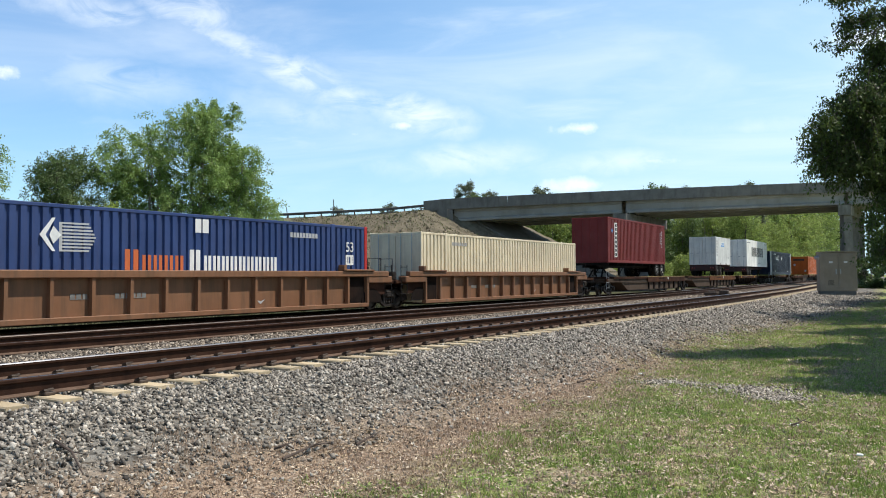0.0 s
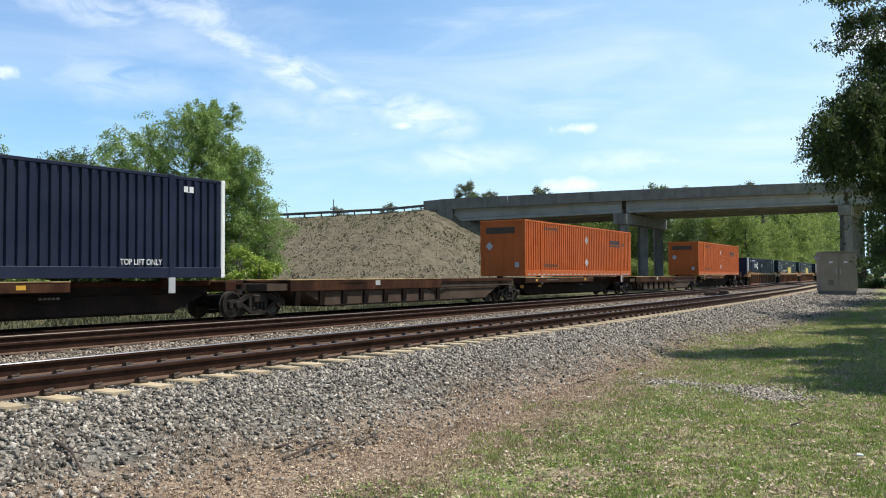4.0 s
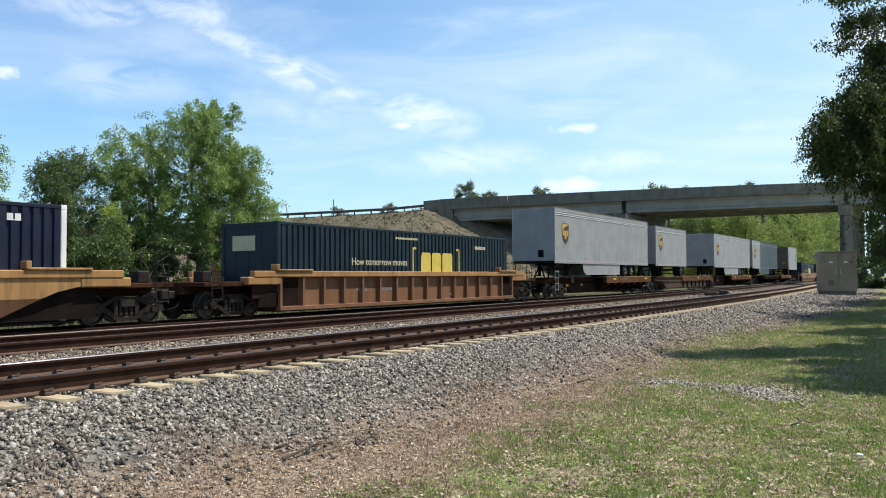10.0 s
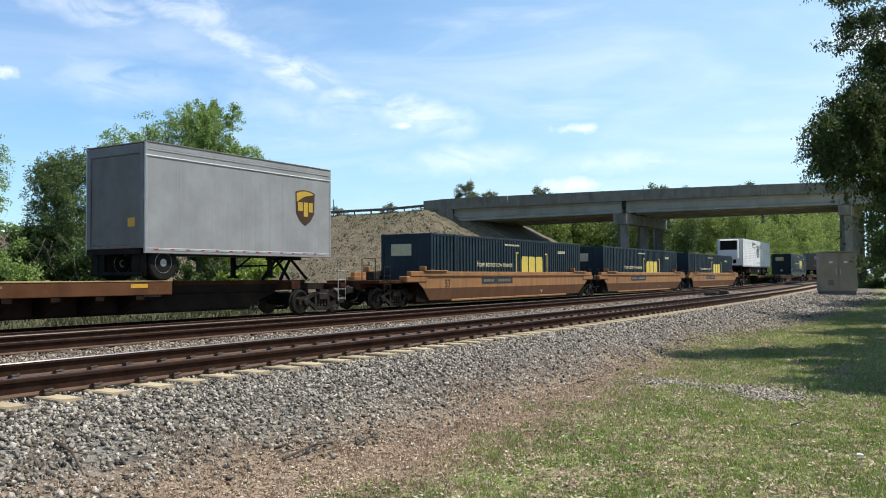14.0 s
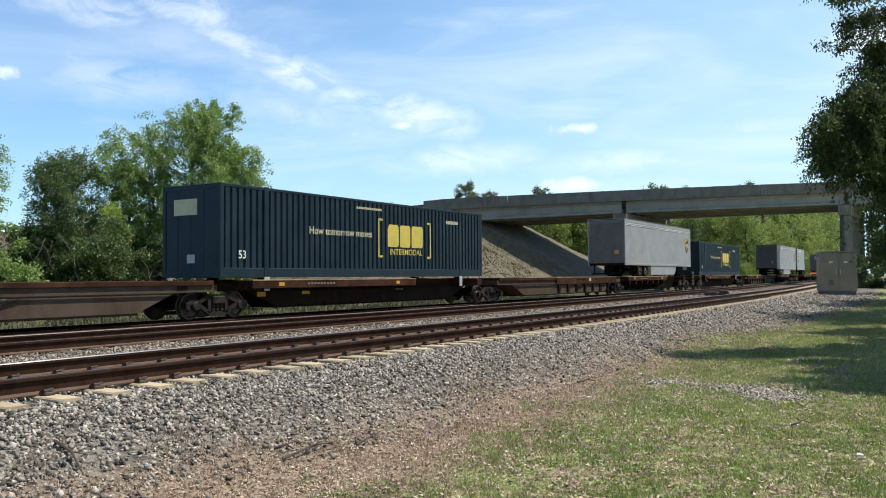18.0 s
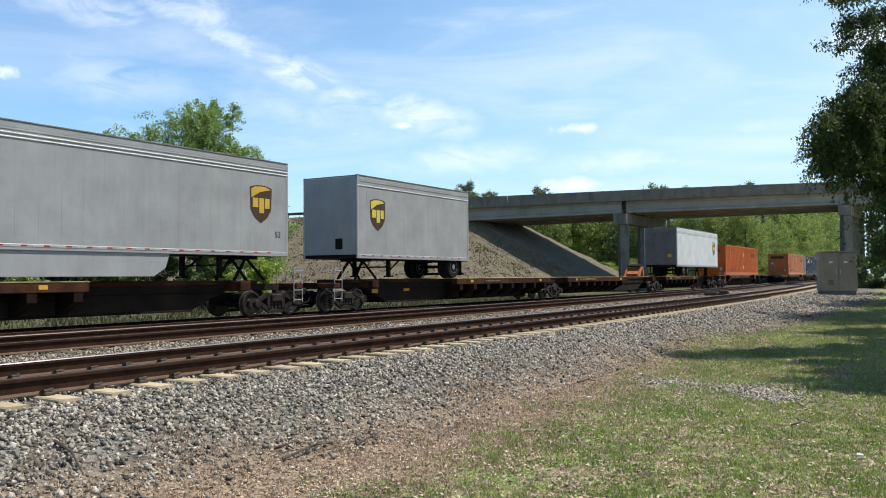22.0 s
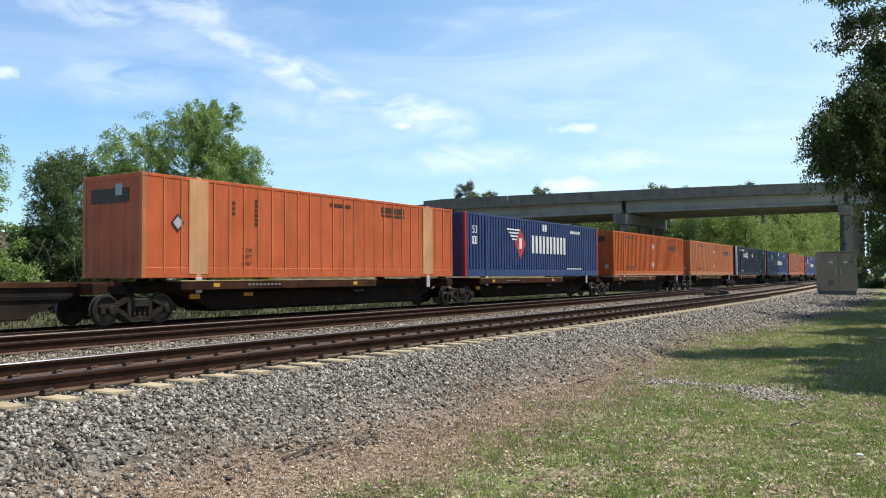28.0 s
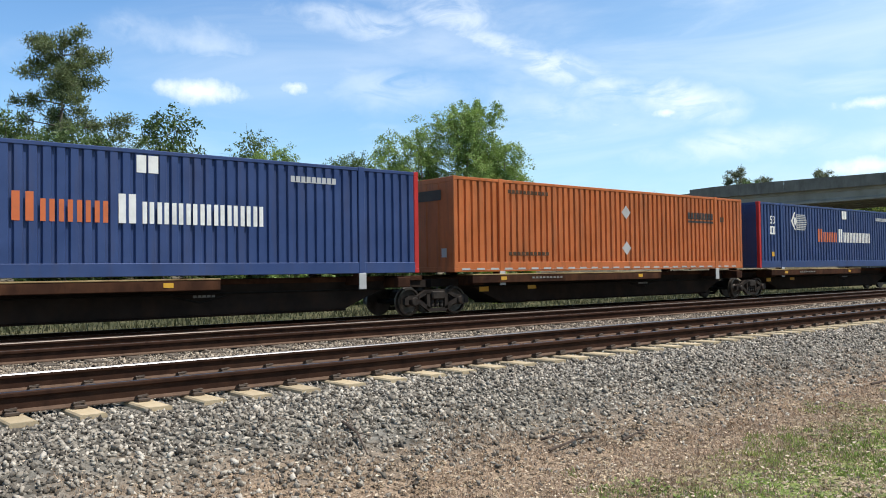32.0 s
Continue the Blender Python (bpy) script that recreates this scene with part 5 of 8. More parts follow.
def running_gear(t, ys, zd, zf, rim="rim"):
    """Tandem axles: zd is the deck that the wheels stand on, zf the frame's underside."""
    for y in ys:
        g = Geo(); g.tube([(-1.0, y, zd + 0.5), (1.0, y, zd + 0.5)], [0.07, 0.07], 8)
        part("axle", g, M["black"], t)
        for x in (-1.05, -0.74, 0.74, 1.05):
            road_wheel(t, x, y, zd + 0.50, rim=rim)
    for x in (-0.5, 0.5):
        g = Geo(); g.box(x - 0.06, x + 0.06, ys[0] - 0.75, ys[-1] + 0.75, zd + 0.68, zf, 0.01)
        part("slider_rail", g, M["black"], t)


def landing_legs(t, y, zd, zf, m="black"):
    for x in (-0.85, 0.85):
        g = Geo()
        g.box(x - 0.07, x + 0.07, y - 0.07, y + 0.07, zd + 0.12, zf, 0.01)
        g.box(x - 0.13, x + 0.13, y - 0.15, y + 0.15, zd + 0.06, zd + 0.12, 0.01)
        g.tube([(x, y + 0.05, zf - 0.45), (x, y + 0.8, zf)], [0.035, 0.035], 5)
        part("landing_leg", g, M[m], t)
    g = Geo(); g.tube([(-0.85, y, zf - 0.3), (0.85, y, zf - 0.3)], [0.03, 0.03], 5)
    part("cross_brace", g, M[m], t)


def hitch(u, y, z1, m="black"):
    """Stand on the car's deck that holds a trailer's kingpin."""
    t = thing("trailer_hitch", "dark steel folding trailer hitch on the car deck", "hitch", "trailer hitches")
    for x in (-0.42, 0.42):
        g = Geo(); g.tube([(x, 0.0, DECK), (x * 0.8, 0.55, z1 - 0.08)], [0.06, 0.05], 6)
        part("strut", g, M[m], t)
        g = Geo(); g.tube([(x, 1.35, DECK), (x * 0.8, 0.62, z1 - 0.08)], [0.05, 0.045], 6)
        part("brace", g, M[m], t)
    g = Geo(); g.box(-0.48, 0.48, 0.2, 1.0, z1 - 0.09, z1, 0.02)
    part("plate", g, M[m], t)
    LOAD.append((t, u + y))
    return t


DECK = 1.22


def new_trailer(kind, u, L, H=3.12, z0=1.98, W=2.59, front_near=True, wheel_ys=None, logo=None, skirt=None, emblem="mark_gold", pale=False):
    """A road trailer on the car's deck. front_near: its front wall faces the head of the train."""
    h = W / 2
    reefer = kind == "reefer"
    m = M["trailer_white"] if reefer else M["parcel_pale"] if pale else M["parcel_grey"]
    lab = "white ribbed refrigerated trailer with black shield emblem" if reefer else "pale grey parcel trailer with green and yellow shield emblem" if pale else ("grey short parcel trailer with brown shield emblem" if L < 10 else "grey long parcel trailer with brown shield emblem")
    t = thing("semi_trailer", lab, "trailer", "road trailers on the train")
    for d in (-1, 1):
        g = Geo(); g.box(min(d * (h - 0.04), d * h), max(d * (h - 0.04), d * h), 0.02, L - 0.02, z0 + 0.14, z0 + H - 0.24)
        wall = part("side_wall", g, m, t)
        g = Geo()
        if reefer:
            for i in range(12):
                z = z0 + 0.52 + i * 0.182
                g.prism([(d * h, z), (d * (h + 0.012), z + 0.02), (d * (h + 0.012), z + 0.06), (d * h, z + 0.08)], 0.2, L - 0.1, axis="y")
            part("rib_panel", g, m, wall)
        else:
            for y in np.arange(0.6, L - 0.3, 0.61):
                g.box(min(d * h, d * (h + 0.003)), max(d * h, d * (h + 0.002)), y - 0.012, y + 0.012, z0 + 0.16, z0 + H - 0.46)
            part("seam_strip", g, m, wall)
        g = Geo(); g.box(min(d * (h - 0.06), d * (h + 0.014)), max(d * (h - 0.06), d * (h + 0.014)), 0.0, L, z0, z0 + 0.15, 0.01)
        part("bottom_rail", g, M["alu"], t)
        g = Geo(); g.box(min(d * (h - 0.06), d * (h + 0.012)), max(d * (h - 0.06), d * (h + 0.012)), 0.0, L, z0 + H - 0.25, z0 + H - 0.20, 0.008)
        g.box(min(d * (h - 0.06), d * (h + 0.006)), max(d * (h - 0.06), d * (h + 0.006)), 0.0, L, z0 + H - 0.20, z0 + H - 0.02, 0.01)
        rail = part("top_rail", g, m, t)
        g = Geo()
        for q in (0.44, 0.34) if L > 10 else (0.42,):
            g = Geo(); g.box(min(d * h, d * (h + 0.022)), max(d * h, d * (h + 0.022)), 0.0, L, z0 + H - q, z0 + H - q + 0.035, 0.008)
            part("rub_strip", g, M["bright_alu"], rail, "bright aluminium strip")
        g = Geo(); g.box(min(d * (h - 0.08), d * (h + 0.020)), max(d * (h - 0.08), d * (h + 0.020)), 0.01, L - 0.01, z0 + H - 0.045, z0 + H, 0.01)
        part("roof_edge", g, M["roof_edge"], rail, "dark roof edge")
        plates("reflective_tape", bars(0.3, L - 0.4, z0 + 0.085, z0 + 0.13, round(L / 0.62), 0.72), h + 0.015 if d > 0 else -h - 0.02, M["lens_red"] if not reefer else M["mark_brown"], t)
        plates("reflective_tape", bars(0.6, L - 0.1, z0 + 0.085, z0 + 0.13, round(L / 0.62), 0.5), h + 0.018 if d > 0 else -h - 0.023, M["mark_silver"], t)
        for y in (0.05, L - 0.05):
            g = Geo(); g.box(min(d * (h - 0.05), d * (h + 0.016)), max(d * (h - 0.05), d * (h + 0.016)), y - 0.05, y + 0.05, z0, z0 + H - 0.02, 0.015)
            part("corner_post", g, M["alu"], t)
    g = Geo(); g.box(-h + 0.02, h - 0.02, 0.03, L - 0.03, z0 + H - 0.05, z0 + H - 0.01, 0.01)
    part("roof", g, M["roof_edge"], t)
    g = Geo(); g.box(-h + 0.06, h - 0.06, 0.05, L - 0.05, z0 + 0.02, z0 + 0.14)
    part("floor", g, M["black"], t)
    fy, ry, d = (0.0, L, -1) if front_near else (L, 0.0, 1)
    g = Geo(); g.box(-h + 0.05, h - 0.05, min(fy, fy - d * 0.05), max(fy, fy - d * 0.05), z0 + 0.14, z0 + H - 0.06, 0.01)
    fw = part("front_wall", g, m, t)
    g = Geo(); g.box(0.3, 0.62, min(fy + d * 0.05, fy), max(fy + d * 0.05, fy), z0 + 0.35, z0 + 0.75, 0.015)
    part("connector_box", g, M["black"], fw)
    if reefer:
        for s in (-1, 1):
            g = Geo(); x0, x1 = (0.01, h - 0.07) if s > 0 else (-h + 0.07, -0.01)
            g.box(x0, x1, min(ry, ry + d * 0.04), max(ry, ry + d * 0.04), z0 + 0.14, z0 + H - 0.1, 0.01)
            door = part("door", g, m, t)
            g = Geo(); g.tube([(s * 0.4, ry - d * 0.02, z0 + 0.1), (s * 0.4, ry - d * 0.02, z0 + H - 0.12)], [0.017, 0.017], 5)
            part("locking_bar", g, M["galv"], door)
    else:
        # roller door inside a raised frame, both coloured darker for the shaded end
        g = Geo(); g.box(-h + 0.2, h - 0.2, min(ry + d * 0.03, ry + d * 0.07), max(ry + d * 0.03, ry + d * 0.07), z0 + 0.22, z0 + H - 0.34, 0.01)
        door = part("door", g, M["door_grey"], t, "dirty grey roller door, darkened for its shaded end")
        g = Geo()
        for x0, x1, za, zb in ((-h + 0.05, -h + 0.2, z0 + 0.14, z0 + H - 0.08), (h - 0.2, h - 0.05, z0 + 0.14, z0 + H - 0.08), (-h + 0.2, h - 0.2, z0 + H - 0.34, z0 + H - 0.08), (-h + 0.2, h - 0.2, z0 + 0.14, z0 + 0.22)):
            g.box(x0, x1, min(ry - d * 0.015, ry + d * 0.07), max(ry - d * 0.015, ry + d * 0.07), za, zb, 0.008)
        part("door_frame", g, M["alu_shaded"], t, "aluminium door frame, darkened for its shaded end")
        g = Geo(); g.box(0.55, 0.85, min(ry + d * 0.02, ry + d * 0.03), max(ry + d * 0.02, ry + d * 0.03), z0 + 0.75, z0 + 1.0)
        part("sticker", g, M["mark_amber"], door, "yellow warning sticker")
        g = Geo()
        for x in np.arange(-h + 0.25, h - 0.2, 0.36):
            g.box(x, x + 0.14, min(ry - d * 0.02, ry - d * 0.03), max(ry - d * 0.02, ry - d * 0.03), z0 + 0.16, z0 + 0.20)
        part("rear_tape", g, M["lens_red"], t)
    g = Geo(); g.box(-h + 0.1, h - 0.1, min(ry, ry - d * 0.05), max(ry, ry - d * 0.05), z0 - 0.02, z0 + 0.14, 0.01)
    for x in (-0.9, 0.9):
        g.box(x - 0.04, x + 0.04, min(ry + d * 0.1, ry + d * 0.18), max(ry + d * 0.1, ry + d * 0.18), z0 - 0.55, z0, 0.008)
    g.box(-1.1, 1.1, min(ry + d * 0.08, ry + d * 0.18), max(ry + d * 0.08, ry + d * 0.18), z0 - 0.62, z0 - 0.52, 0.01)
    part("bumper", g, M["black"], t)
    if reefer:
        g = Geo(); g.box(-0.95, 0.95, -0.62, 0.0, z0 + 0.75, z0 + H - 0.12, 0.12)
        part("cooling_unit", g, M["trailer_white"], t, "white cooling unit")
        g = Geo(); g.box(-0.85, 0.85, -0.64, -0.60, z0 + 1.75, z0 + H - 0.25, 0.03)
        part("grille", g, M["black"], t)
        g = Geo(); g.disc(1.0, 4.6, z0 - 0.35, "x", [(-0.3, 0.26), (0.12, 0.28)], 16)
        part("fuel_tank", g, M["dark_rim"], t)
    if wheel_ys:
        running_gear(t, wheel_ys, DECK, z0, "rim")
        for x in (-0.9, 0.9):
            g = Geo()
            yy = wheel_ys[-1] + 0.62 if front_near else wheel_ys[0] - 0.62
            g.box(x - 0.3, x + 0.3, yy - 0.01, yy + 0.01, DECK + 0.12, z0)
            part("mud_flap", g, M["black"], t)
    ly = 2.6 if front_near else L - 2.6
    landing_legs(t, ly, DECK, z0)
    if skirt:
        for d in (-1, 1):
            g = Geo()
            a, b = skirt
            x = d * (h - 0.05)
            g.prism([(a, z0), (b, z0), (b, DECK + 0.12), (a + 0.55, DECK + 0.12), (a + 0.15, DECK + 0.35)] if front_near else [(a, z0), (b, z0), (b - 0.15, DECK + 0.35), (b - 0.55, DECK + 0.12), (a, DECK + 0.12)],
                    min(x, x + 0.02), max(x, x + 0.02), axis="x")
            part("side_skirt", g, m, t, "pale side skirt")
    if logo is not None:
        a, z = logo, z0 + 1.06
        w, hh = 0.98, 1.22
        o = [(a + w / 2, z), (a + w * 0.22, z + 0.17), (a + 0.03, z + 0.42), (a, z + hh - 0.08), (a + w * 0.25, z + hh - 0.015), (a + w / 2, z + hh), (a + w * 0.75, z + hh - 0.015), (a + w, z + hh - 0.08), (a + w - 0.03, z + 0.42), (a + w * 0.78, z + 0.17)]
        plates("shield_emblem", [o[::-1]], h + 0.004, M["mark_brown"], t, "brown shield emblem")
        plates("shield_top", [[(a + 0.05, z + hh - 0.13), (a + 0.06, z + hh - 0.42), (a + w * 0.45, z + hh - 0.22), (a + w - 0.05, z + hh - 0.13), (a + w * 0.75, z + hh - 0.06), (a + w / 2, z + hh - 0.04), (a + w * .25, z + hh - 0.06)]], h + 0.010, M[emblem], t, "gold shield field")
        for q in ((0.12, 0.36, 0.50, 0.80), (0.41, 0.62, 0.32, 0.80), (0.67, 0.87, 0.48, 0.80)):
            plates("shield_mark", [R(a + q[0], a + q[1], z + q[2], z + q[3])], h + 0.010, M[emblem], t, "gold block on the shield")
        if L > 15 and front_near:
            lettering("lettering", "53", 0.22, z0 + 0.78, 0.17, h + 0.006, M["mark_black"], t)
        elif L > 15:
            lettering("lettering", "53", L - 0.62, z0 + 0.62, 0.2, h + 0.006, M["mark_black"], t)
    if reefer:
        X = h + 0.016
        plates("name_shadow", [[(5.30, z0 + 2.10), (7.02, z0 + 2.06), (7.02, z0 + 2.40), (6.75, z0 + 2.58), (5.12, z0 + 2.72), (5.12, z0 + 2.26)]], X, M["mark_black"], t, "black shaded name block")
        plates("name_mark", [R(5.36 + i * 0.33, 5.60 + i * 0.33, z0 + 2.14, z0 + 2.42) for i in range(5)], X + 0.008, M["mark_white"], t, "white block of the name")
        for q in (-1, 1):
            g = Geo(); g.box(min(q * (h - 0.22), q * (h - 0.18)), max(q * (h - 0.22), q * (h - 0.18)), 5.0, 11.0, DECK + 0.14, z0 + 0.02, 0.01)
            part("side_skirt", g, M["black"], t, "black side skirt")
        lettering("lettering", "INTERMODAL", 7.3, z0 + 2.10, 0.30, X + 0.004, M["mark_black"], t, wide=3.1)
        a, z = 7.4, z0 + 0.95
        o = [(a + 0.8, z), (a + 0.2, z + 0.28), (a + 0.02, z + 0.85), (a + 0.25, z + 1.05), (a + 0.8, z + 1.15), (a + 1.35, z + 1.05), (a + 1.58, z + 0.85), (a + 1.4, z + 0.28)]
        plates("shield_emblem", [o[::-1]], X, M["mark_black"], t, "black shield emblem")
        plates("shield_mark", [[(a + 0.35, z + 0.3), (a + 0.48, z + 0.26), (a + 0.75, z + 0.95), (a + 0.62, z + 0.95)], [(a + 0.95, z + 0.2), (a + 1.1, z + 0.24), (a + 0.86, z + 0.95), (a + 0.78, z + 0.95)], R(a + 0.55, a + 1.3, z + 0.68, z + 0.76)], X + 0.008, M["mark_silver"], t)
        plates("placard", [diamond(9.3, z0 - 0.4, 0.16, 0.2), diamond(9.7, z0 - 0.4, 0.16, 0.2)], h - 0.178, M["mark_white"], t)
        plates("placard", bars(7.3, 9.3, z0 + 0.42, z0 + 0.47, 12), X, M["mark_grey"], t)
    LOAD.append((t, u))
    hitch(u, (1.0 if front_near else L - 1.7), z0)
    return t


def new_chassis_box(kind, u, L, H, z0, wheel_ys, leg_y, doors_near):
    """A sea container on a road chassis."""
    W = 2.44
    X = W / 2 - 0.008
    if kind == "maroon":
        t = thing("container", "dark red corrugated sea container with white upright lettering", "container", "containers on the train")
        container_shell(t, L, z0, H, M["maroon"], W=W, doors_near=False)
        plates("name_panel", [R(1.22, 1.72, z0 + 0.36, z0 + 2.58)], X, M["mark_white"], t, "white upright name panel")
        plates("name_mark", [R(1.32, 1.62, z0 + 0.44 + i * 0.27, z0 + 0.62 + i * 0.27) for i in range(8)], X + 0.008, M["mark_black"], t, "black name block")
        plates("side_emblem", [diamond(0.78, z0 + 2.05, 0.14, 0.16)], X, M["mark_blue"], t)
        plates("number_mark", [R(11.0, 11.12, z0 + 1.5 + i * 0.15, z0 + 1.6 + i * 0.15) for i in range(6)] + [R(11.35, 11.5, z0 + 1.2 + i * 0.22, z0 + 1.34 + i * 0.22) for i in range(6)], X, M["mark_silver"], t)
    elif kind == "reefer20":
        t = thing("container", "pale grey twenty foot sea container with blue and white notice", "container", "containers on the train")
        container_shell(t, L, z0, H, M["grey_white"], style="joint", W=W, doors_near=True, frame_mat=M["grey_white"])
        plates("name_mark", [R(0.34, 0.68, z0 + 0.78 + i * 0.26, z0 + 0.96 + i * 0.26) for i in range(6)], X, M["mark_grey"], t, "grey upright name blocks")
        plates("notice", [R(2.05, 3.45, z0 + 1.72, z0 + 2.14)], X, M["mark_white"], t, "white and blue notice")
        plates("notice_band", [R(2.05, 3.45, z0 + 1.72, z0 + 1.84), *bars(2.35, 3.3, z0 + 1.93, z0 + 2.05, 6)], X + 0.007, M["mark_blue"], t)
        plates("placard", [R(4.55, 4.7, z0 + 0.62, z0 + 0.82), R(5.0, 5.25, z0 + 0.62, z0 + 0.8), R(5.05, 5.2, z0 + 1.5, z0 + 1.7)], X, M["mark_grey"], t)
        plates("fork_pocket", [R(1.7, 2.05, z0 + 0.02, z0 + 0.13), R(3.9, 4.25, z0 + 0.02, z0 + 0.13)], X + 0.012, M["black"], t)
    else:
        t = thing("container", "white refrigerated sea container with large black name", "container", "containers on the train")
        container_shell(t, L, z0, H, M["reefer_white"], style="joint", W=W, doors_near=True, frame_mat=M["reefer_white"])
        zz, hh = z0 + 1.10, 1.02
        for i in range(7):
            y, w = 2.75 + i * 0.985, 0.82
            plates("name_mark", strokes(y, zz, w, hh, 0.34), X + 0.006, M["mark_black"], t, "large black block of the name")
        plates("number_mark", bars(0.35, 2.1, z0 + H - 0.35, z0 + H - 0.25, 12) + bars(10.6, 11.4, z0 + H - 0.35, z0 + H - 0.22, 7) + bars(6.6, 7.8, z0 + 0.36, z0 + 0.46, 9), X + 0.004, M["mark_grey"], t)
        plates("placard", [[(10.7, z0 + 2.0), (10.95, z0 + 2.0), (10.82, z0 + 2.2)], R(11.1, 11.25, z0 + 2.0, z0 + 2.15), R(10.9, 11.05, z0 + 0.8, z0 + 0.92)], X + 0.004, M["mark_amber"], t, "small yellow placard")
    LOAD.append((t, u))
    c = thing("trailer_chassis", "dark red steel container chassis standing on the car deck", "chassis", "road chassis on the train")
    m = M["chassis_red"] if kind != "maroon" else M["black"]
    zf = z0 - 0.01
    for x in (-0.5, 0.5):
        g = Geo(); g.box(x - 0.07, x + 0.07, 0.1, L - 0.05, zf - 0.30, zf - 0.02, 0.015)
        part("main_beam", g, m, c)
    for y in np.arange(0.15, L, (L - 0.4) / 7):
        g = Geo(); g.box(-1.2, 1.2, y - 0.05, y + 0.05, zf - 0.16, zf - 0.004, 0.01)
        part("cross_beam", g, m, c)
    running_gear(c, wheel_ys, DECK, zf - 0.28, "dark_rim" if kind != "maroon" else "rim")
    landing_legs(c, leg_y, DECK, zf - 0.28)
    g = Geo()
    y = 0.05 if doors_near else L - 0.1
    g.box(-1.2, 1.2, y - 0.1, y + 0.08, zf - 0.55, zf - 0.02, 0.02)
    part("bumper", g, m, c)
    g = Geo()
    for x in (-0.95, -0.75, 0.75, 0.95):
        g.disc(x, y - 0.1 if doors_near else y + 0.08, zf - 0.3, "y", [(-0.02, 0.05), (0.02, 0.05)], 10)
    part("tail_light", g, M["lens_red"], c)
    LOAD.append((c, u))
    hitch(u, L - 1.7 if doors_near else 0.9, zf - 0.3)


# ---------------------------------------------------------------- railway cars
def rail_wheel_mesh():
    g = Geo()
    g.disc(0, 0, 0, "x", [(-0.075, 0.40), (-0.07, 0.445), (-0.045, 0.45), (-0.035, 0.415), (0.07, 0.405), (0.075, 0.355), (0.02, 0.33), (0.0, 0.17), (0.06, 0.14), (0.08, 0.10)], 28)
    return g.mesh("wheel", M["tread"])


def side_frame_mesh(d):
    """Cast side of a bogie with its two openings."""
    x0, x1 = 0.93, 1.05
    g = Geo()
    a, b = (x0, x1) if d > 0 else (-x1, -x0)
    strokes = [[(-1.22, 0.36), (-1.08, 0.36), (-1.08, 0.50), (-0.72, 0.50), (-0.72, 0.62), (-1.10, 0.62), (-1.22, 0.54)],
               [(1.22, 0.36), (1.22, 0.54), (1.10, 0.62), (0.72, 0.62), (0.72, 0.50), (1.08, 0.50), (1.08, 0.36)],
               [(-0.74, 0.50), (-0.40, 0.66), (0.40, 0.66), (0.74, 0.50), (0.74, 0.62), (0.42, 0.78), (-0.42, 0.78), (-0.74, 0.62)],
               [(-0.80, 0.36), (-0.66, 0.36), (-0.30, 0.13), (0.30, 0.13), (0.66, 0.36), (0.80, 0.36), (0.80, 0.50), (0.66, 0.50), (0.26, 0.24), (-0.26, 0.24), (-0.66, 0.50), (-0.80, 0.50)],
               [(-0.40, 0.22), (-0.28, 0.22), (-0.28, 0.68), (-0.40, 0.68)], [(0.28, 0.22), (0.40, 0.22), (0.40, 0.68), (0.28, 0.68)]]
    for s in strokes:
        g.prism(s, a, b, axis="x")
    return g.mesh("side_frame", M["truck"])


WHEEL_ME = rail_wheel_mesh()
FRAME_ME = {1: side_frame_mesh(1), -1: side_frame_mesh(-1)}
g = Geo()
g.disc(0, 0, 0.26, "z", [(0, 0.06), (0.05, 0.075), (0.1, 0.06), (0.15, 0.075), (0.2, 0.06), (0.24, 0.075)], 10)
SPRING_ME = g.mesh("spring", M["truck"])
g = Geo()
g.box(-1.12, 1.12, -0.24, 0.24, 0.50, 0.74, 0.03)
g.disc(0, 0, 0.74, "z", [(0, 0.3), (0.12, 0.28)], 18)
BOLSTER_ME = g.mesh("bolster", M["truck"])
g = Geo(); g.tube([(-1.02, 0, 0.445), (1.02, 0, 0.445)], [0.08, 0.08], 10)
AXLE_ME = g.mesh("axle", M["black"])
g = Geo(); g.disc(0, 0, 0, "x", [(-0.02, 0.13), (0.10, 0.13), (0.13, 0.11), (0.135, 0.05)], 14)
CAP_ME = g.mesh("bearing_cap", M["truck"])


def truck_base():
    t = thing("rail_truck", "dusty cast steel four wheel rail truck", "rail truck", "rail trucks of the train")
    for d in (-1, 1):
        part("side_frame", FRAME_ME[d], None, t)
    part("bolster", BOLSTER_ME, None, t)
    for yy in (-0.17, 0.0, 0.17):
        for xx in (-0.99, 0.99):
            part("spring", SPRING_ME, None, t).location = (xx, yy, 0)
    for y in (-0.89, 0.89):
        part("axle", AXLE_ME, None, t).location = (0, y, 0)
        for d in (-1, 1):
            w = part("wheel", WHEEL_ME, None, t)
            w.matrix_basis = pose(d * 0.755, y, 0.445, 0, 0, 0 if d > 0 else 180)
            c = part("bearing_cap", CAP_ME, None, t)
            c.matrix_basis = pose(d * 1.0, y, 0.445, 0, 0, 0 if d > 0 else 180)
    return t


TRUCK0 = None


def new_truck(u):
    global TRUCK0
    if TRUCK0 is None:
        TRUCK0 = truck_base()
        t = TRUCK0
    else:
        t = copy_thing(TRUCK0, Matrix())
    LOAD.append((t, u))


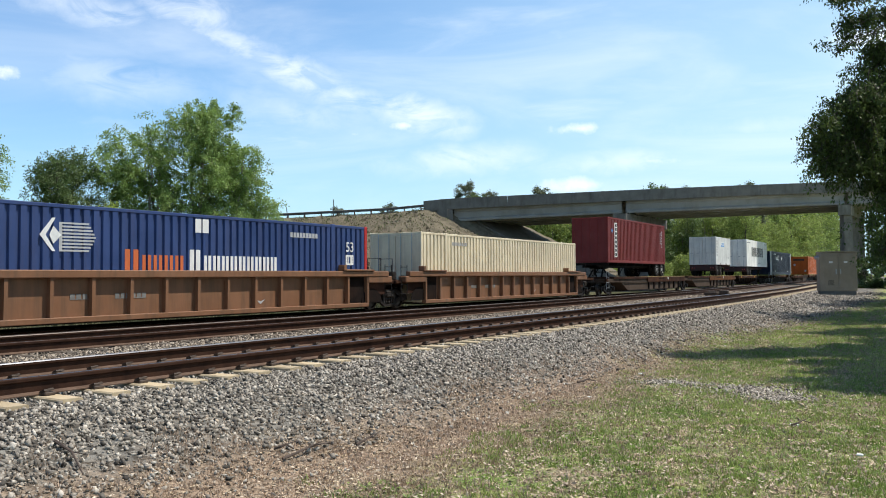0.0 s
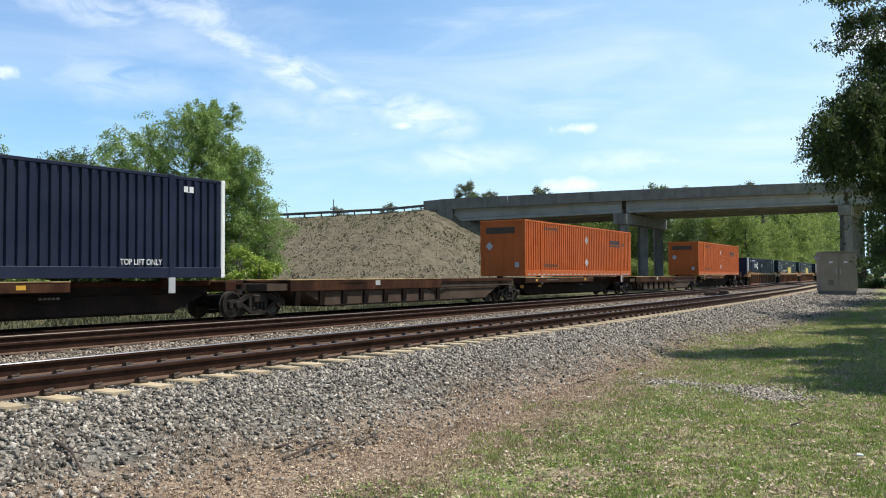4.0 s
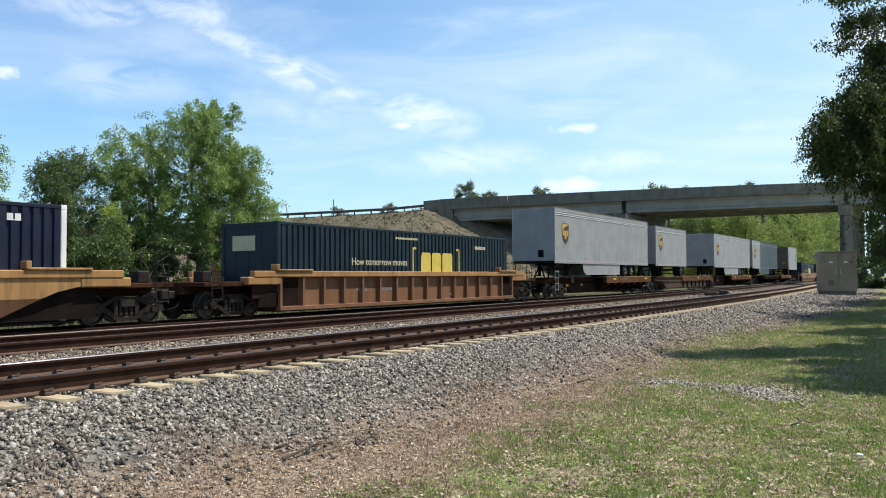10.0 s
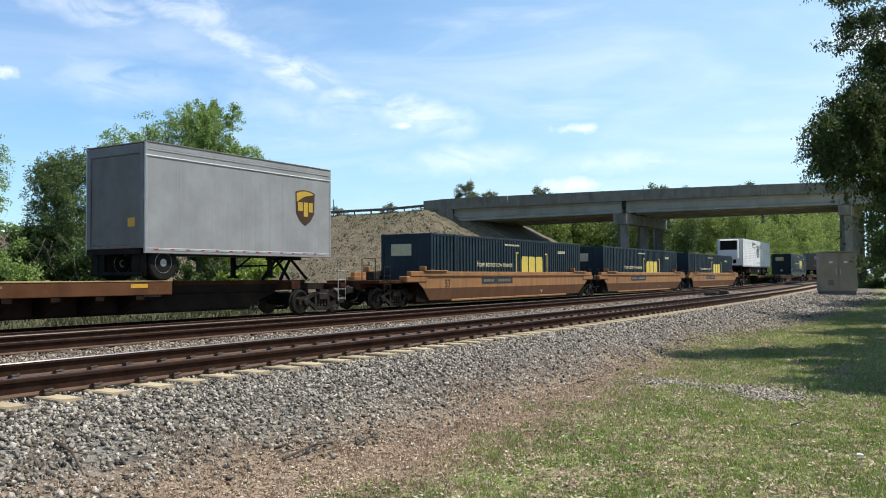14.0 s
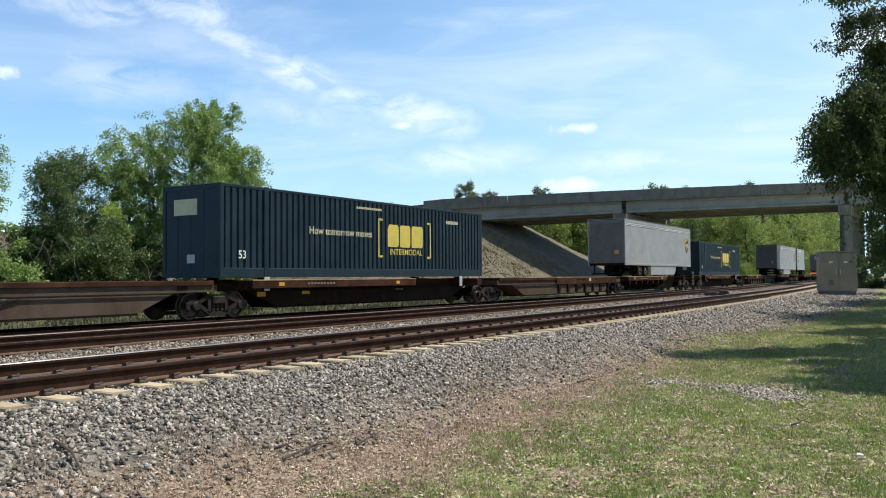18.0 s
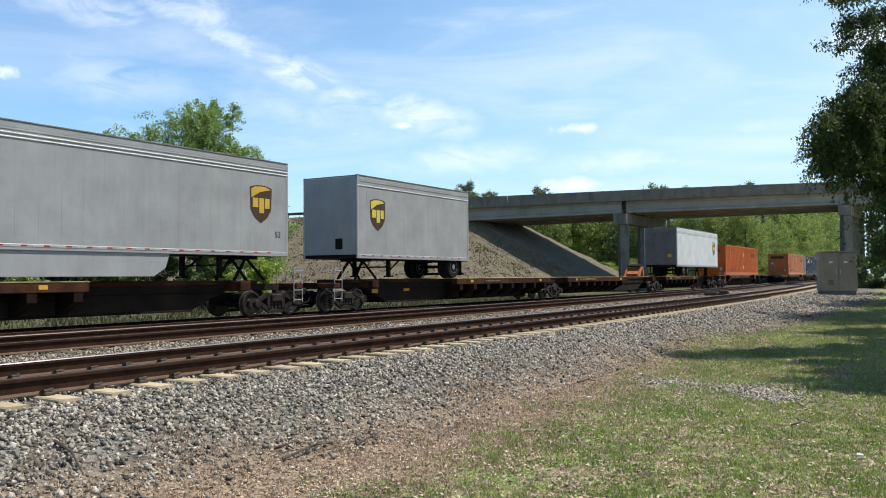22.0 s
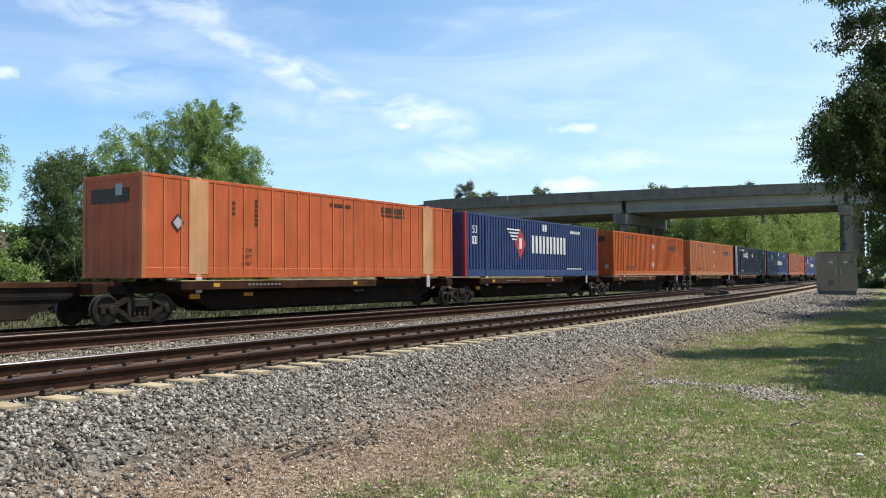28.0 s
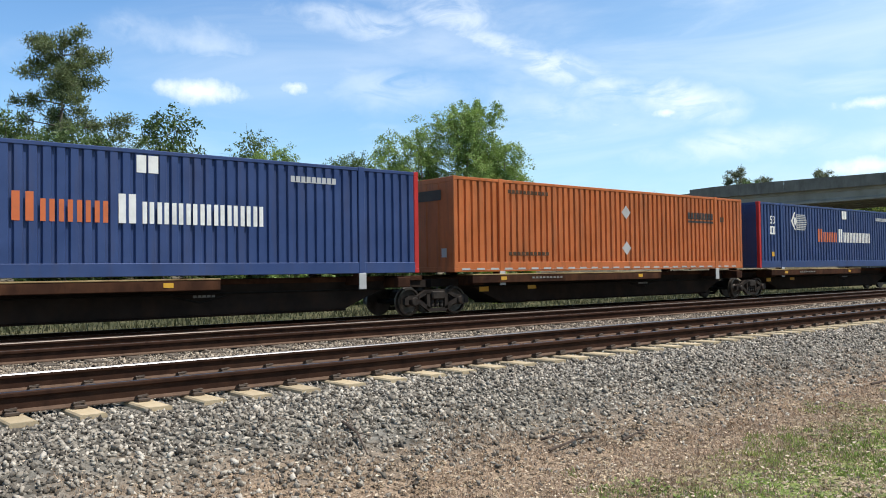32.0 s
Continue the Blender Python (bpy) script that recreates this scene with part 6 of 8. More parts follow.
def ladder(t, x, y, z0, z1, m="mark_grey"):
    g = Geo()
    for yy in (y - 0.21, y + 0.21):
        g.tube([(x, yy, z0), (x, yy, z1)], [0.016, 0.016], 5)
    for k in range(4):
        z = z0 + 0.08 + k * (z1 - z0 - 0.16) / 3
        g.tube([(x, y - 0.21, z), (x, y + 0.21, z)], [0.014, 0.014], 5)
    part("ladder", g, M[m], t)


def coupler(t, y0, y1):
    g = Geo()
    g.box(-0.11, 0.11, min(y0, y1), max(y0, y1), 0.66, 0.90, 0.03)
    e = y1
    g.box(-0.2, 0.2, e - 0.16, e + 0.16, 0.62, 0.96, 0.05)
    part("coupler", g, M["truck"], t)
    g = Geo()
    d = 1 if y1 > y0 else -1
    g.tube([(0.35, y0, 0.7), (0.38, y0 + d * 0.25, 0.42), (0.3, y1, 0.34)], [0.03, 0.03, 0.03], 6)
    part("air_hose", g, M["black"], t)


def new_spine(a, b, first, last, empty, boxes, last_half):
    """One platform of an articulated spine car, from truck centre to truck centre."""
    L = b - a
    t = thing("spine_car", "empty rusty brown spine car platform with yellow edges" if empty else "rusty dark brown spine car platform under its load", "railroad car", "spine car platforms")
    y0, y1 = (-1.15 if first else 0.12), (L + 1.15 if last else L - 0.12)
    rusty = 300 < a < 395 or a == 68.2
    dusty = (empty and a < 600) or a in (325.5, 68.2)
    sw = 1.30 if dusty else 0.60
    g = Geo()
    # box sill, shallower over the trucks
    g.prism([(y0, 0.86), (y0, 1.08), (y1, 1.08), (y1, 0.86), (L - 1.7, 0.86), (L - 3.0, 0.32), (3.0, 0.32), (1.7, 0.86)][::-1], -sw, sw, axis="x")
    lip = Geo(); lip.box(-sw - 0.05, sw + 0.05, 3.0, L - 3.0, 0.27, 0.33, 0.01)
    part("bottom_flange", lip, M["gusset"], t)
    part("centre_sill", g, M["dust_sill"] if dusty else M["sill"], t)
    # wide deck over the half that carries wheels, a narrow flange over the rest
    p0, p1 = (0.40 * L, L - 1.1) if last_half else (1.1, 0.60 * L)
    q0, q1 = (0.3, p0) if last_half else (p1, L - 0.3)
    g = Geo(); g.box(-sw - 0.06, sw + 0.06, q0, q1, 1.06, DECK - 0.02, 0.012)
    part("top_flange", g, M["deck"], t)
    for d in (-1, 1):
        # lower apron plate seen from the side
        g = Geo(); g.box(min(d * 1.16, d * 1.40), max(d * 1.16, d * 1.40), p0, p1, 0.82 if dusty or rusty else 0.94, DECK - 0.035, 0.015)
        part("side_beam", g, M["rust_beam"] if rusty else M["deck"], t)
        g = Geo(); g.box(min(d * 0.70, d * 1.41), max(d * 0.58, d * 1.41), p0, p1, DECK - 0.035, DECK, 0.008)
        part("deck_plate", g, M["deck_edge"], t)
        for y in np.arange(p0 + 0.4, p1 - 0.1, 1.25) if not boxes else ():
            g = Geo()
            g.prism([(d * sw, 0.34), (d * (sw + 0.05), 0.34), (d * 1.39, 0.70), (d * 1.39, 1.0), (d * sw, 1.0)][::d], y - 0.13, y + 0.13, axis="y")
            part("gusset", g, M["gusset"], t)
        if dusty:
            plates("card_plate", [R((p0 + p1) / 2, (p0 + p1) / 2 + 0.30, 0.98, 1.16)], d * 1.402 if d > 0 else -1.407, M["mark_silver"], t, "pale card plate")
        else:
            for y in (p0 + 1.2, p1 - 1.4):
                plates("reflector", [R(y, y + (0.55 if rusty else 0.24), 1.02, 1.13)], d * 1.402 if d > 0 else -1.407, M["mark_amber"], t)
        if d > 0:
            if a == 627.5:
                lettering("lettering", "ALL-PURPOSE SPINE CAR", p0 + 1.8, 1.045, 0.085, 1.404, M["mark_gold"], t, wide=2.5)
            else:
                plates("number_mark", bars(p0 + 2.6, p0 + 4.1, 1.05, 1.11, 9, 0.4), 1.404, M["gusset"] if dusty else M["alu_dim"], t)
            plates("number_mark", bars(0.58 * L, 0.58 * L + 0.6, 0.75, 0.81, 5), sw + 0.004, M["alu_dim"], t)
            if not dusty:
                plates("reflector", [R(2.1, 2.5, 0.66, 0.86), R(4.3, 4.7, 0.70, 0.82)], sw + 0.004, M["mark_amber"], t, "faded yellow patch")
    for y in ((1.45, L - 1.45) if not empty else (1.45, L * 0.5, L - 1.45)):
        g = Geo(); g.box(-1.30, 1.30, y - 0.22, y + 0.22, 0.88, DECK - 0.045, 0.02)
        part("bolster_beam", g, M["deck"], t)
    for y in boxes:
        for d in (-1, 1):
            g = Geo(); g.box(min(d * 1.02, d * 1.30), max(d * 1.02, d * 1.30), y - 0.14, y + 0.14, DECK, 1.285, 0.01)
            part("pedestal", g, M["deck"], t)
            g = Geo(); g.box(min(d * 0.36, d * 1.29), max(d * 0.36, d * 1.29), y - 0.10, y + 0.10, 0.98, DECK - 0.002, 0.01)
            part("outrigger", g, M["deck"], t)
            g = Geo(); g.box(min(d * 1.302, d * 1.33), max(d * 1.302, d * 1.33), y - 0.12, y + 0.12, 0.86, 1.30, 0.01)
            part("box_guide", g, M["mark_silver"], t, "pale steel box guide")
    g = Geo()
    g.tube([(sw + 0.05, 1.8, 0.84), (sw + 0.05, L - 1.8, 0.84)], [0.025, 0.025], 5)
    g.tube([(sw + 0.04, L * 0.55, 0.78), (sw + 0.04, L * 0.55 + 0.7, 0.62), (sw + 0.04, L * 0.55 + 1.4, 0.78)], [0.022] * 3, 5)
    part("brake_pipe", g, M["black"], t)
    for on, y, d in ((first, y0, -1), (last, y1, 1)):
        if on:
            g = Geo(); g.box(-1.38, 1.38, min(y, y - d * 0.35), max(y, y - d * 0.35), 0.90, 1.08, 0.02)
            part("end_sill", g, M["deck"], t)
            coupler(t, y, y + d * 0.55)
            ladder(t, 1.36, y - d * 0.25, 0.45, 1.60)
            ladder(t, -1.36, y - d * 0.25, 0.45, 1.60)
    LOAD.append((t, a))


def new_well(a, b, style, first, last):
    """One well of a double stack car; the box sits between its sides."""
    L = b - a
    lab = {"brown": "rusty brown ribbed well car", "yellow": "weathered yellow and brown ribbed well car", "smooth": "faded yellow smooth sided well car", "orange": "weathered orange brown smooth sided well car"}[style]
    t = thing("well_car", lab, "railroad car", "well cars")
    side, top = {"brown": ("well_brown", "well_brown"), "yellow": ("well_brown", "well_yellow"), "smooth": ("well_yellow", "well_yellow"), "orange": ("brass_orange", "brass_orange")}[style]
    w0, w1 = 1.95, L - 1.95
    for d in (-1, 1):
        def bx(x0, x1):
            return (min(d * x0, d * x1), max(d * x0, d * x1))
        g = Geo()
        if style in ("smooth", "orange"):
            # upright upper plate, then a lower one, darker brown, that leans in under the car
            x0, x1 = bx(1.45, 1.48)
            # the orange cars' plates run nearly full length
            p, q, r = (-0.45, -0.2, 0.45) if style == "orange" else (0.7, 1.1, 2.2)
            g.prism([(w0 - 0.9, 1.30), (w0 + p, 0.95), (w0 + q, 0.80), (w1 - q, 0.80), (w1 - p, 0.95), (w1 + 0.9, 1.30)], x0, x1, axis="x")
            lo = Geo()
            lo.add([(d * 1.478, w0 + q, 0.80), (d * 1.478, w1 - q, 0.80), (d * 1.345, w1 - r, 0.30), (d * 1.345, w0 + r, 0.30),
                    (d * 1.44, w0 + q, 0.80), (d * 1.44, w1 - q, 0.80), (d * 1.315, w1 - r, 0.30), (d * 1.315, w0 + r, 0.30)],
                   [(0, 1, 2, 3), (7, 6, 5, 4), (0, 4, 5, 1), (1, 5, 6, 2), (2, 6, 7, 3), (3, 7, 4, 0)])
            part("lower_plate", lo, M["well_brown"], t, "darker brown lower plate")
        else:
            x0, x1 = bx(1.315, 1.34)
            g.box(x0, x1, w0, w1, 0.30, 1.34)
        part("side_plate", g, M[side], t)
        g = Geo()
        x0, x1 = bx(1.31, 1.53)
        g.box(x0, x1, w0 - 1.2, w1 + 1.2, 1.30, 1.50, 0.02)
        part("top_chord", g, M[top], t)
        g = Geo()
        x0, x1 = bx(1.22, 1.50)
        if style not in ("smooth", "orange"):
            g.box(x0, x1, w0, w1, 0.20, 0.34, 0.015)
            part("bottom_chord", g, M[side], t)
            n = round((w1 - w0) / 1.12)
            for i in range(n + 1):
                y = w0 + 0.05 + (w1 - w0 - 0.1) * i / n
                g = Geo()
                x0, x1 = bx(1.34, 1.49)
                g.prism([(y - 0.055, 0.34), (y + 0.055, 0.34), (y + 0.045, 1.30), (y - 0.045, 1.30)], x0, x1, axis="x")
                part("rib", g, M[side], t)
        else:
            x0, x1 = bx(1.26, 1.37)
            g.box(x0, x1, w0 + 2.2, w1 - 2.2, 0.22, 0.31, 0.02)
            part("bottom_chord", g, M[side], t)
        if style in ("smooth", "orange"):
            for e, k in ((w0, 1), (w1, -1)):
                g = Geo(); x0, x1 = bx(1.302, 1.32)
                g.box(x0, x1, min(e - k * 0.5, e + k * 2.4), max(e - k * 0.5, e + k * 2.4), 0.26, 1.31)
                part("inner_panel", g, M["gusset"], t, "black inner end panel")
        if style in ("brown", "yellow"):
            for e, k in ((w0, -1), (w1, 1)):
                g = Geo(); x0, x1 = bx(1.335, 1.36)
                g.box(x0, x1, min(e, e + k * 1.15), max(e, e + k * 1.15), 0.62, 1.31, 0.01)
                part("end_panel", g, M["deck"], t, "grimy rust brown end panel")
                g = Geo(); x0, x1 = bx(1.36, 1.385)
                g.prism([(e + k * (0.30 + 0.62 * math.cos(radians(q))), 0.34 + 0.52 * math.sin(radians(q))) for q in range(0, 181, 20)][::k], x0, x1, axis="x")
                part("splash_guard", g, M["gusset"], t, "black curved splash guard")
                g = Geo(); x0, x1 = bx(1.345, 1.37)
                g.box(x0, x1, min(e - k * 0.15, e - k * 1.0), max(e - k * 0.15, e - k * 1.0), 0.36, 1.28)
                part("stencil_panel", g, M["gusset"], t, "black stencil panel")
        for y in (w0 - 0.7, w1 + 0.7):
            g = Geo()
            x0, x1 = bx(1.12, 1.51)
            g.box(x0, x1, y - 0.75, y + 0.75, 1.06, 1.31, 0.03)
            part("corner_block", g, M[top], t)
        for y in (2.6, L - 2.6):
            g = Geo()
            x0, x1 = bx(1.30, 1.58)
            g.box(x0, x1, y - 0.9, y + 0.9, 1.50, 1.56, 0.015)
            g.box(x0, x1, y - 0.9, y - 0.75, 1.50, 1.72, 0.015)
            part("box_guide", g, M[top], t)
    g = Geo(); g.box(-1.28, 1.28, w0 + 0.1, w1 - 0.1, 0.16, 0.22)
    part("well_floor", g, M["black"], t)
    for near in (0, 1):
        y, d = (0.12, 1) if near == 0 else (L - 0.12, -1)
        if (near == 0 and first) or (near == 1 and last):
            y -= d * 1.2
        e = w0 if near == 0 else w1
        g = Geo(); g.box(-1.30, 1.30, min(y, e), max(y, e), 1.02, 1.16, 0.02)
        part("end_platform", g, M["deck"], t)
        g = Geo(); g.box(-0.36, 0.36, min(y, e), max(y, e), 0.78, 1.03, 0.02)
        part("draft_sill", g, M["deck"], t)
        g = Geo(); g.box(-1.30, 1.30, min(e, e + d * 0.06), max(e, e + d * 0.06), 0.2, 1.1)
        part("bulkhead", g, M["deck"], t)
        if (near == 0 and first) or (near == 1 and last):
            coupler(t, y, y - d * 0.5)
        ladder(t, 1.36, y + d * 0.45, 0.55, 1.75, "truck")
        g = Geo()
        g.tube([(0.9, y + d * 0.3, 1.16), (0.9, y + d * 0.3, 2.0), (0.25, y + d * 0.3, 2.0), (0.25, y + d * 0.3, 1.16)], [0.02] * 4, 5)
        part("grab_iron", g, M["truck"], t)
        g = Geo(); g.box(0.35, 0.75, y + d * 0.6 - 0.2, y + d * 0.6 + 0.2, 1.16, 1.5, 0.03)
        part("brake_box", g, M["truck"], t)
    x = 1.344 if style not in ("smooth", "orange") else 1.484
    if style in ("smooth", "orange"):
        plates("number_panel", [R(0.32 * L, 0.32 * L + 3.1, 0.95, 1.24)], x, M["mark_black"], t, "black panel with a number in white")
        plates("number_mark", bars(0.33 * L, 0.33 * L + 1.0, 1.04, 1.16, 4) + bars(0.33 * L + 1.4, 0.33 * L + 2.7, 1.04, 1.16, 6), x + 0.007, M["alu_dim"], t)
        if style == "orange":
            lettering("lettering", "53", 3.4, 0.84, 0.34, x + 0.006, M["mark_black"], t)
    else:
        plates("number_mark", bars(0.30 * L, 0.30 * L + 0.7, 0.76, 0.90, 4) + bars(0.30 * L + 1.3, 0.30 * L + 2.3, 0.76, 0.90, 6), x, M["alu_dim"], t)
    plates("chalk_mark", [[(0.62 * L, 0.6), (0.62 * L + 0.2, 0.45), (0.62 * L + 0.4, 0.6), (0.62 * L + 0.2, 0.54)]], x, M["mark_silver"], t)
    LOAD.append((t, a))


def build_train():
    for js, style in (([6.6, 26.55, 46.3], "brown"), ([198.0, 217.7, 237.3, 257.2], "yellow"), ([260.5, 281.0], "smooth"), ([284.2, 304.6], "yellow"), ([399.2, 419.9, 439.8, 459.3], "orange")):
        for i in range(len(js) - 1):
            new_well(js[i], js[i + 1], style, i == 0, i == len(js) - 2)
        for i, j in enumerate(js):
            new_truck(j + (0.35 if i == 0 else -0.35 if i == len(js) - 1 else 0))
    loads = [(107.96, 16.15), (144.5, 16.15), (178.5, 16.15), (496.54, 16.15), (550.9, 16.15), (667.05, 16.15), (706.49, 16.15), (725.4, 16.15), (759.54, 16.15), (776.83, 16.15),
             (795.78, 16.15), (814.25, 16.15), (832.4, 16.15), (849.95, 16.15), (867.47, 16.15), (885.11, 16.15)]
    trailers = [49, 79, 93, 308, 326, 344, 361, 388, 463, 532, 590, 610, 651]
    for js in ([50.6, 68.2, 86.8, 104.6], [108.7, 125.8, 143.2, 160.4, 177.6, 194.3], [308.9, 325.5, 343.1, 360.8, 378.3, 395.1], [462.8, 479.4, 496.7, 513.9, 531.2, 547.7], [551.7, 569.4, 588.0, 605.6],
               [609.3, 627.5, 646.0, 663.5], [667.2, 685.4, 704.8, 724.0, 742.2, 759.7, 776.9, 794.3, 811.0], [814.7, 831.5, 849.4, 867.0, 884.8, 901.6]):
        for i in range(len(js) - 1):
            a, b = js[i], js[i + 1]
            on = [p for u, l in loads if a - 2 < u < b - 4 for p in (u + 1.98 - a, u + l - 1.98 - a)]
            full = on or any(a - 1 < q < b - 2 for q in trailers)
            new_spine(a, b, i == 0, i == len(js) - 2, not full, on, a in (50.6, 68.2, 308.9, 325.5, 343.1, 360.8, 462.8, 513.9, 609.3, 685.4))
        for j in js:
            new_truck(j)
    Z1, ZW = 1.29, 0.24
    new_box("stack", 8.6, ZW, flip=True)
    new_box("sand", 28.45, ZW)
    new_chassis_box("maroon", 50.2, 12.19, 2.90, 2.12, (10.3, 11.5), 3.0, False)
    new_chassis_box("reefer20", 78.82, 6.06, 2.59, 2.26, (0.75, 1.98), 4.3, True)
    new_chassis_box("reefer40", 93.1, 12.19, 2.90, 2.20, (0.75, 1.98), 8.9, True)
    new_box("navy_diamond", 107.96, Z1)
    new_box("bright_orange", 144.5, Z1)
    new_box("bright_orange", 178.5, Z1)
    new_box("navy_diamond", 199.8, ZW)
    new_box("teal_gold", 219.45, ZW, flip=True, scrawl=True)
    new_box("teal_gold", 239.1, ZW, flip=True)
    new_box("navy_diamond", 262.6, ZW)
    new_box("teal_gold", 286.2, ZW, flip=True)
    new_trailer("parcel", 307.94, 16.15, wheel_ys=(11.7, 12.95), logo=0.95, skirt=(4.05, 10.4))
    new_trailer("parcel", 325.84, 8.2, H=2.95, wheel_ys=(7.1,), logo=0.72)
    new_trailer("parcel", 343.3, 16.15, wheel_ys=(11.7, 12.95), logo=0.95, skirt=(4.05, 10.4))
    new_trailer("parcel", 360.73, 16.15, wheel_ys=(11.7, 12.95), logo=0.95, skirt=(4.05, 10.4))
    new_trailer("parcel", 387.42, 7.95, front_near=False, wheel_ys=(0.75,), logo=6.1)
    new_box("teal_gold", 401.8, ZW, flip=True)
    new_box("teal_gold", 421.6, ZW, flip=True)
    new_box("teal_gold", 440.95, ZW, flip=True)
    new_trailer("reefer", 462.08, 16.15, H=2.96, z0=2.14, wheel_ys=(12.05, 13.3))
    new_box("teal_gold", 496.54, Z1)
    new_trailer("parcel", 532.0, 16.15, front_near=False, wheel_ys=(3.4, 4.7), logo=14.5, skirt=(5.6, 12.0))
    new_box("teal_gold", 550.9, Z1)
    new_trailer("parcel", 589.9, 16.15, front_near=False, wheel_ys=(2.9, 4.15), logo=14.4, skirt=(5.2, 11.3))
    new_trailer("parcel", 609.57, 8.2, wheel_ys=(7.1,), logo=0.8, emblem="mark_yellow")
    new_trailer("parcel", 650.47, 13.5, front_near=False, wheel_ys=(2.35, 3.6), logo=11.5, emblem="mark_yellow", pale=True)
    new_box("bright_orange", 667.05, Z1)
    new_box("peach", 706.49, Z1)
    new_box("navy_diamond", 725.4, Z1)
    new_box("plate", 759.54, Z1)
    new_box("blue_name", 776.83, Z1)
    new_box("bright_orange", 795.78, Z1)
    new_box("peach", 814.25, Z1)
    new_box("navy_diamond", 832.4, Z1)
    new_box("stack", 849.95, Z1)
    new_box("amber", 867.47, Z1)
    new_box("stack", 885.11, Z1)
    t = thing("trailer_hitch", "raised orange trailer hitch with a dark top plate", "hitch", "trailer hitches")
    for x in (-0.5, 0.5):
        g = Geo(); g.prism([(0.0, DECK), (0.28, DECK), (0.86, 1.84), (0.66, 1.92)], x - 0.06, x + 0.06, axis="x")
        part("strut", g, M["hitch_orange"], t)
        g = Geo(); g.prism([(1.0, DECK), (1.22, DECK), (1.08, 1.92), (0.86, 1.92)][::-1], x - 0.05, x + 0.05, axis="x")
        part("brace", g, M["hitch_orange"], t)
    g = Geo(); g.prism([(0.55, 1.90), (1.15, 1.96), (1.32, 2.12), (1.15, 2.07), (0.55, 2.0)], -0.5, 0.5, axis="x")
    part("plate", g, M["black"], t)
    g = Geo(); g.prism([(0.2, DECK + 0.1), (0.84, 1.76), (0.76, 1.83), (0.12, DECK + 0.18)], -0.40, 0.40, axis="x")
    part("web", g, M["hitch_orange"], t)
    LOAD.append((t, 643.35))


build_train()


# ---------------------------------------------------------------- refuse lorry on the bridge
def build_lorry():
    t = thing("tank_truck", "dark grey refuse truck with a white cab on the road", "truck")
    tm = mat("refuse_body_grey", (0.085, 0.09, 0.10), (0.13, 0.135, 0.145), 0.5, 1.0, stain=(0.05, 0.045, 0.04), stain_amt=0.5)
    # refuse body, built as a drum inside a housing
    g = Geo(); g.disc(0, 0, 2.25, "x", [(0.0, 0.75), (0.12, 1.02), (0.3, 1.12), (7.1, 1.12), (7.3, 1.02), (7.4, 0.75)], 26)
    tank = part("tank", g, tm, t)
    for x in (0.5, 2.0, 3.6, 5.2, 6.9):
        g = Geo(); g.disc(x, 0, 2.25, "x", [(-0.05, 1.12), (-0.04, 1.16), (0.04, 1.16), (0.05, 1.12)], 26)
        part("band", g, tm, tank)
    g = Geo(); g.prism([(0.35, 2.0), (7.2, 2.0), (7.2, 3.05), (4.75, 3.12), (4.35, 3.50), (1.0, 3.50), (0.35, 3.0)][::-1], -1.08, 1.08, axis="y")
    part("refuse_housing", g, tm, t)
    g = Geo(); g.prism([(7.15, 1.1), (7.3, 1.1), (7.3, 3.6), (7.15, 3.4)][::-1], -1.1, 1.1, axis="y")
    part("splash_plate", g, M["black"], t)
    g = Geo(); g.prism([(0.3, 1.2), (1.2, 1.2), (0.75, 2.3), (0.3, 2.3)][::-1], -1.14, -1.10, axis="y")
    part("rear_panel", g, M["white_post"], t, "white rear corner panel")
    g = Geo(); g.box(7.6, 7.95, -0.9, -0.5, 1.0, 2.1, 0.05)
    part("pump", g, M["mark_amber"], t, "dull yellow hydraulic unit")
    g = Geo(); g.disc(3.0, 0, 3.45, "z", [(0, 0.3), (0.18, 0.28)], 14)
    part("hatch", g, M["galv"], t)
    g = Geo(); g.prism([(2.75, 1.95), (3.05, 1.95), (3.45, 2.85), (3.65, 2.85), (3.65, 1.95), (3.95, 1.95), (4.05, 3.1), (3.35, 3.1)][::-1], -1.135, -1.115, axis="y")
    part("side_emblem", g, M["mark_white"], t, "white angular emblem")
    g = Geo(); g.box(0.3, 10.6, -0.45, 0.45, 0.85, 1.1, 0.03)
    part("frame", g, M["black"], t)
    g = Geo(); g.box(8.95, 10.8, -1.15, 1.15, 0.8, 3.0, 0.10)
    cab = part("cab", g, M["trailer_white"], t, "white cab")
    g = Geo(); g.box(10.5, 11.0, -1.12, 1.12, 0.55, 1.0, 0.06)
    part("bumper", g, M["galv"], t)
    g = Geo(); g.box(9.75, 10.6, -1.17, -1.14, 1.95, 2.65, 0.01)
    part("side_window", g, M["black"], cab)
    g = Geo(); g.box(10.77, 10.83, -1.0, 1.0, 1.95, 2.75, 0.02)
    part("windscreen", g, M["black"], cab)
    for y in (-0.9, 0.9):
        g = Geo(); g.tube([(8.7, y, 0.9), (8.7, y, 3.35)], [0.14, 0.14], 8)
        part("exhaust", g, M["black"], t)
    for x in (1.0, 2.2, 6.4, 9.9):
        for y in (-1.0, 1.0):
            w = new("wheel", TYRE_ME)
            w.parent = t
            w.matrix_basis = pose(x, y, 0.5, 0, 0, 90 if y > 0 else -90)
            q = new("rim", RIM_ME); q.parent = w
    g = Geo(); g.box(0.0, 0.2, -1.0, 1.0, 0.9, 1.6, 0.02)
    part("rear_rack", g, M["galv"], t)
    return t


LORRY = build_lorry()


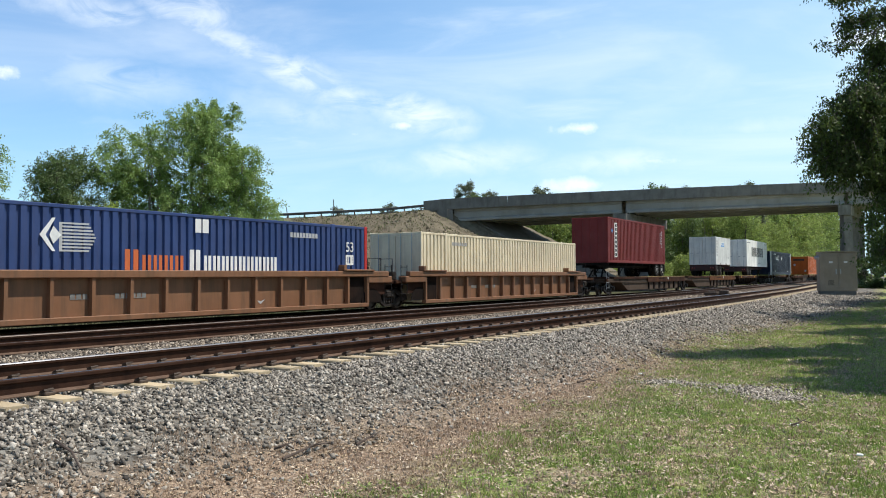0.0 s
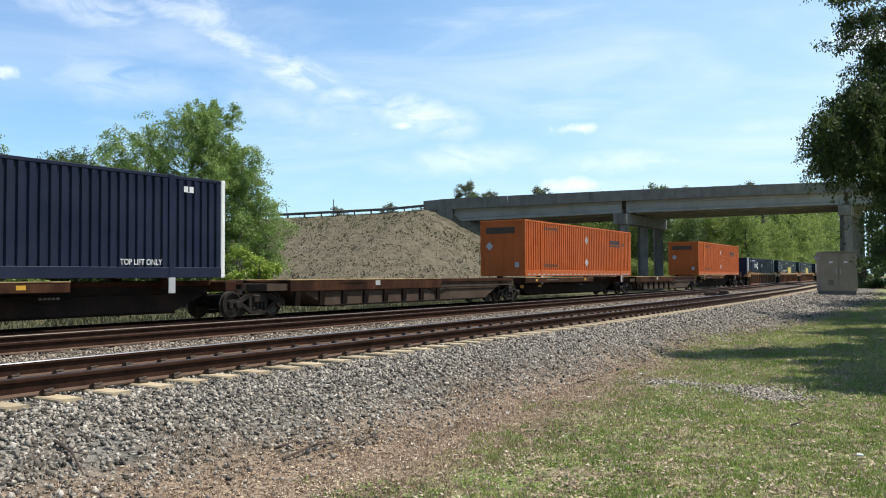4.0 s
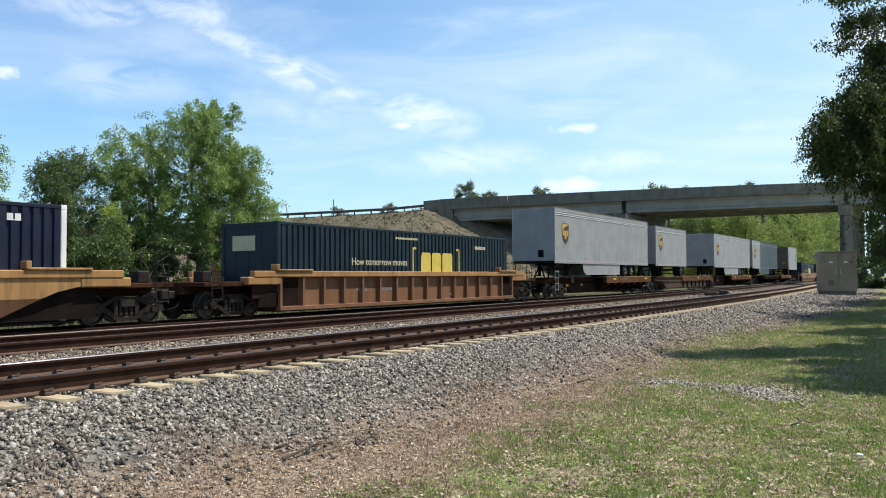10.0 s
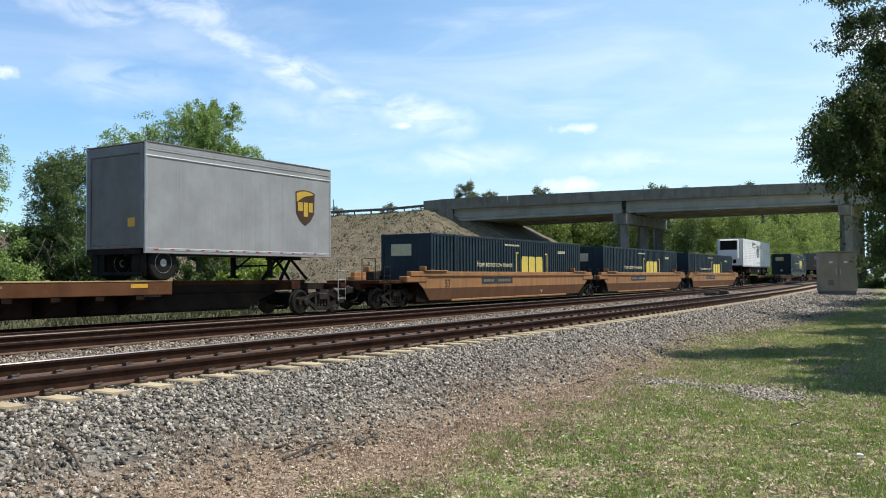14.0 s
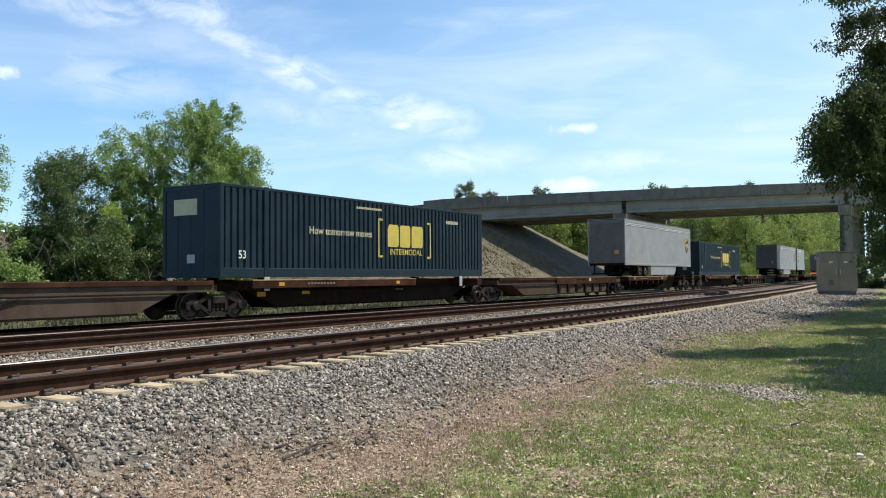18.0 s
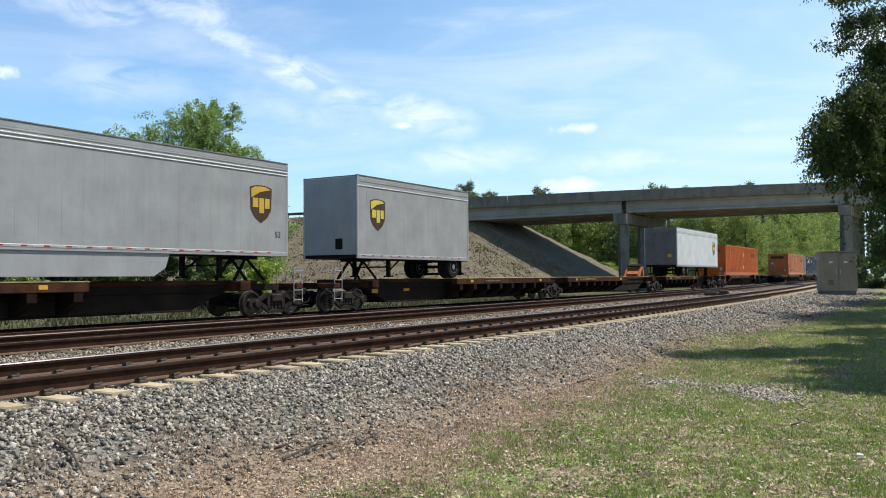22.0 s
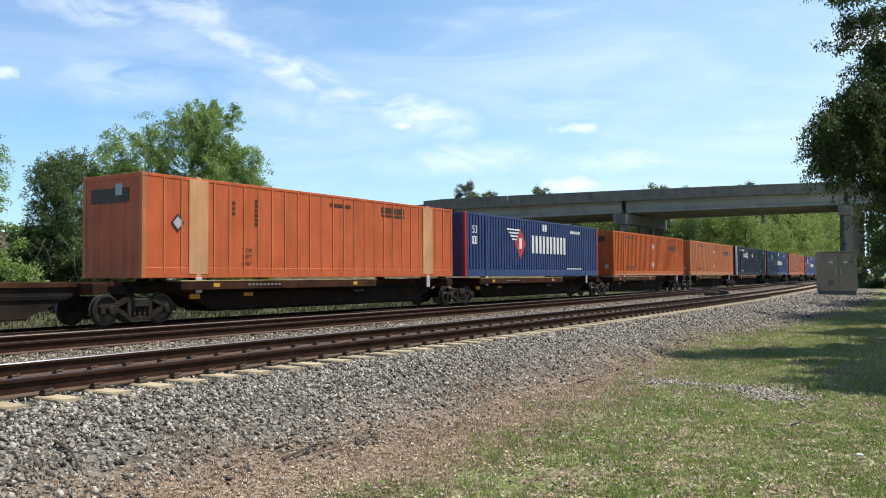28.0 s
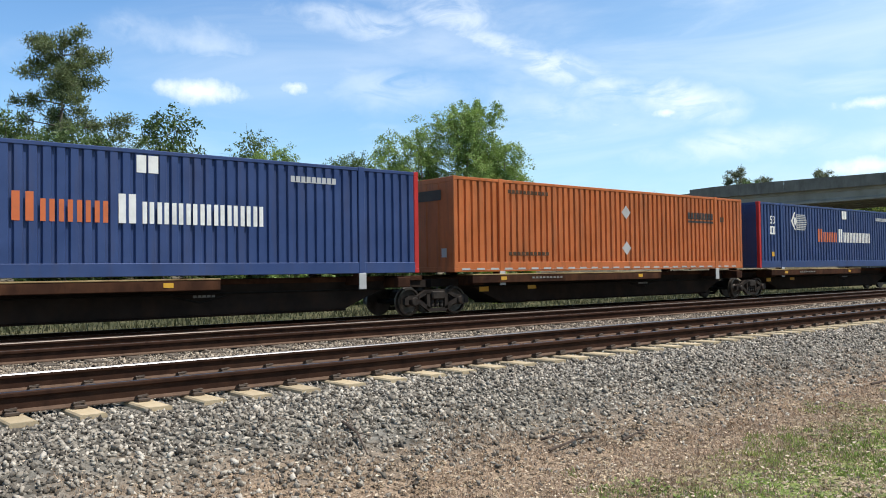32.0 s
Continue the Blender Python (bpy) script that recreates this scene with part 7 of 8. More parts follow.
def lorry_pose(t):
    x = 0.15 + 14.4 * (t - 30.5)
    z0, z1 = road_z(x + 1.5), road_z(x + 10.5)
    m = pose(x, 3.0, z0 + 0.066 - (z1 - z0) / 9 * 1.5, 0, -math.degrees(math.atan((z1 - z0) / 9)), 0)
    return BR @ m


# ---------------------------------------------------------------- trees
def place(angle, dist, z=None):
    """A spot so many degrees left of +Y and so many metres off."""
    a = radians(angle)
    x, y = -math.sin(a) * dist, math.cos(a) * dist
    return Vector((x, y, float(ground_z(np.array(x), np.array(y))) if z is None else z))


def leaf_cloud(cl, n, size, droop=0.25, flat=0.75, shell=0.45, rng=RNG):
    """Leaves in clumps. cl: (x, y, z, radius). Returns verts and quads of small leaf diamonds."""
    cl = np.asarray(cl, float)
    wgt = cl[:, 3] ** 2.2
    idx = rng.choice(len(cl), n, p=wgt / wgt.sum())
    d = rng.normal(size=(n, 3))
    d /= np.linalg.norm(d, axis=1, keepdims=True)
    r = cl[idx, 3] * (shell + (1 - shell) * rng.random(n) ** 0.7) * rng.uniform(0.75, 1.12, n)
    p = cl[idx, :3] + d * r[:, None] * np.array([1, 1, flat])
    a = rng.normal(size=(n, 3)); a[:, 2] -= droop * 2
    a /= np.linalg.norm(a, axis=1, keepdims=True)
    b = np.cross(a, rng.normal(size=(n, 3)))
    b /= np.linalg.norm(b, axis=1, keepdims=True)
    s = size * rng.uniform(0.6, 1.35, n)[:, None]
    v = np.stack([p, p + a * s * 0.5 + b * s * 0.26, p + a * s, p + a * s * 0.5 - b * s * 0.26], 1).reshape(-1, 3)
    f = np.arange(4 * n).reshape(-1, 4)
    return v, f


def limb_points(p, q, k, wob, rng):
    pts = []
    for i in range(k + 1):
        t = i / k
        c = p.lerp(q, t)
        w = wob * math.sin(math.pi * t)
        pts.append(c + Vector((rng.normal() * w, rng.normal() * w, rng.normal() * w * 0.5 + 0.15 * math.sin(math.pi * t) * (q - p).length * 0.3)))
    pts[0], pts[-1] = p, q
    return pts


def broad_tree(name, label, height, spread, seed, leafmat, n_leaf, leaf, trunk_r=0.22, low=0.22, stems=1, clumps=34, sparse=0.0, lean=0.0, bark="bark"):
    """A broadleaf tree in its own space: trunk, limbs to each clump, and a ragged crown."""
    rng = np.random.default_rng(seed)
    t = thing(name, label, "tree", "trees")
    g = Geo()
    cl = []
    for i in range(clumps):
        h = low + (1 - low) * (i + rng.random()) / clumps
        w = spread * math.sqrt(max(0.05, 1 - ((h - 0.45) / 0.60) ** 2)) * rng.uniform(0.35, 1.0)
        a = rng.uniform(0, 2 * math.pi)
        r = rng.uniform(0.085, 0.175) * height * (0.7 if h > 0.85 else 1.0) * (1 - sparse * 0.35)
        cl.append((w * math.cos(a) + lean * h * height, w * math.sin(a), h * height - r * 0.5, r))
    cl.append((lean * height, 0, height * 0.92, height * 0.085))
    base = Vector((0, 0, -0.25))
    for s in range(stems):
        off = Vector((rng.normal() * 0.5, rng.normal() * 0.5, 0)) * (stems > 1)
        topv = Vector((lean * height + rng.normal() * 0.3, rng.normal() * 0.3, height * 0.8)) + off * 3
        pts = limb_points(base + off, topv, 6, height * 0.02, rng)
        g.tube(pts, [trunk_r * (1 - 0.82 * i / 6) for i in range(7)], 8)
        for c in cl[s::stems]:
            z = max(0.12 * height, c[2] - rng.uniform(0.12, 0.25) * height)
            f = min(0.95, (z + 0.25) / (height * 0.8 + 0.25))
            p = pts[int(f * 6)]
            q = Vector(c[:3])
            g.tube(limb_points(p, q, 3, height * 0.012, rng), [trunk_r * 0.36 * (1 - 0.5 * f), trunk_r * 0.22, trunk_r * 0.13, trunk_r * 0.05], 5)
            for k in range(2):
                e = q + Vector(rng.normal(size=3)) * c[3] * 0.6
                g.tube([q, (q + e) / 2 + Vector((0, 0, 0.1)), e], [trunk_r * 0.09, trunk_r * 0.06, trunk_r * 0.025], 4)
    part("trunk", g, M[bark], t, smooth=True)
    v, f = leaf_cloud(cl, n_leaf, leaf, rng=rng, shell=0.25)
    # small side sprigs roughen the outline
    extra = []
    for c in cl:
        for k in range(7):
            d = rng.normal(size=3); d /= np.linalg.norm(d)
            extra.append((*(np.array(c[:3]) + d * c[3] * rng.uniform(0.75, 1.25) * np.array([1, 1, 0.8])), c[3] * rng.uniform(0.15, 0.32)))
    v2, f2 = leaf_cloud(extra, n_leaf // 2, leaf, rng=rng, shell=0.1)
    soup("crown", np.concatenate([v, v2]), np.concatenate([f, f2 + len(v)]), leafmat, t)
    return t


def feathery_tree(name, label, height, spread, seed, leafmat, n_leaf, leaf, stems=2, limbs=26, low=0.18, trunk_r=0.16, spray=0.9, full=0.45, bark="bark", hang=0.35, thick=0.82):
    """A tree of rising stems and limbs that end in leafy sprays, with gaps between them."""
    rng = np.random.default_rng(seed)
    t = thing(name, label, "tree", "trees")
    g = Geo()
    p0, way, size = [], [], []

    def sprays(c, out, k, r):
        for _ in range(k):
            d = out * 0.7 + Vector(rng.normal(size=3)) * 0.75 + Vector((0, 0, 0.35))
            d.normalize()
            p0.append(tuple(c + Vector(rng.normal(size=3)) * r)); way.append(tuple(d)); size.append(spray * rng.uniform(0.5, 1.25))

    for s in range(stems):
        a0 = 2 * math.pi * (s + 0.5 * rng.random()) / stems
        lean = spread * (0.42 if stems > 1 else 0.1) * rng.uniform(0.6, 1.1)
        top = Vector((lean * math.cos(a0), lean * math.sin(a0), height * (rng.uniform(0.78, 0.97) if s else 0.96)))
        pts = limb_points(Vector((0.25 * math.cos(a0), 0.25 * math.sin(a0), -0.3)), top, 8, height * 0.015, rng)
        g.tube(pts, [trunk_r * (1 - 0.88 * i / 8) for i in range(9)], 7)
        sprays(top, Vector((0, 0, 0.8)), 9, 0.3)
        for i in range(limbs):
            h = low + (0.97 - low) * (i + rng.random()) / limbs
            q = h * 8
            p = pts[min(8, int(q))].lerp(pts[min(8, int(q) + 1)], q - int(q))
            reach = spread * math.sqrt(max(0.06, 1 - ((h - full) / 0.62) ** 2)) * rng.uniform(0.35, 1.0)
            a = i * 2.4 + rng.normal() * 0.5
            out = Vector((math.cos(a), math.sin(a), 0))
            e = p + out * reach + Vector((0, 0, reach * rng.uniform(0.25, 0.8)))
            e.z = min(e.z, height * 0.97)
            g.tube(limb_points(p, e, 3, height * 0.008, rng), [trunk_r * 0.38 * (1.05 - h), trunk_r * 0.24 * (1.05 - h), trunk_r * 0.15 * (1.05 - h), 0.012], 5)
            for f in (0.45, 0.7, 0.88, 1.0):
                if rng.random() < thick:
                    sprays(p.lerp(e, f), out, 4, 0.16 + 0.10 * reach)
    part("trunk", g, M[bark], t, smooth=True)
    p0, way, size = np.array(p0), np.array(way), np.array(size)
    i = rng.integers(0, len(p0), n_leaf)
    f = rng.random(n_leaf) ** 0.75
    c = p0[i] + way[i] * (size[i] * f)[:, None] + rng.normal(size=(n_leaf, 3)) * (0.06 + 0.10 * size[i] * (1 - 0.5 * f))[:, None]
    c[:, 2] -= hang * size[i] * f ** 2
    a = way[i] * 0.5 + rng.normal(size=(n_leaf, 3)) * 0.6; a[:, 2] -= hang
    a /= np.linalg.norm(a, axis=1, keepdims=True)
    b = np.cross(a, rng.normal(size=(n_leaf, 3))); b /= np.linalg.norm(b, axis=1, keepdims=True)
    s = leaf * rng.uniform(0.6, 1.35, n_leaf)[:, None]
    v = np.stack([c, c + a * s * 0.5 + b * s * 0.24, c + a * s, c + a * s * 0.5 - b * s * 0.24], 1).reshape(-1, 3)
    soup("crown", v, np.arange(4 * n_leaf).reshape(-1, 4), leafmat, t)
    return t


def pine_tree(label, height, seed, n_leaf=9000, bare=0.45, spread=0.2, needle=None, puff=1.0):
    rng = np.random.default_rng(seed)
    t = thing("pine_tree", label, "tree", "trees")
    g = Geo()
    top = Vector((rng.normal() * 0.3, rng.normal() * 0.3, height))
    pts = limb_points(Vector((0, 0, -0.3)), top, 7, height * 0.008, rng)
    r0 = height * 0.014
    g.tube(pts, [r0 * (1 - 0.9 * i / 7) for i in range(8)], 8)
    cl = []
    k = 30
    for i in range(k):
        h = bare + (1 - bare) * (i + rng.random() * 0.8) / k
        a = i * 2.4 + rng.normal() * 0.4
        w = height * spread * (1.15 - h) / (1.15 - bare) * rng.uniform(0.6, 1.15) + 0.4
        p = pts[min(7, int(h * 7))].lerp(pts[min(7, int(h * 7) + 1)], h * 7 - int(h * 7))
        q = Vector((p.x + w * math.cos(a), p.y + w * math.sin(a), h * height + w * 0.22))
        g.tube(limb_points(p, q, 3, 0.08, rng), [r0 * 0.22, r0 * 0.17, r0 * 0.11, r0 * 0.05], 5)
        for s in range(3):
            f = 0.55 + 0.22 * s
            c = p.lerp(q, f)
            cl.append((c.x + rng.normal() * 0.35, c.y + rng.normal() * 0.35, c.z + 0.15 + rng.normal() * 0.15, height * rng.uniform(0.022, 0.045) * puff))
    cl.append((top.x, top.y, height * 0.985, height * 0.04))
    part("trunk", g, M["bark"], t, smooth=True)
    v, f = leaf_cloud(cl, n_leaf, 0.34, droop=-0.2, flat=0.7, shell=0.05, rng=rng)
    # needles: slim slivers
    v = v.reshape(-1, 4, 3)
    mid = (v[:, 1] + v[:, 3]) / 2
    v[:, 1] = mid + (v[:, 1] - mid) * 0.45
    v[:, 3] = mid + (v[:, 3] - mid) * 0.45
    soup("crown", v.reshape(-1, 3), f, needle or M["needle"], t)
    return t


def set_at(t, p, turn=0.0, size=1.0):
    t.matrix_basis = Matrix.LocRotScale(p, Euler((0, 0, radians(turn))), (size, size, size))
    return t


def off_track(p):
    """Carries a spot that would stand on the railway further along its bearing, past the bend. Gives the spot and how much further it is."""
    k = 1.0
    while k < 3.4 and float(train_x(p.y * k)) - 6.5 < p.x * k < float(near_x(p.y * k)) + 7.0:
        k *= 1.05
    return Vector((p.x * k, p.y * k, p.z)), k


def build_trees():
    # the group behind the train
    set_at(feathery_tree("willow_tree", "tall light green willow tree with open feathery crown", 13.0, 2.5, 3, M["leaf"], 68000, 0.135, 3, 22, trunk_r=0.2, thick=0.62, bark="pale_bark"), place(48.4, 56), 20)
    set_at(feathery_tree("willow_tree", "light green willow tree with several bare stems", 11.6, 1.9, 5, M["leaf"], 36000, 0.135, 3, 16, thick=0.6, bark="pale_bark"), place(51.3, 56.5), 120)
    set_at(feathery_tree("willow_tree", "light green willow tree with a narrow crown", 10.7, 1.7, 6, M["leaf"], 30000, 0.135, 2, 20, thick=0.62, bark="pale_bark"), place(53.4, 56), 240)
    set_at(feathery_tree("willow_tree", "leafy willow tree leaning over the road bank", 10.4, 1.9, 7, M["leaf"], 38000, 0.135, 2, 22, thick=0.65, bark="pale_bark"), place(46.3, 56), 300)
    set_at(feathery_tree("willow_tree", "lower light green side tree with airy leaves", 8.0, 1.3, 12, M["leaf"], 19000, 0.13, 2, 18, thick=0.65), place(44.6, 57), 200)
    set_at(feathery_tree("willow_tree", "olive green tree with feathery crown", 9.4, 2.0, 8, M["leaf_olive"], 46000, 0.135, 2, 30, thick=0.88), place(56.9, 55), 60)
    set_at(feathery_tree("willow_tree", "light green young tree behind the train", 9.6, 1.8, 11, M["leaf"], 28000, 0.135, 2, 22, thick=0.65), place(62.0, 54), 10)
    set_at(broad_tree("bush", "lime green bush beside the bank", 3.6, 2.3, 14, M["lime"], 9000, 0.17, 0.08, low=0.05, stems=3, clumps=22), place(45.6, 50), 0)
    set_at(broad_tree("bush", "bright green young growth between the willow stems", 6.4, 1.0, 18, M["lime"], 4500, 0.15, 0.06, low=0.30, stems=2, clumps=16), place(54.0, 53.5), 0)
    set_at(broad_tree("bush", "green bush under the willows", 5.6, 1.9, 15, M["leaf_olive"], 6000, 0.17, 0.08, low=0.05, stems=3, clumps=18), place(54.2, 51), 0)
    set_at(broad_tree("bush", "green bush among darker shrubs", 5.0, 1.7, 16, M["leaf"], 6000, 0.17, 0.08, low=0.05, stems=3, clumps=18), place(60.4, 49), 0)
    b0 = set_at(broad_tree("bush", "dark green undergrowth below the willows", 4.4, 2.5, 17, M["leaf_dark"], 8000, 0.19, 0.08, low=0.04, stems=3, clumps=24), place(50.5, 53), 0)
    for a, d, r, s in ((53.0, 55, 40, 1.1), (56.0, 54, 90, 1.0), (58.5, 55, 150, 1.15), (48.0, 54, 200, 0.9), (62.0, 56, 250, 1.1), (64.8, 53, 300, 1.1), (67.5, 55, 20, 1.2), (70.5, 56, 70, 1.1), (74.0, 55, 130, 1.2), (78.0, 56, 10, 1.1)):
        set_at(copy_thing(b0, Matrix()), place(a, d), r, s)
    # trees further left, seen as the camera swings
    set_at(broad_tree("tree", "green tree with pointed crown", 13.4, 2.6, 21, M["leaf_dark"], 12000, 0.22, 0.2, clumps=30), place(68.3, 60), 0)
    set_at(broad_tree("tree", "slim green tree with loose crown", 13.2, 1.6, 22, M["leaf_olive"], 8000, 0.22, 0.18, clumps=24), place(62.9, 66), 0)
    set_at(broad_tree("tree", "green tree beside the pine", 12.0, 3.0, 23, M["leaf_dark"], 12000, 0.22, 0.2, clumps=30), place(72.2, 62), 0)
    set_at(broad_tree("tree", "dark green broadleaf tree behind the train", 13.0, 3.0, 24, M["leaf_dark"], 12000, 0.22, 0.2, clumps=30), place(78.3, 60), 0)
    set_at(broad_tree("tree", "dark green tree under the pine", 11.5, 3.0, 25, M["leaf_olive"], 12000, 0.22, 0.2, clumps=30), place(75.0, 58), 70)
    set_at(pine_tree("tall pine tree with open crown", 20.0, 31, 24000, 0.45, 0.33, puff=1.35), place(74.6, 70), 0)
    # pines beyond the bridge, their needles painted paler for haze
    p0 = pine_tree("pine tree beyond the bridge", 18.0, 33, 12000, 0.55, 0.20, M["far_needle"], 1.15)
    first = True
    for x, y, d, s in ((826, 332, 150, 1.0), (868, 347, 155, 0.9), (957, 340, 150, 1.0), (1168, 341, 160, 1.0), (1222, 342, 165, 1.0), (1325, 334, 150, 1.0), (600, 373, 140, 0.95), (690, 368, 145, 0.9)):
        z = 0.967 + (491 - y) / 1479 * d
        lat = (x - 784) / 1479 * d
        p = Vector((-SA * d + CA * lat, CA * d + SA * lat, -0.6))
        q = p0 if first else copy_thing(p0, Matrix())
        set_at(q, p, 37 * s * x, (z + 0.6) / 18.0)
        first = False
    # woods seen under the bridge
    w = [feathery_tree("woodland_tree", "spring green leafy woodland tree", 13.0, 3.4, 41, M["wood_leaf"], 12000, 0.30, 2, 24, low=0.06, spray=1.3, full=0.36),
         feathery_tree("woodland_tree", "olive green woodland tree with bare stems", 14.0, 2.4, 42, M["leaf_olive"], 6500, 0.28, 4, 14, low=0.24, spray=1.2, bark="bark"),
         feathery_tree("woodland_tree", "fresh green broadleaf woodland tree", 12.0, 3.0, 43, M["wood_leaf"], 10000, 0.30, 3, 18, low=0.10, spray=1.3, bark="pale_bark")]
    rng = np.random.default_rng(5)
    used = [False] * 3
    low = feathery_tree("bush", "green undergrowth along the edge of the woods", 4.2, 3.4, 44, M["wood_leaf"], 8000, 0.28, 4, 12, low=0.02, spray=1.2, full=0.3, trunk_r=0.06)
    for k, x in enumerate(np.arange(830, 1450, 30)):
        d = 126 + rng.uniform(-4, 8)
        lat = (x - 784) / 1479 * d
        p, f = off_track(Vector((-SA * d + CA * lat, CA * d + SA * lat, -0.8)))
        set_at(copy_thing(low, Matrix()) if k else low, p, rng.uniform(0, 360), rng.uniform(0.7, 1.15) * f)
    spots = []
    for x in np.arange(840, 1475, 26):
        for d in (138, 156, 176):
            spots.append((x + rng.uniform(-14, 14), d + rng.uniform(-6, 6), rng.uniform(0.8, 1.15)))
    for x in np.arange(1560, 1900, 40):
        spots.append((x, 120 + rng.uniform(-5, 5), 0.6))
    for x, d, s in spots:
        k = int(rng.integers(0, 3))
        if 1300 < x < 1420:
            k = 0
        lat = (x - 784) / 1479 * d
        p, f = off_track(Vector((-SA * d + CA * lat, CA * d + SA * lat, -0.6)))
        q = copy_thing(w[k], Matrix()) if used[k] else w[k]
        used[k] = True
        set_at(q, p, rng.uniform(0, 360), s * f)


build_trees()


# ---------------------------------------------------------------- the shade tree beside the grass
def seen_from(x, y, depth):
    """A point in the plan by its bearing from the tripod (x, y of a 1568 x 882 chart) and its depth."""
    lat = (x - 784) / 1479 * depth
    return (-SA * depth + CA * lat, CA * depth + SA * lat, 0.967 + (491 - y) / 1479 * depth)


def shade_tree():
    rng = np.random.default_rng(77)
    t = thing("shade_tree", "overhanging green tree with drooping leafy twigs", "tree", "trees")
    g = Geo()
    foot = Vector(seen_from(1850, 600, 19.5)); foot.z = -0.9
    fork = Vector(seen_from(1820, 150, 19.0))
    g.tube([foot, foot.lerp(fork, 0.5) + Vector((0.1, 0.1, 0)), fork], [0.34, 0.28, 0.2], 10)
    pos, way = [], []

    def bough(ctrl, tip, s0, n, hang, thick=0.05, leafy=1.0):
        """A limb that arches from the fork by ctrl to its tip, with leafy twigs hanging from s0 on."""
        c, q = Vector(seen_from(*ctrl)), Vector(seen_from(*tip))
        def at(s):
            s = float(s)
            return fork * (1 - s) ** 2 + c * 2 * s * (1 - s) + q * s * s
        g.tube([at(s) for s in np.linspace(0, 1, 7)], [thick * (1 - 0.85 * s) for s in np.linspace(0, 1, 7).tolist()], 6)
        for _ in range(n):
            s = 1 - (1 - s0) * rng.random() ** 1.2
            p = at(s) + Vector(rng.normal(size=3) * 0.03)
            out = Vector(rng.normal(size=3)) * float(0.33 * (0.5 + 0.8 * (1 - s)))
            out.z = abs(out.z) * 0.5
            ln = hang * rng.uniform(0.5, 1.2)
            m = p + out + Vector((0, 0, 0.05))
            e = m + out * 0.5 - Vector((0, 0, ln))
            g.tube([p, m, e], [0.009, 0.006, 0.002], 4)
            k = int(rng.uniform(52, 88) * leafy)
            f = rng.random(k) ** 0.8
            for v in f:
                w = p.lerp(m, float(v) * 2.5) if v < 0.4 else m.lerp(e, (float(v) - 0.4) / 0.6)
                pos.append(w + Vector(rng.normal(size=3) * 0.055))
                way.append(rng.normal(size=3) * 0.6 + np.array([0, 0, -0.75]))

    bough((1608, -90, 17.5), (1480, 2, 16.9), 0.45, 69, 0.26)
    bough((1648, -60, 18.1), (1534, -30, 17.3), 0.4, 57, 0.36)
    bough((1593, -10, 17.1), (1484, 100, 16.7), 0.55, 29, 0.14, 0.028, 0.45)
    bough((1608, 60, 17.9), (1554, 100, 17.5), 0.40, 69, 0.48)
    bough((1598, 70, 17.5), (1509, 201, 17.1), 0.45, 80, 0.48)
    bough((1578, 90, 17.1), (1450, 238, 16.5), 0.50, 92, 0.50)
    bough((1583, 130, 18.1), (1438, 278, 17.1), 0.55, 92, 0.55)
    bough((1588, 150, 17.3), (1459, 291, 16.7), 0.55, 80, 0.72)
    bough((1588, 140, 18.3), (1484, 266, 17.7), 0.50, 80, 0.79)
    bough((1628, 120, 16.9), (1514, 251, 17.3), 0.50, 57, 0.48)
    bough((1648, 120, 18.1), (1569, 191, 17.1), 0.40, 69, 0.72)
    bough((1648, 190, 17.5), (1574, 306, 16.9), 0.45, 63, 0.55)
    bough((1648, 220, 18.3), (1539, 341, 17.3), 0.55, 69, 0.43)
    bough((1668, 260, 17.3), (1559, 366, 17.5), 0.50, 40, 0.48, 0.05, 0.7)
    bough((1688, 330, 17.5), (1559, 456, 17.1), 0.60, 63, 0.43)
    bough((1640, 200, 17.4), (1478, 300, 16.8), 0.62, 60, 0.60)
    bough((1640, 180, 17.6), (1552, 225, 17.0), 0.45, 60, 0.7)
    bough((1660, 280, 17.0), (1562, 320, 17.6), 0.45, 36, 0.6, 0.05, 0.7)
    bough((1690, 380, 17.0), (1560, 450, 17.6), 0.55, 60, 0.4)
    bough((1650, 300, 17.2), (1536, 415, 17.0), 0.55, 60, 0.5)
    bough((1640, 240, 17.6), (1500, 322, 17.2), 0.55, 60, 0.5)
    bough((1640, 210, 17.2), (1452, 318, 16.9), 0.62, 46, 0.4)
    bough((1620, -20, 17.3), (1512, 52, 17.0), 0.45, 60, 0.4)
    bough((1640, 20, 17.8), (1538, 140, 17.4), 0.45, 60, 0.5)
    p = np.array([tuple(q) for q in pos])
    a = np.array(way); a /= np.linalg.norm(a, axis=1, keepdims=True)
    b = np.cross(a, rng.normal(size=a.shape)); b /= np.linalg.norm(b, axis=1, keepdims=True)
    s = 0.066 * rng.uniform(0.6, 1.4, len(p))[:, None]
    v = np.stack([p, p + a * s * 0.5 + b * s * 0.24, p + a * s, p + a * s * 0.5 - b * s * 0.24], 1).reshape(-1, 3)
    f = np.arange(4 * len(p)).reshape(-1, 4)
    # the part of the crown beside the tripod, whose shade falls on the grass
    rest = []
    while len(rest) < 240:
        hgt = rng.uniform(3.5, 11.5)
        if rng.random() < 0.55:
            d = rng.uniform(11.9, 15.8); lo = 0.405 + 0.10 * abs(math.sin(d * 2.4))
        else:
            d = rng.uniform(16.5, 27.0); lo = 0.46 + 0.03 * math.sin(d * 1.3)
        sh = d * (lo + 0.3 * rng.random() ** 1.2)
        lat = (sh + 0.51 * hgt) / d
        if lat > 0.565:
            q = Vector(seen_from(784 + 1479 * lat, 491 - 1479 * (hgt - 1.6) / d, d))
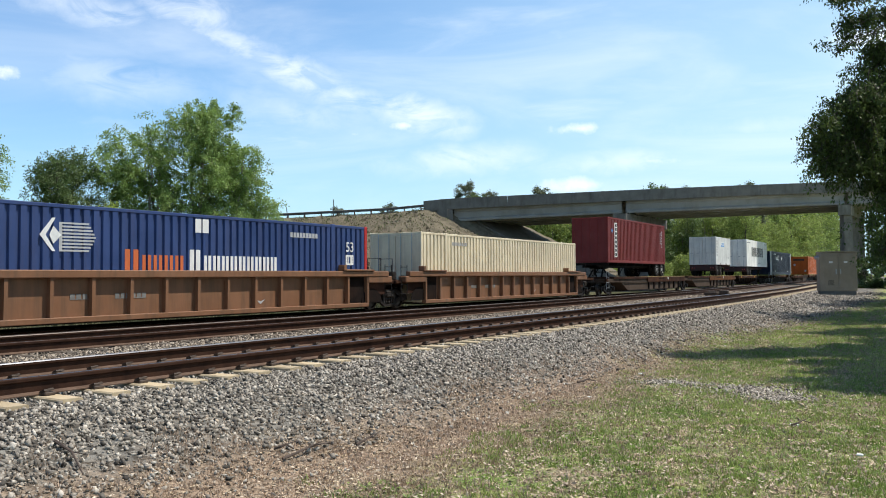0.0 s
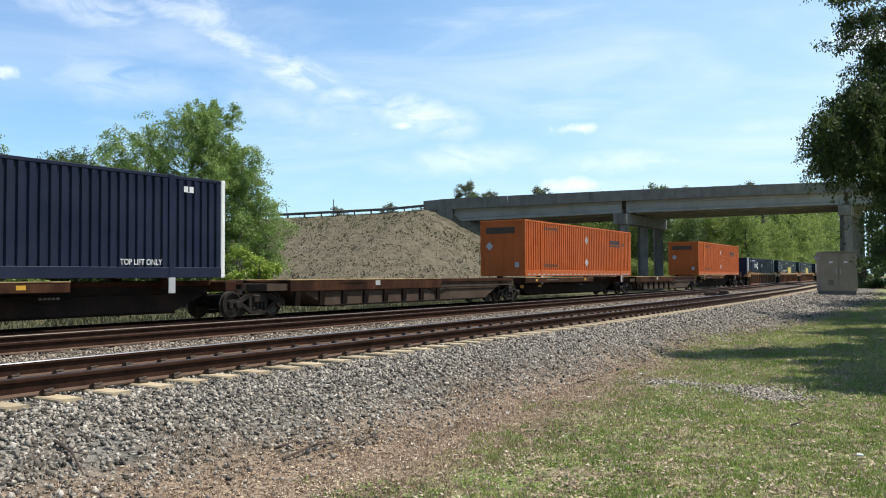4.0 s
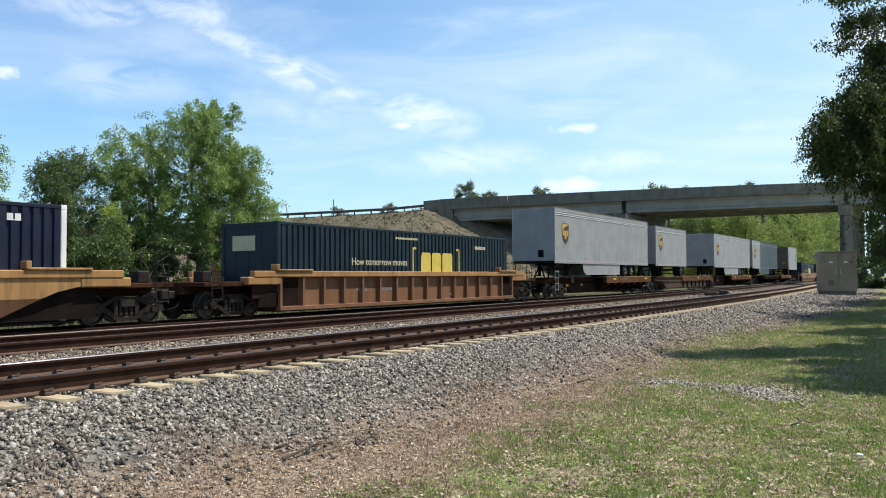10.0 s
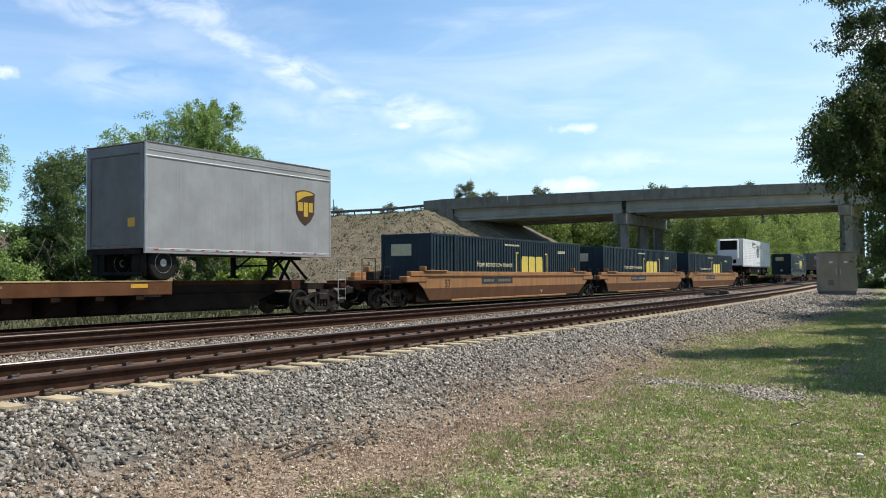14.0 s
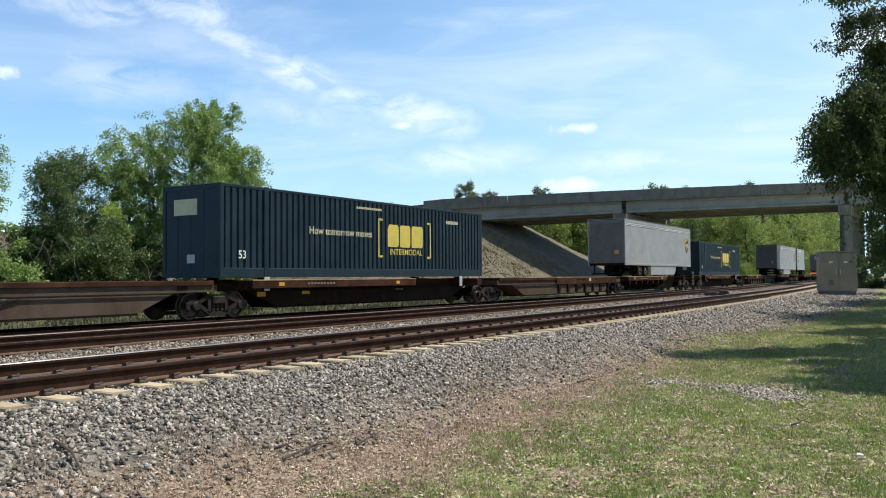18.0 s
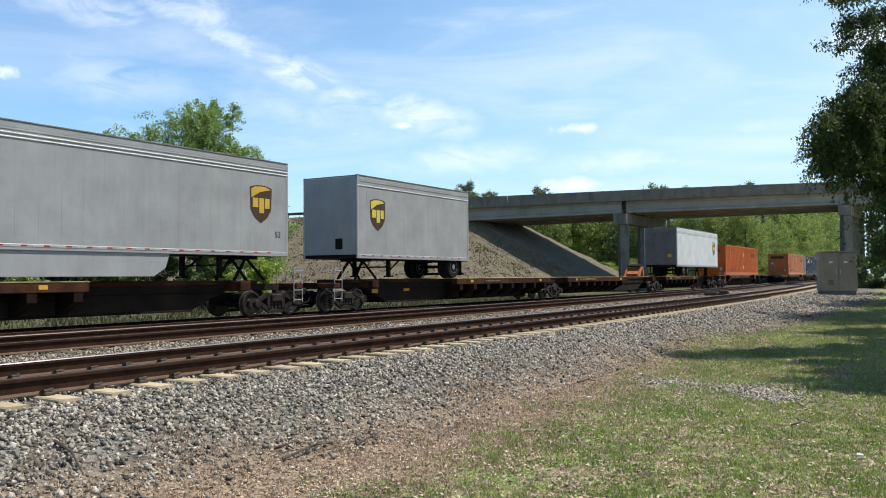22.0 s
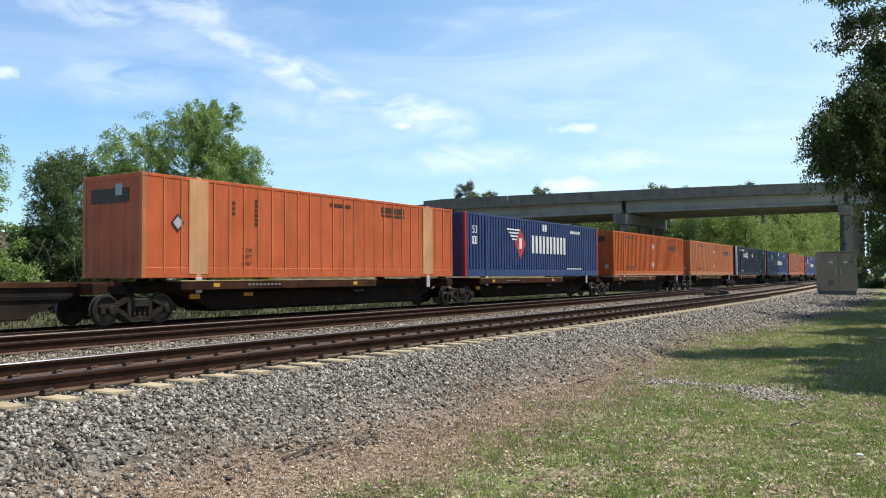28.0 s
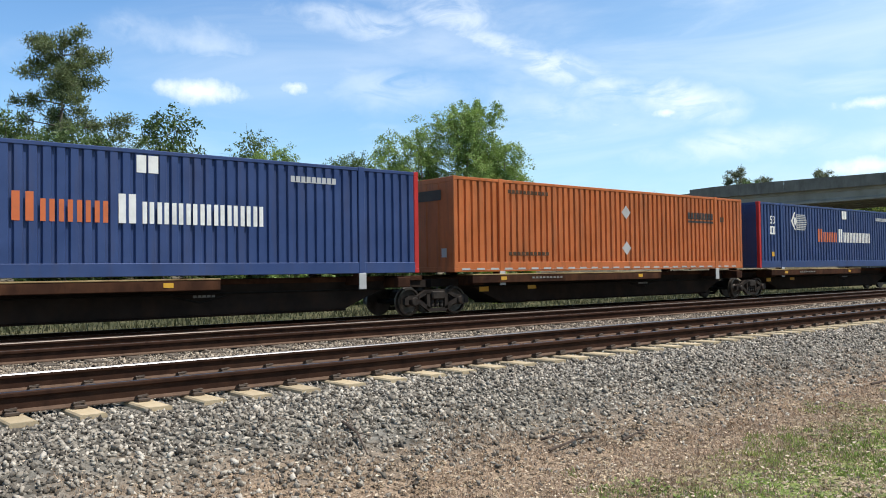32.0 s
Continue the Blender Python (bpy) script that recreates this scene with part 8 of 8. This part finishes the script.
            rest.append((q.x, q.y, q.z, rng.uniform(0.32, 0.62) * (1.35 if hgt > 6 else 1.0)))
            g.tube([fork, fork.lerp(q, 0.5) + Vector((0, 0, 0.6)), q], [0.06, 0.03, 0.01], 5)
    part("trunk", g, M["bark"], t, smooth=True)
    v2, f2 = leaf_cloud(rest, 130000, 0.17, droop=0.5, flat=1.0, shell=0.1, rng=rng)
    v, f = np.concatenate([v, v2]), np.concatenate([f, f2 + len(v)])
    soup("crown", v, f, M["shade_leaf"], t)
    # neighbours out of view whose shade lies on the grass
    a = broad_tree("shade_tree", "broad green tree beside the grass", 19.0, 4.2, 78, M["leaf_dark"], 36000, 0.30, 0.3, low=0.36, clumps=60)
    for k, (d, lat, turn, size) in enumerate(((29, 23.3, 0, 0.95), (38, 30.2, 130, 1.0), (48, 37.2, 70, 1.05))):
        p = Vector((-SA * d + CA * lat, CA * d + SA * lat, -0.6))
        set_at(a if k == 0 else copy_thing(a, Matrix()), p, turn, size)
    b = broad_tree("bush", "dull green bush behind the signal house", 3.2, 2.4, 79, M["leaf_olive"], 9000, 0.2, 0.07, low=0.05, stems=3, clumps=22, sparse=0.3)
    for i, (x, d, s) in enumerate(((1545, 72, 0.9), (1600, 70, 1.1), (1535, 84, 1.0), (1660, 75, 1.2))):
        p = Vector(seen_from(x, 600, d)); p.z = -0.4
        set_at(b if i == 0 else copy_thing(b, Matrix()), p, 60 * i, s)


shade_tree()


# ---------------------------------------------------------------- stones, grass and litter on the ground
def in_view(x, y, far):
    a = np.degrees(np.arctan2(-x, y))
    d = np.hypot(x, y)
    return (a > 0) & (a < 83) & (d > 3.0) & (d < far)


def patch_noise(x, y, s, z=0.0):
    return np.array([noise.noise((float(a) * s, float(b) * s, z)) for a, b in zip(x, y)])


def stones(name, x, y, z, half, label, mt="ballast"):
    n = len(x)
    # eight corners: broken stone with flat faces and sharp edges
    c = np.array([(i, j, k) for k in (-1, 1) for j in (-1, 1) for i in (-1, 1)], float)
    v = c[None] * RNG.uniform(0.45, 1.05, (n, 8, 1)) + RNG.uniform(-0.28, 0.28, (n, 8, 3))
    v *= (half[:, None] * np.stack([RNG.uniform(0.9, 1.6, n), RNG.uniform(0.7, 1.1, n), RNG.uniform(0.4, 0.8, n)], 1))[:, None, :]
    q = RNG.normal(size=(n, 4)); q /= np.linalg.norm(q, axis=1, keepdims=True)
    w, a, b, d = q.T
    rot = np.stack([1 - 2 * (b * b + d * d), 2 * (a * b - w * d), 2 * (a * d + w * b), 2 * (a * b + w * d), 1 - 2 * (a * a + d * d), 2 * (b * d - w * a),
                    2 * (a * d - w * b), 2 * (b * d + w * a), 1 - 2 * (a * a + b * b)], 1).reshape(n, 3, 3)
    v = np.einsum("nij,nkj->nki", rot, v) + np.stack([x, y, z], 1)[:, None, :]
    f = np.array([(0, 2, 3, 1), (4, 5, 7, 6), (0, 1, 5, 4), (2, 6, 7, 3), (0, 4, 6, 2), (1, 3, 7, 5)])
    faces = (f[None] + 8 * np.arange(n)[:, None, None]).reshape(-1, 4)
    ob = soup(name, v.reshape(-1, 3), faces, M[mt])
    tagged(ob, label, "ballast", kind="stuff")


M["clover"] = mat("broad_weed_leaf", (0.13, 0.19, 0.042), (0.26, 0.315, 0.095), 0.6, 1.2, island=0.5, trans=0.3)
M["thatch"] = mat("dead_thatch", (0.22, 0.155, 0.10), (0.52, 0.42, 0.29), 0.85, 1.5, island=0.55, trans=0.1)
M["weed"] = mat("weed_blade", (0.044, 0.056, 0.020), (0.115, 0.110, 0.052), 0.7, 0.3, island=0.4, trans=0.25)


def scatter():
    # ballast: thick by the tripod, thinner and coarser further on
    n = 640000
    y = RNG.uniform(0.3, 62, n)
    pad = np.clip((y - 20) / 20, 0, 1) * 2.2
    e = RNG.uniform(-8.6, 3.4, n) + pad * RNG.random(n)
    x = e + near_x(y)
    d = np.hypot(x, y)
    keep = in_view(x, y, 62) & (RNG.random(n) < np.minimum(1, (12.0 / d) ** 1.35))
    keep &= (np.abs(e) > 0.075) & (np.abs(e + 1.505) > 0.075) & (np.abs(e + 4.6) > 0.075) & (np.abs(e + 6.1) > 0.075)
    edge = np.clip((e - pad - 1.85) / 1.2, 0, 1)
    keep &= RNG.random(n) > edge * 0.93
    keep &= (e < 0.15) | (e > 0.62) | (RNG.random(n) < 0.45)
    x, y, e, d = x[keep], y[keep], e[keep], d[keep]
    ties = np.array(TIE_Y)
    near = np.abs(ties[np.clip(np.searchsorted(ties, y), 1, len(ties) - 1)] - y)
    near = np.minimum(near, np.abs(ties[np.clip(np.searchsorted(ties, y) - 1, 0, len(ties) - 1)] - y))
    on_tie = (near < 0.15) & (e > -2.1) & (e < 0.56)
    x, y, e, d = x[~on_tie], y[~on_tie], e[~on_tie], d[~on_tie]
    half = (0.0078 + 0.0165 * RNG.random(len(x)) ** 1.7) * (1 + np.maximum(d - 12, 0) / 55)
    z = surface_z(x, y) + half * RNG.uniform(-0.4, 1.1, len(x))
    a = e > -2.4
    stones("ballast", x[a], y[a], z[a], half[a], "crushed grey track ballast beside the rails")
    stones("ballast", x[~a], y[~a], z[~a], half[~a], "rust stained brown track ballast between the tracks", "ballast_rust")
    # gravel spots in the grass
    spots = []
    for k, (px, py, r, m) in enumerate(((1165, 680, 0.45, 380), (1215, 684, 0.30, 200), (1335, 694, 0.60, 950), (1375, 706, 0.50, 560))):
        c = seen_from(px, py, 1479 * 1.62 / (py - 491))
        spots.append((c[0], c[1], r))
        a, q = RNG.uniform(0, 2 * math.pi, m), r * np.abs(RNG.normal(size=m)) * 0.75
        xx, yy = c[0] + q * np.cos(a) * 1.2, c[1] + q * np.sin(a) * 1.1
        h = RNG.uniform(0.008, 0.022, m)
        stones("gravel", xx, yy, surface_z(xx, yy) + 0.3 * h, h, "loose grey gravel on a bare spot")
    # blades: green tufts and dry straw
    for name, mt, lo, soft, nt, per, h0, h1, w, e0, e1, lab in (("grass", M["grass"], 3.3, 1.3, 10500, 26, 0.014, 0.052, 0.0052, 2.6, 24, "short green grass with bare patches"),
                                                 ("dry_grass", M["straw"], 1.95, 0.9, 20000, 8, 0.012, 0.040, 0.0050, 1.5, 9, "dry straw coloured grass")):
        y = RNG.uniform(0.5, 46, nt * 7)
        e = RNG.uniform(e0, e1, nt * 7)
        x = e + near_x(y)
        d = np.hypot(x, y)
        ok = in_view(x, y, 46) & (RNG.random(len(x)) < np.minimum(1, (9.0 / d) ** 1.1))
        x, y, e, d = x[ok], y[ok], e[ok], d[ok]
        pn = patch_noise(x, y, 0.9) * 1.1 + patch_noise(x, y, 2.6, 5.0) * 0.7
        far = np.clip((y - 20) / 20, 0, 1) * 2.2
        if name == "grass":
            ok = (e - far + pn * 1.0 + 0.12 * np.minimum(y, 20) > 4.6 + soft * RNG.random(len(x))) & (pn + RNG.normal(size=len(x)) * 0.4 > -0.5)
        else:
            ok = (e - far + pn > lo + soft * RNG.random(len(x))) & ((e < 5.6 + pn - 0.12 * np.minimum(y, 20)) | (RNG.random(len(x)) < 0.45))
        for cx, cy, r in spots:
            ok &= np.hypot(x - cx, y - cy) > r * RNG.uniform(0.7, 1.15, len(x))
        x, y, d = x[ok][:nt], y[ok][:nt], d[ok][:nt]
        k = np.repeat(np.arange(len(x)), per)
        s = (0.030 if name == "grass" else 0.022) * (1 + d[k] / 20)
        xx, yy = x[k] + RNG.normal(size=len(k)) * s, y[k] + RNG.normal(size=len(k)) * s
        ob = tufts(None, name, xx, yy, surface_z(xx, yy) + 0.004, h0, h1, w, mt, lean=0.9, grow=1 + d[k] / 40)
        tagged(ob, lab, "grass", kind="stuff")
    # low broad-leaved plants and dead thatch between the blades
    for name, mt, n, e0, e1, r0, r1, lab in (("clover", M["clover"], 32000, 3.0, 22, 0.014, 0.040, "low broad-leaved weeds in the grass"), ("thatch", M["thatch"], 34000, 1.9, 14, 0.012, 0.036, "dead brown plant scraps in the grass")):
        y = RNG.uniform(0.5, 30, n * 4); e = RNG.uniform(e0, e1, n * 4); x = e + near_x(y); d = np.hypot(x, y)
        pn = patch_noise(x, y, 1.1, 9.0 if name == "clover" else 4.0)
        ok = in_view(x, y, 30) & (RNG.random(len(x)) < np.minimum(1, (8.0 / d) ** 1.2)) & (pn + RNG.normal(size=len(x)) * 0.35 > -0.05)
        if name == "clover":
            ok &= e + 0.12 * np.minimum(y, 20) + pn > 4.8
        else:
            ok &= e + pn * 0.8 > 2.1 + RNG.random(len(x))
        for cx, cy, r in spots:
            ok &= np.hypot(x - cx, y - cy) > r * 0.8
        x, y, d = x[ok][:n], y[ok][:n], d[ok][:n]
        k = np.repeat(np.arange(len(x)), 6)
        m = len(k)
        s = RNG.uniform(r0, r1, len(x))[k] * RNG.uniform(0.6, 1.2, m) * (1 + d[k] / 30)
        t = RNG.uniform(0, 2 * math.pi, m)
        out = np.stack([np.cos(t), np.sin(t), RNG.uniform(0.05, 0.6, m)], 1)
        out /= np.linalg.norm(out, axis=1, keepdims=True)
        side = np.stack([-np.sin(t), np.cos(t), np.zeros(m)], 1)
        p = np.stack([x[k], y[k], surface_z(x[k], y[k]) + 0.002], 1) + RNG.normal(size=(m, 3)) * np.array([0.012, 0.012, 0.0])
        v = np.stack([p, p + out * s[:, None] * 0.55 + side * s[:, None] * 0.26, p + out * s[:, None], p + out * s[:, None] * 0.55 - side * s[:, None] * 0.26], 1).reshape(-1, 3)
        ob = soup(name, v, np.arange(4 * m).reshape(-1, 4), mt)
        tagged(ob, lab, "grass", kind="stuff")
    n = 34000
    y = RNG.uniform(2, 70, n); e = RNG.uniform(-36, -16.2, n); x = e + near_x(y)
    ok = patch_noise(x, y, 0.35, 2.0) + RNG.normal(size=n) * 0.25 > -0.1
    x, y = x[ok], y[ok]
    ob = tufts(None, "weeds", x, y, surface_z(x, y), 0.06, 0.30, 0.035, M["weed"], lean=0.6)
    tagged(ob, "rank green and straw weeds behind the train", "weeds", kind="stuff")
    # dead leaves
    n = 185000
    y = RNG.uniform(0.5, 34, n); e = RNG.uniform(1.4, 20, n); x = e + near_x(y); d = np.hypot(x, y)
    ok = in_view(x, y, 32) & (RNG.random(n) < np.minimum(1, (7.5 / d) ** 1.3)) & (RNG.random(n) < np.clip((e - 1.2) / 2.0, 0.05, 1))
    x, y = x[ok], y[ok]
    m = len(x)
    p = np.stack([x, y, surface_z(x, y) + RNG.uniform(0.008, 0.035, m)], 1)
    a = RNG.normal(size=(m, 3)) * np.array([1, 1, 0.35]); a /= np.linalg.norm(a, axis=1, keepdims=True)
    b = np.cross(a, np.array([0, 0, 1.0]) + RNG.normal(size=(m, 3)) * 0.4); b /= np.linalg.norm(b, axis=1, keepdims=True)
    s = RNG.uniform(0.008, 0.024, m)[:, None]
    v = np.stack([p - a * s, p + b * s * 0.45, p + a * s, p - b * s * 0.45], 1).reshape(-1, 3)
    ob = soup("leaf_litter", v, np.arange(4 * m).reshape(-1, 4), M["litter"])
    tagged(ob, "scattered dry brown fallen leaves", "leaf litter", kind="stuff")


def twig(px0, py0, px1, py1, r, mt="twig", name="twig", label="dry broken twig lying on the gravel"):
    def gnd(px, py):
        z = -0.6
        for _ in range(6):
            dd = 1479 * (0.967 - z) / (py - 491)
            c = seen_from(px, py, dd)
            z = float(surface_z(np.array(c[0]), np.array(c[1]))) + 0.03
        return Vector((c[0], c[1], z))
    a, b = gnd(px0, py0), gnd(px1, py1)
    t = thing(name, label, "twig")
    g = Geo()
    m = a.lerp(b, 0.5) + Vector((0.01, 0.02, 0.035))
    g.tube([a, a.lerp(b, 0.25) + Vector((0.02, 0, 0.02)), m, b], [r, r * 0.9, r * 0.7, r * 0.4], 6)
    part("stem", g, M[mt], t)
    g = Geo()
    g.tube([m, m + (b - a) * 0.25 + Vector((0.03, 0.06, 0.03))], [r * 0.5, r * 0.2], 5)
    part("side_shoot", g, M[mt], t)


def scraps():
    for q in ((100, 760, 150, 778, 0.013), (500, 770, 590, 756, 0.012), (630, 785, 668, 772, 0.014), (485, 728, 520, 726, 0.014), (1020, 678, 1050, 676, 0.018), (1395, 755, 1430, 752, 0.01)):
        twig(*q)
    for px, py, r in ((1514, 810, 0.028), (1040, 706, 0.035), (709, 756, 0.03), (748, 728, 0.025), (1400, 757, 0.05), (330, 800, 0.02), (1130, 665, 0.03)):
        c = seen_from(px, py, 1479 * 1.62 / (py - 491))
        t = thing("paper_scrap", "small white scrap of litter on the ground", "litter", "scraps of litter")
        g = Geo(); g.box(c[0] - r, c[0] + r, c[1] - r * 0.7, c[1] + r * 0.7, c[2] - 0.0, c[2] + 0.02, 0.006)
        o = part("scrap", g, M["white"], t)


scatter()
scraps()


# ---------------------------------------------------------------- what moves
def motions():
    for ob, u in LOAD:
        walk(ob, [(t, train_pose(u - SPEED * t)) for t in (0.0, 4.0, 8.0, 12.0, 16.0, 20.0, 24.0, 28.0, 32.0)])
    walk(LORRY, [(t, lorry_pose(t)) for t in (0.0, 8.0, 16.0, 20.0, 22.0, 24.0, 25.0, 26.0, 27.0, 28.0, 28.5, 29.0, 29.5, 30.0, 30.25, 30.5, 30.75, 31.0, 31.25, 31.5, 31.75, 32.0)])


motions()
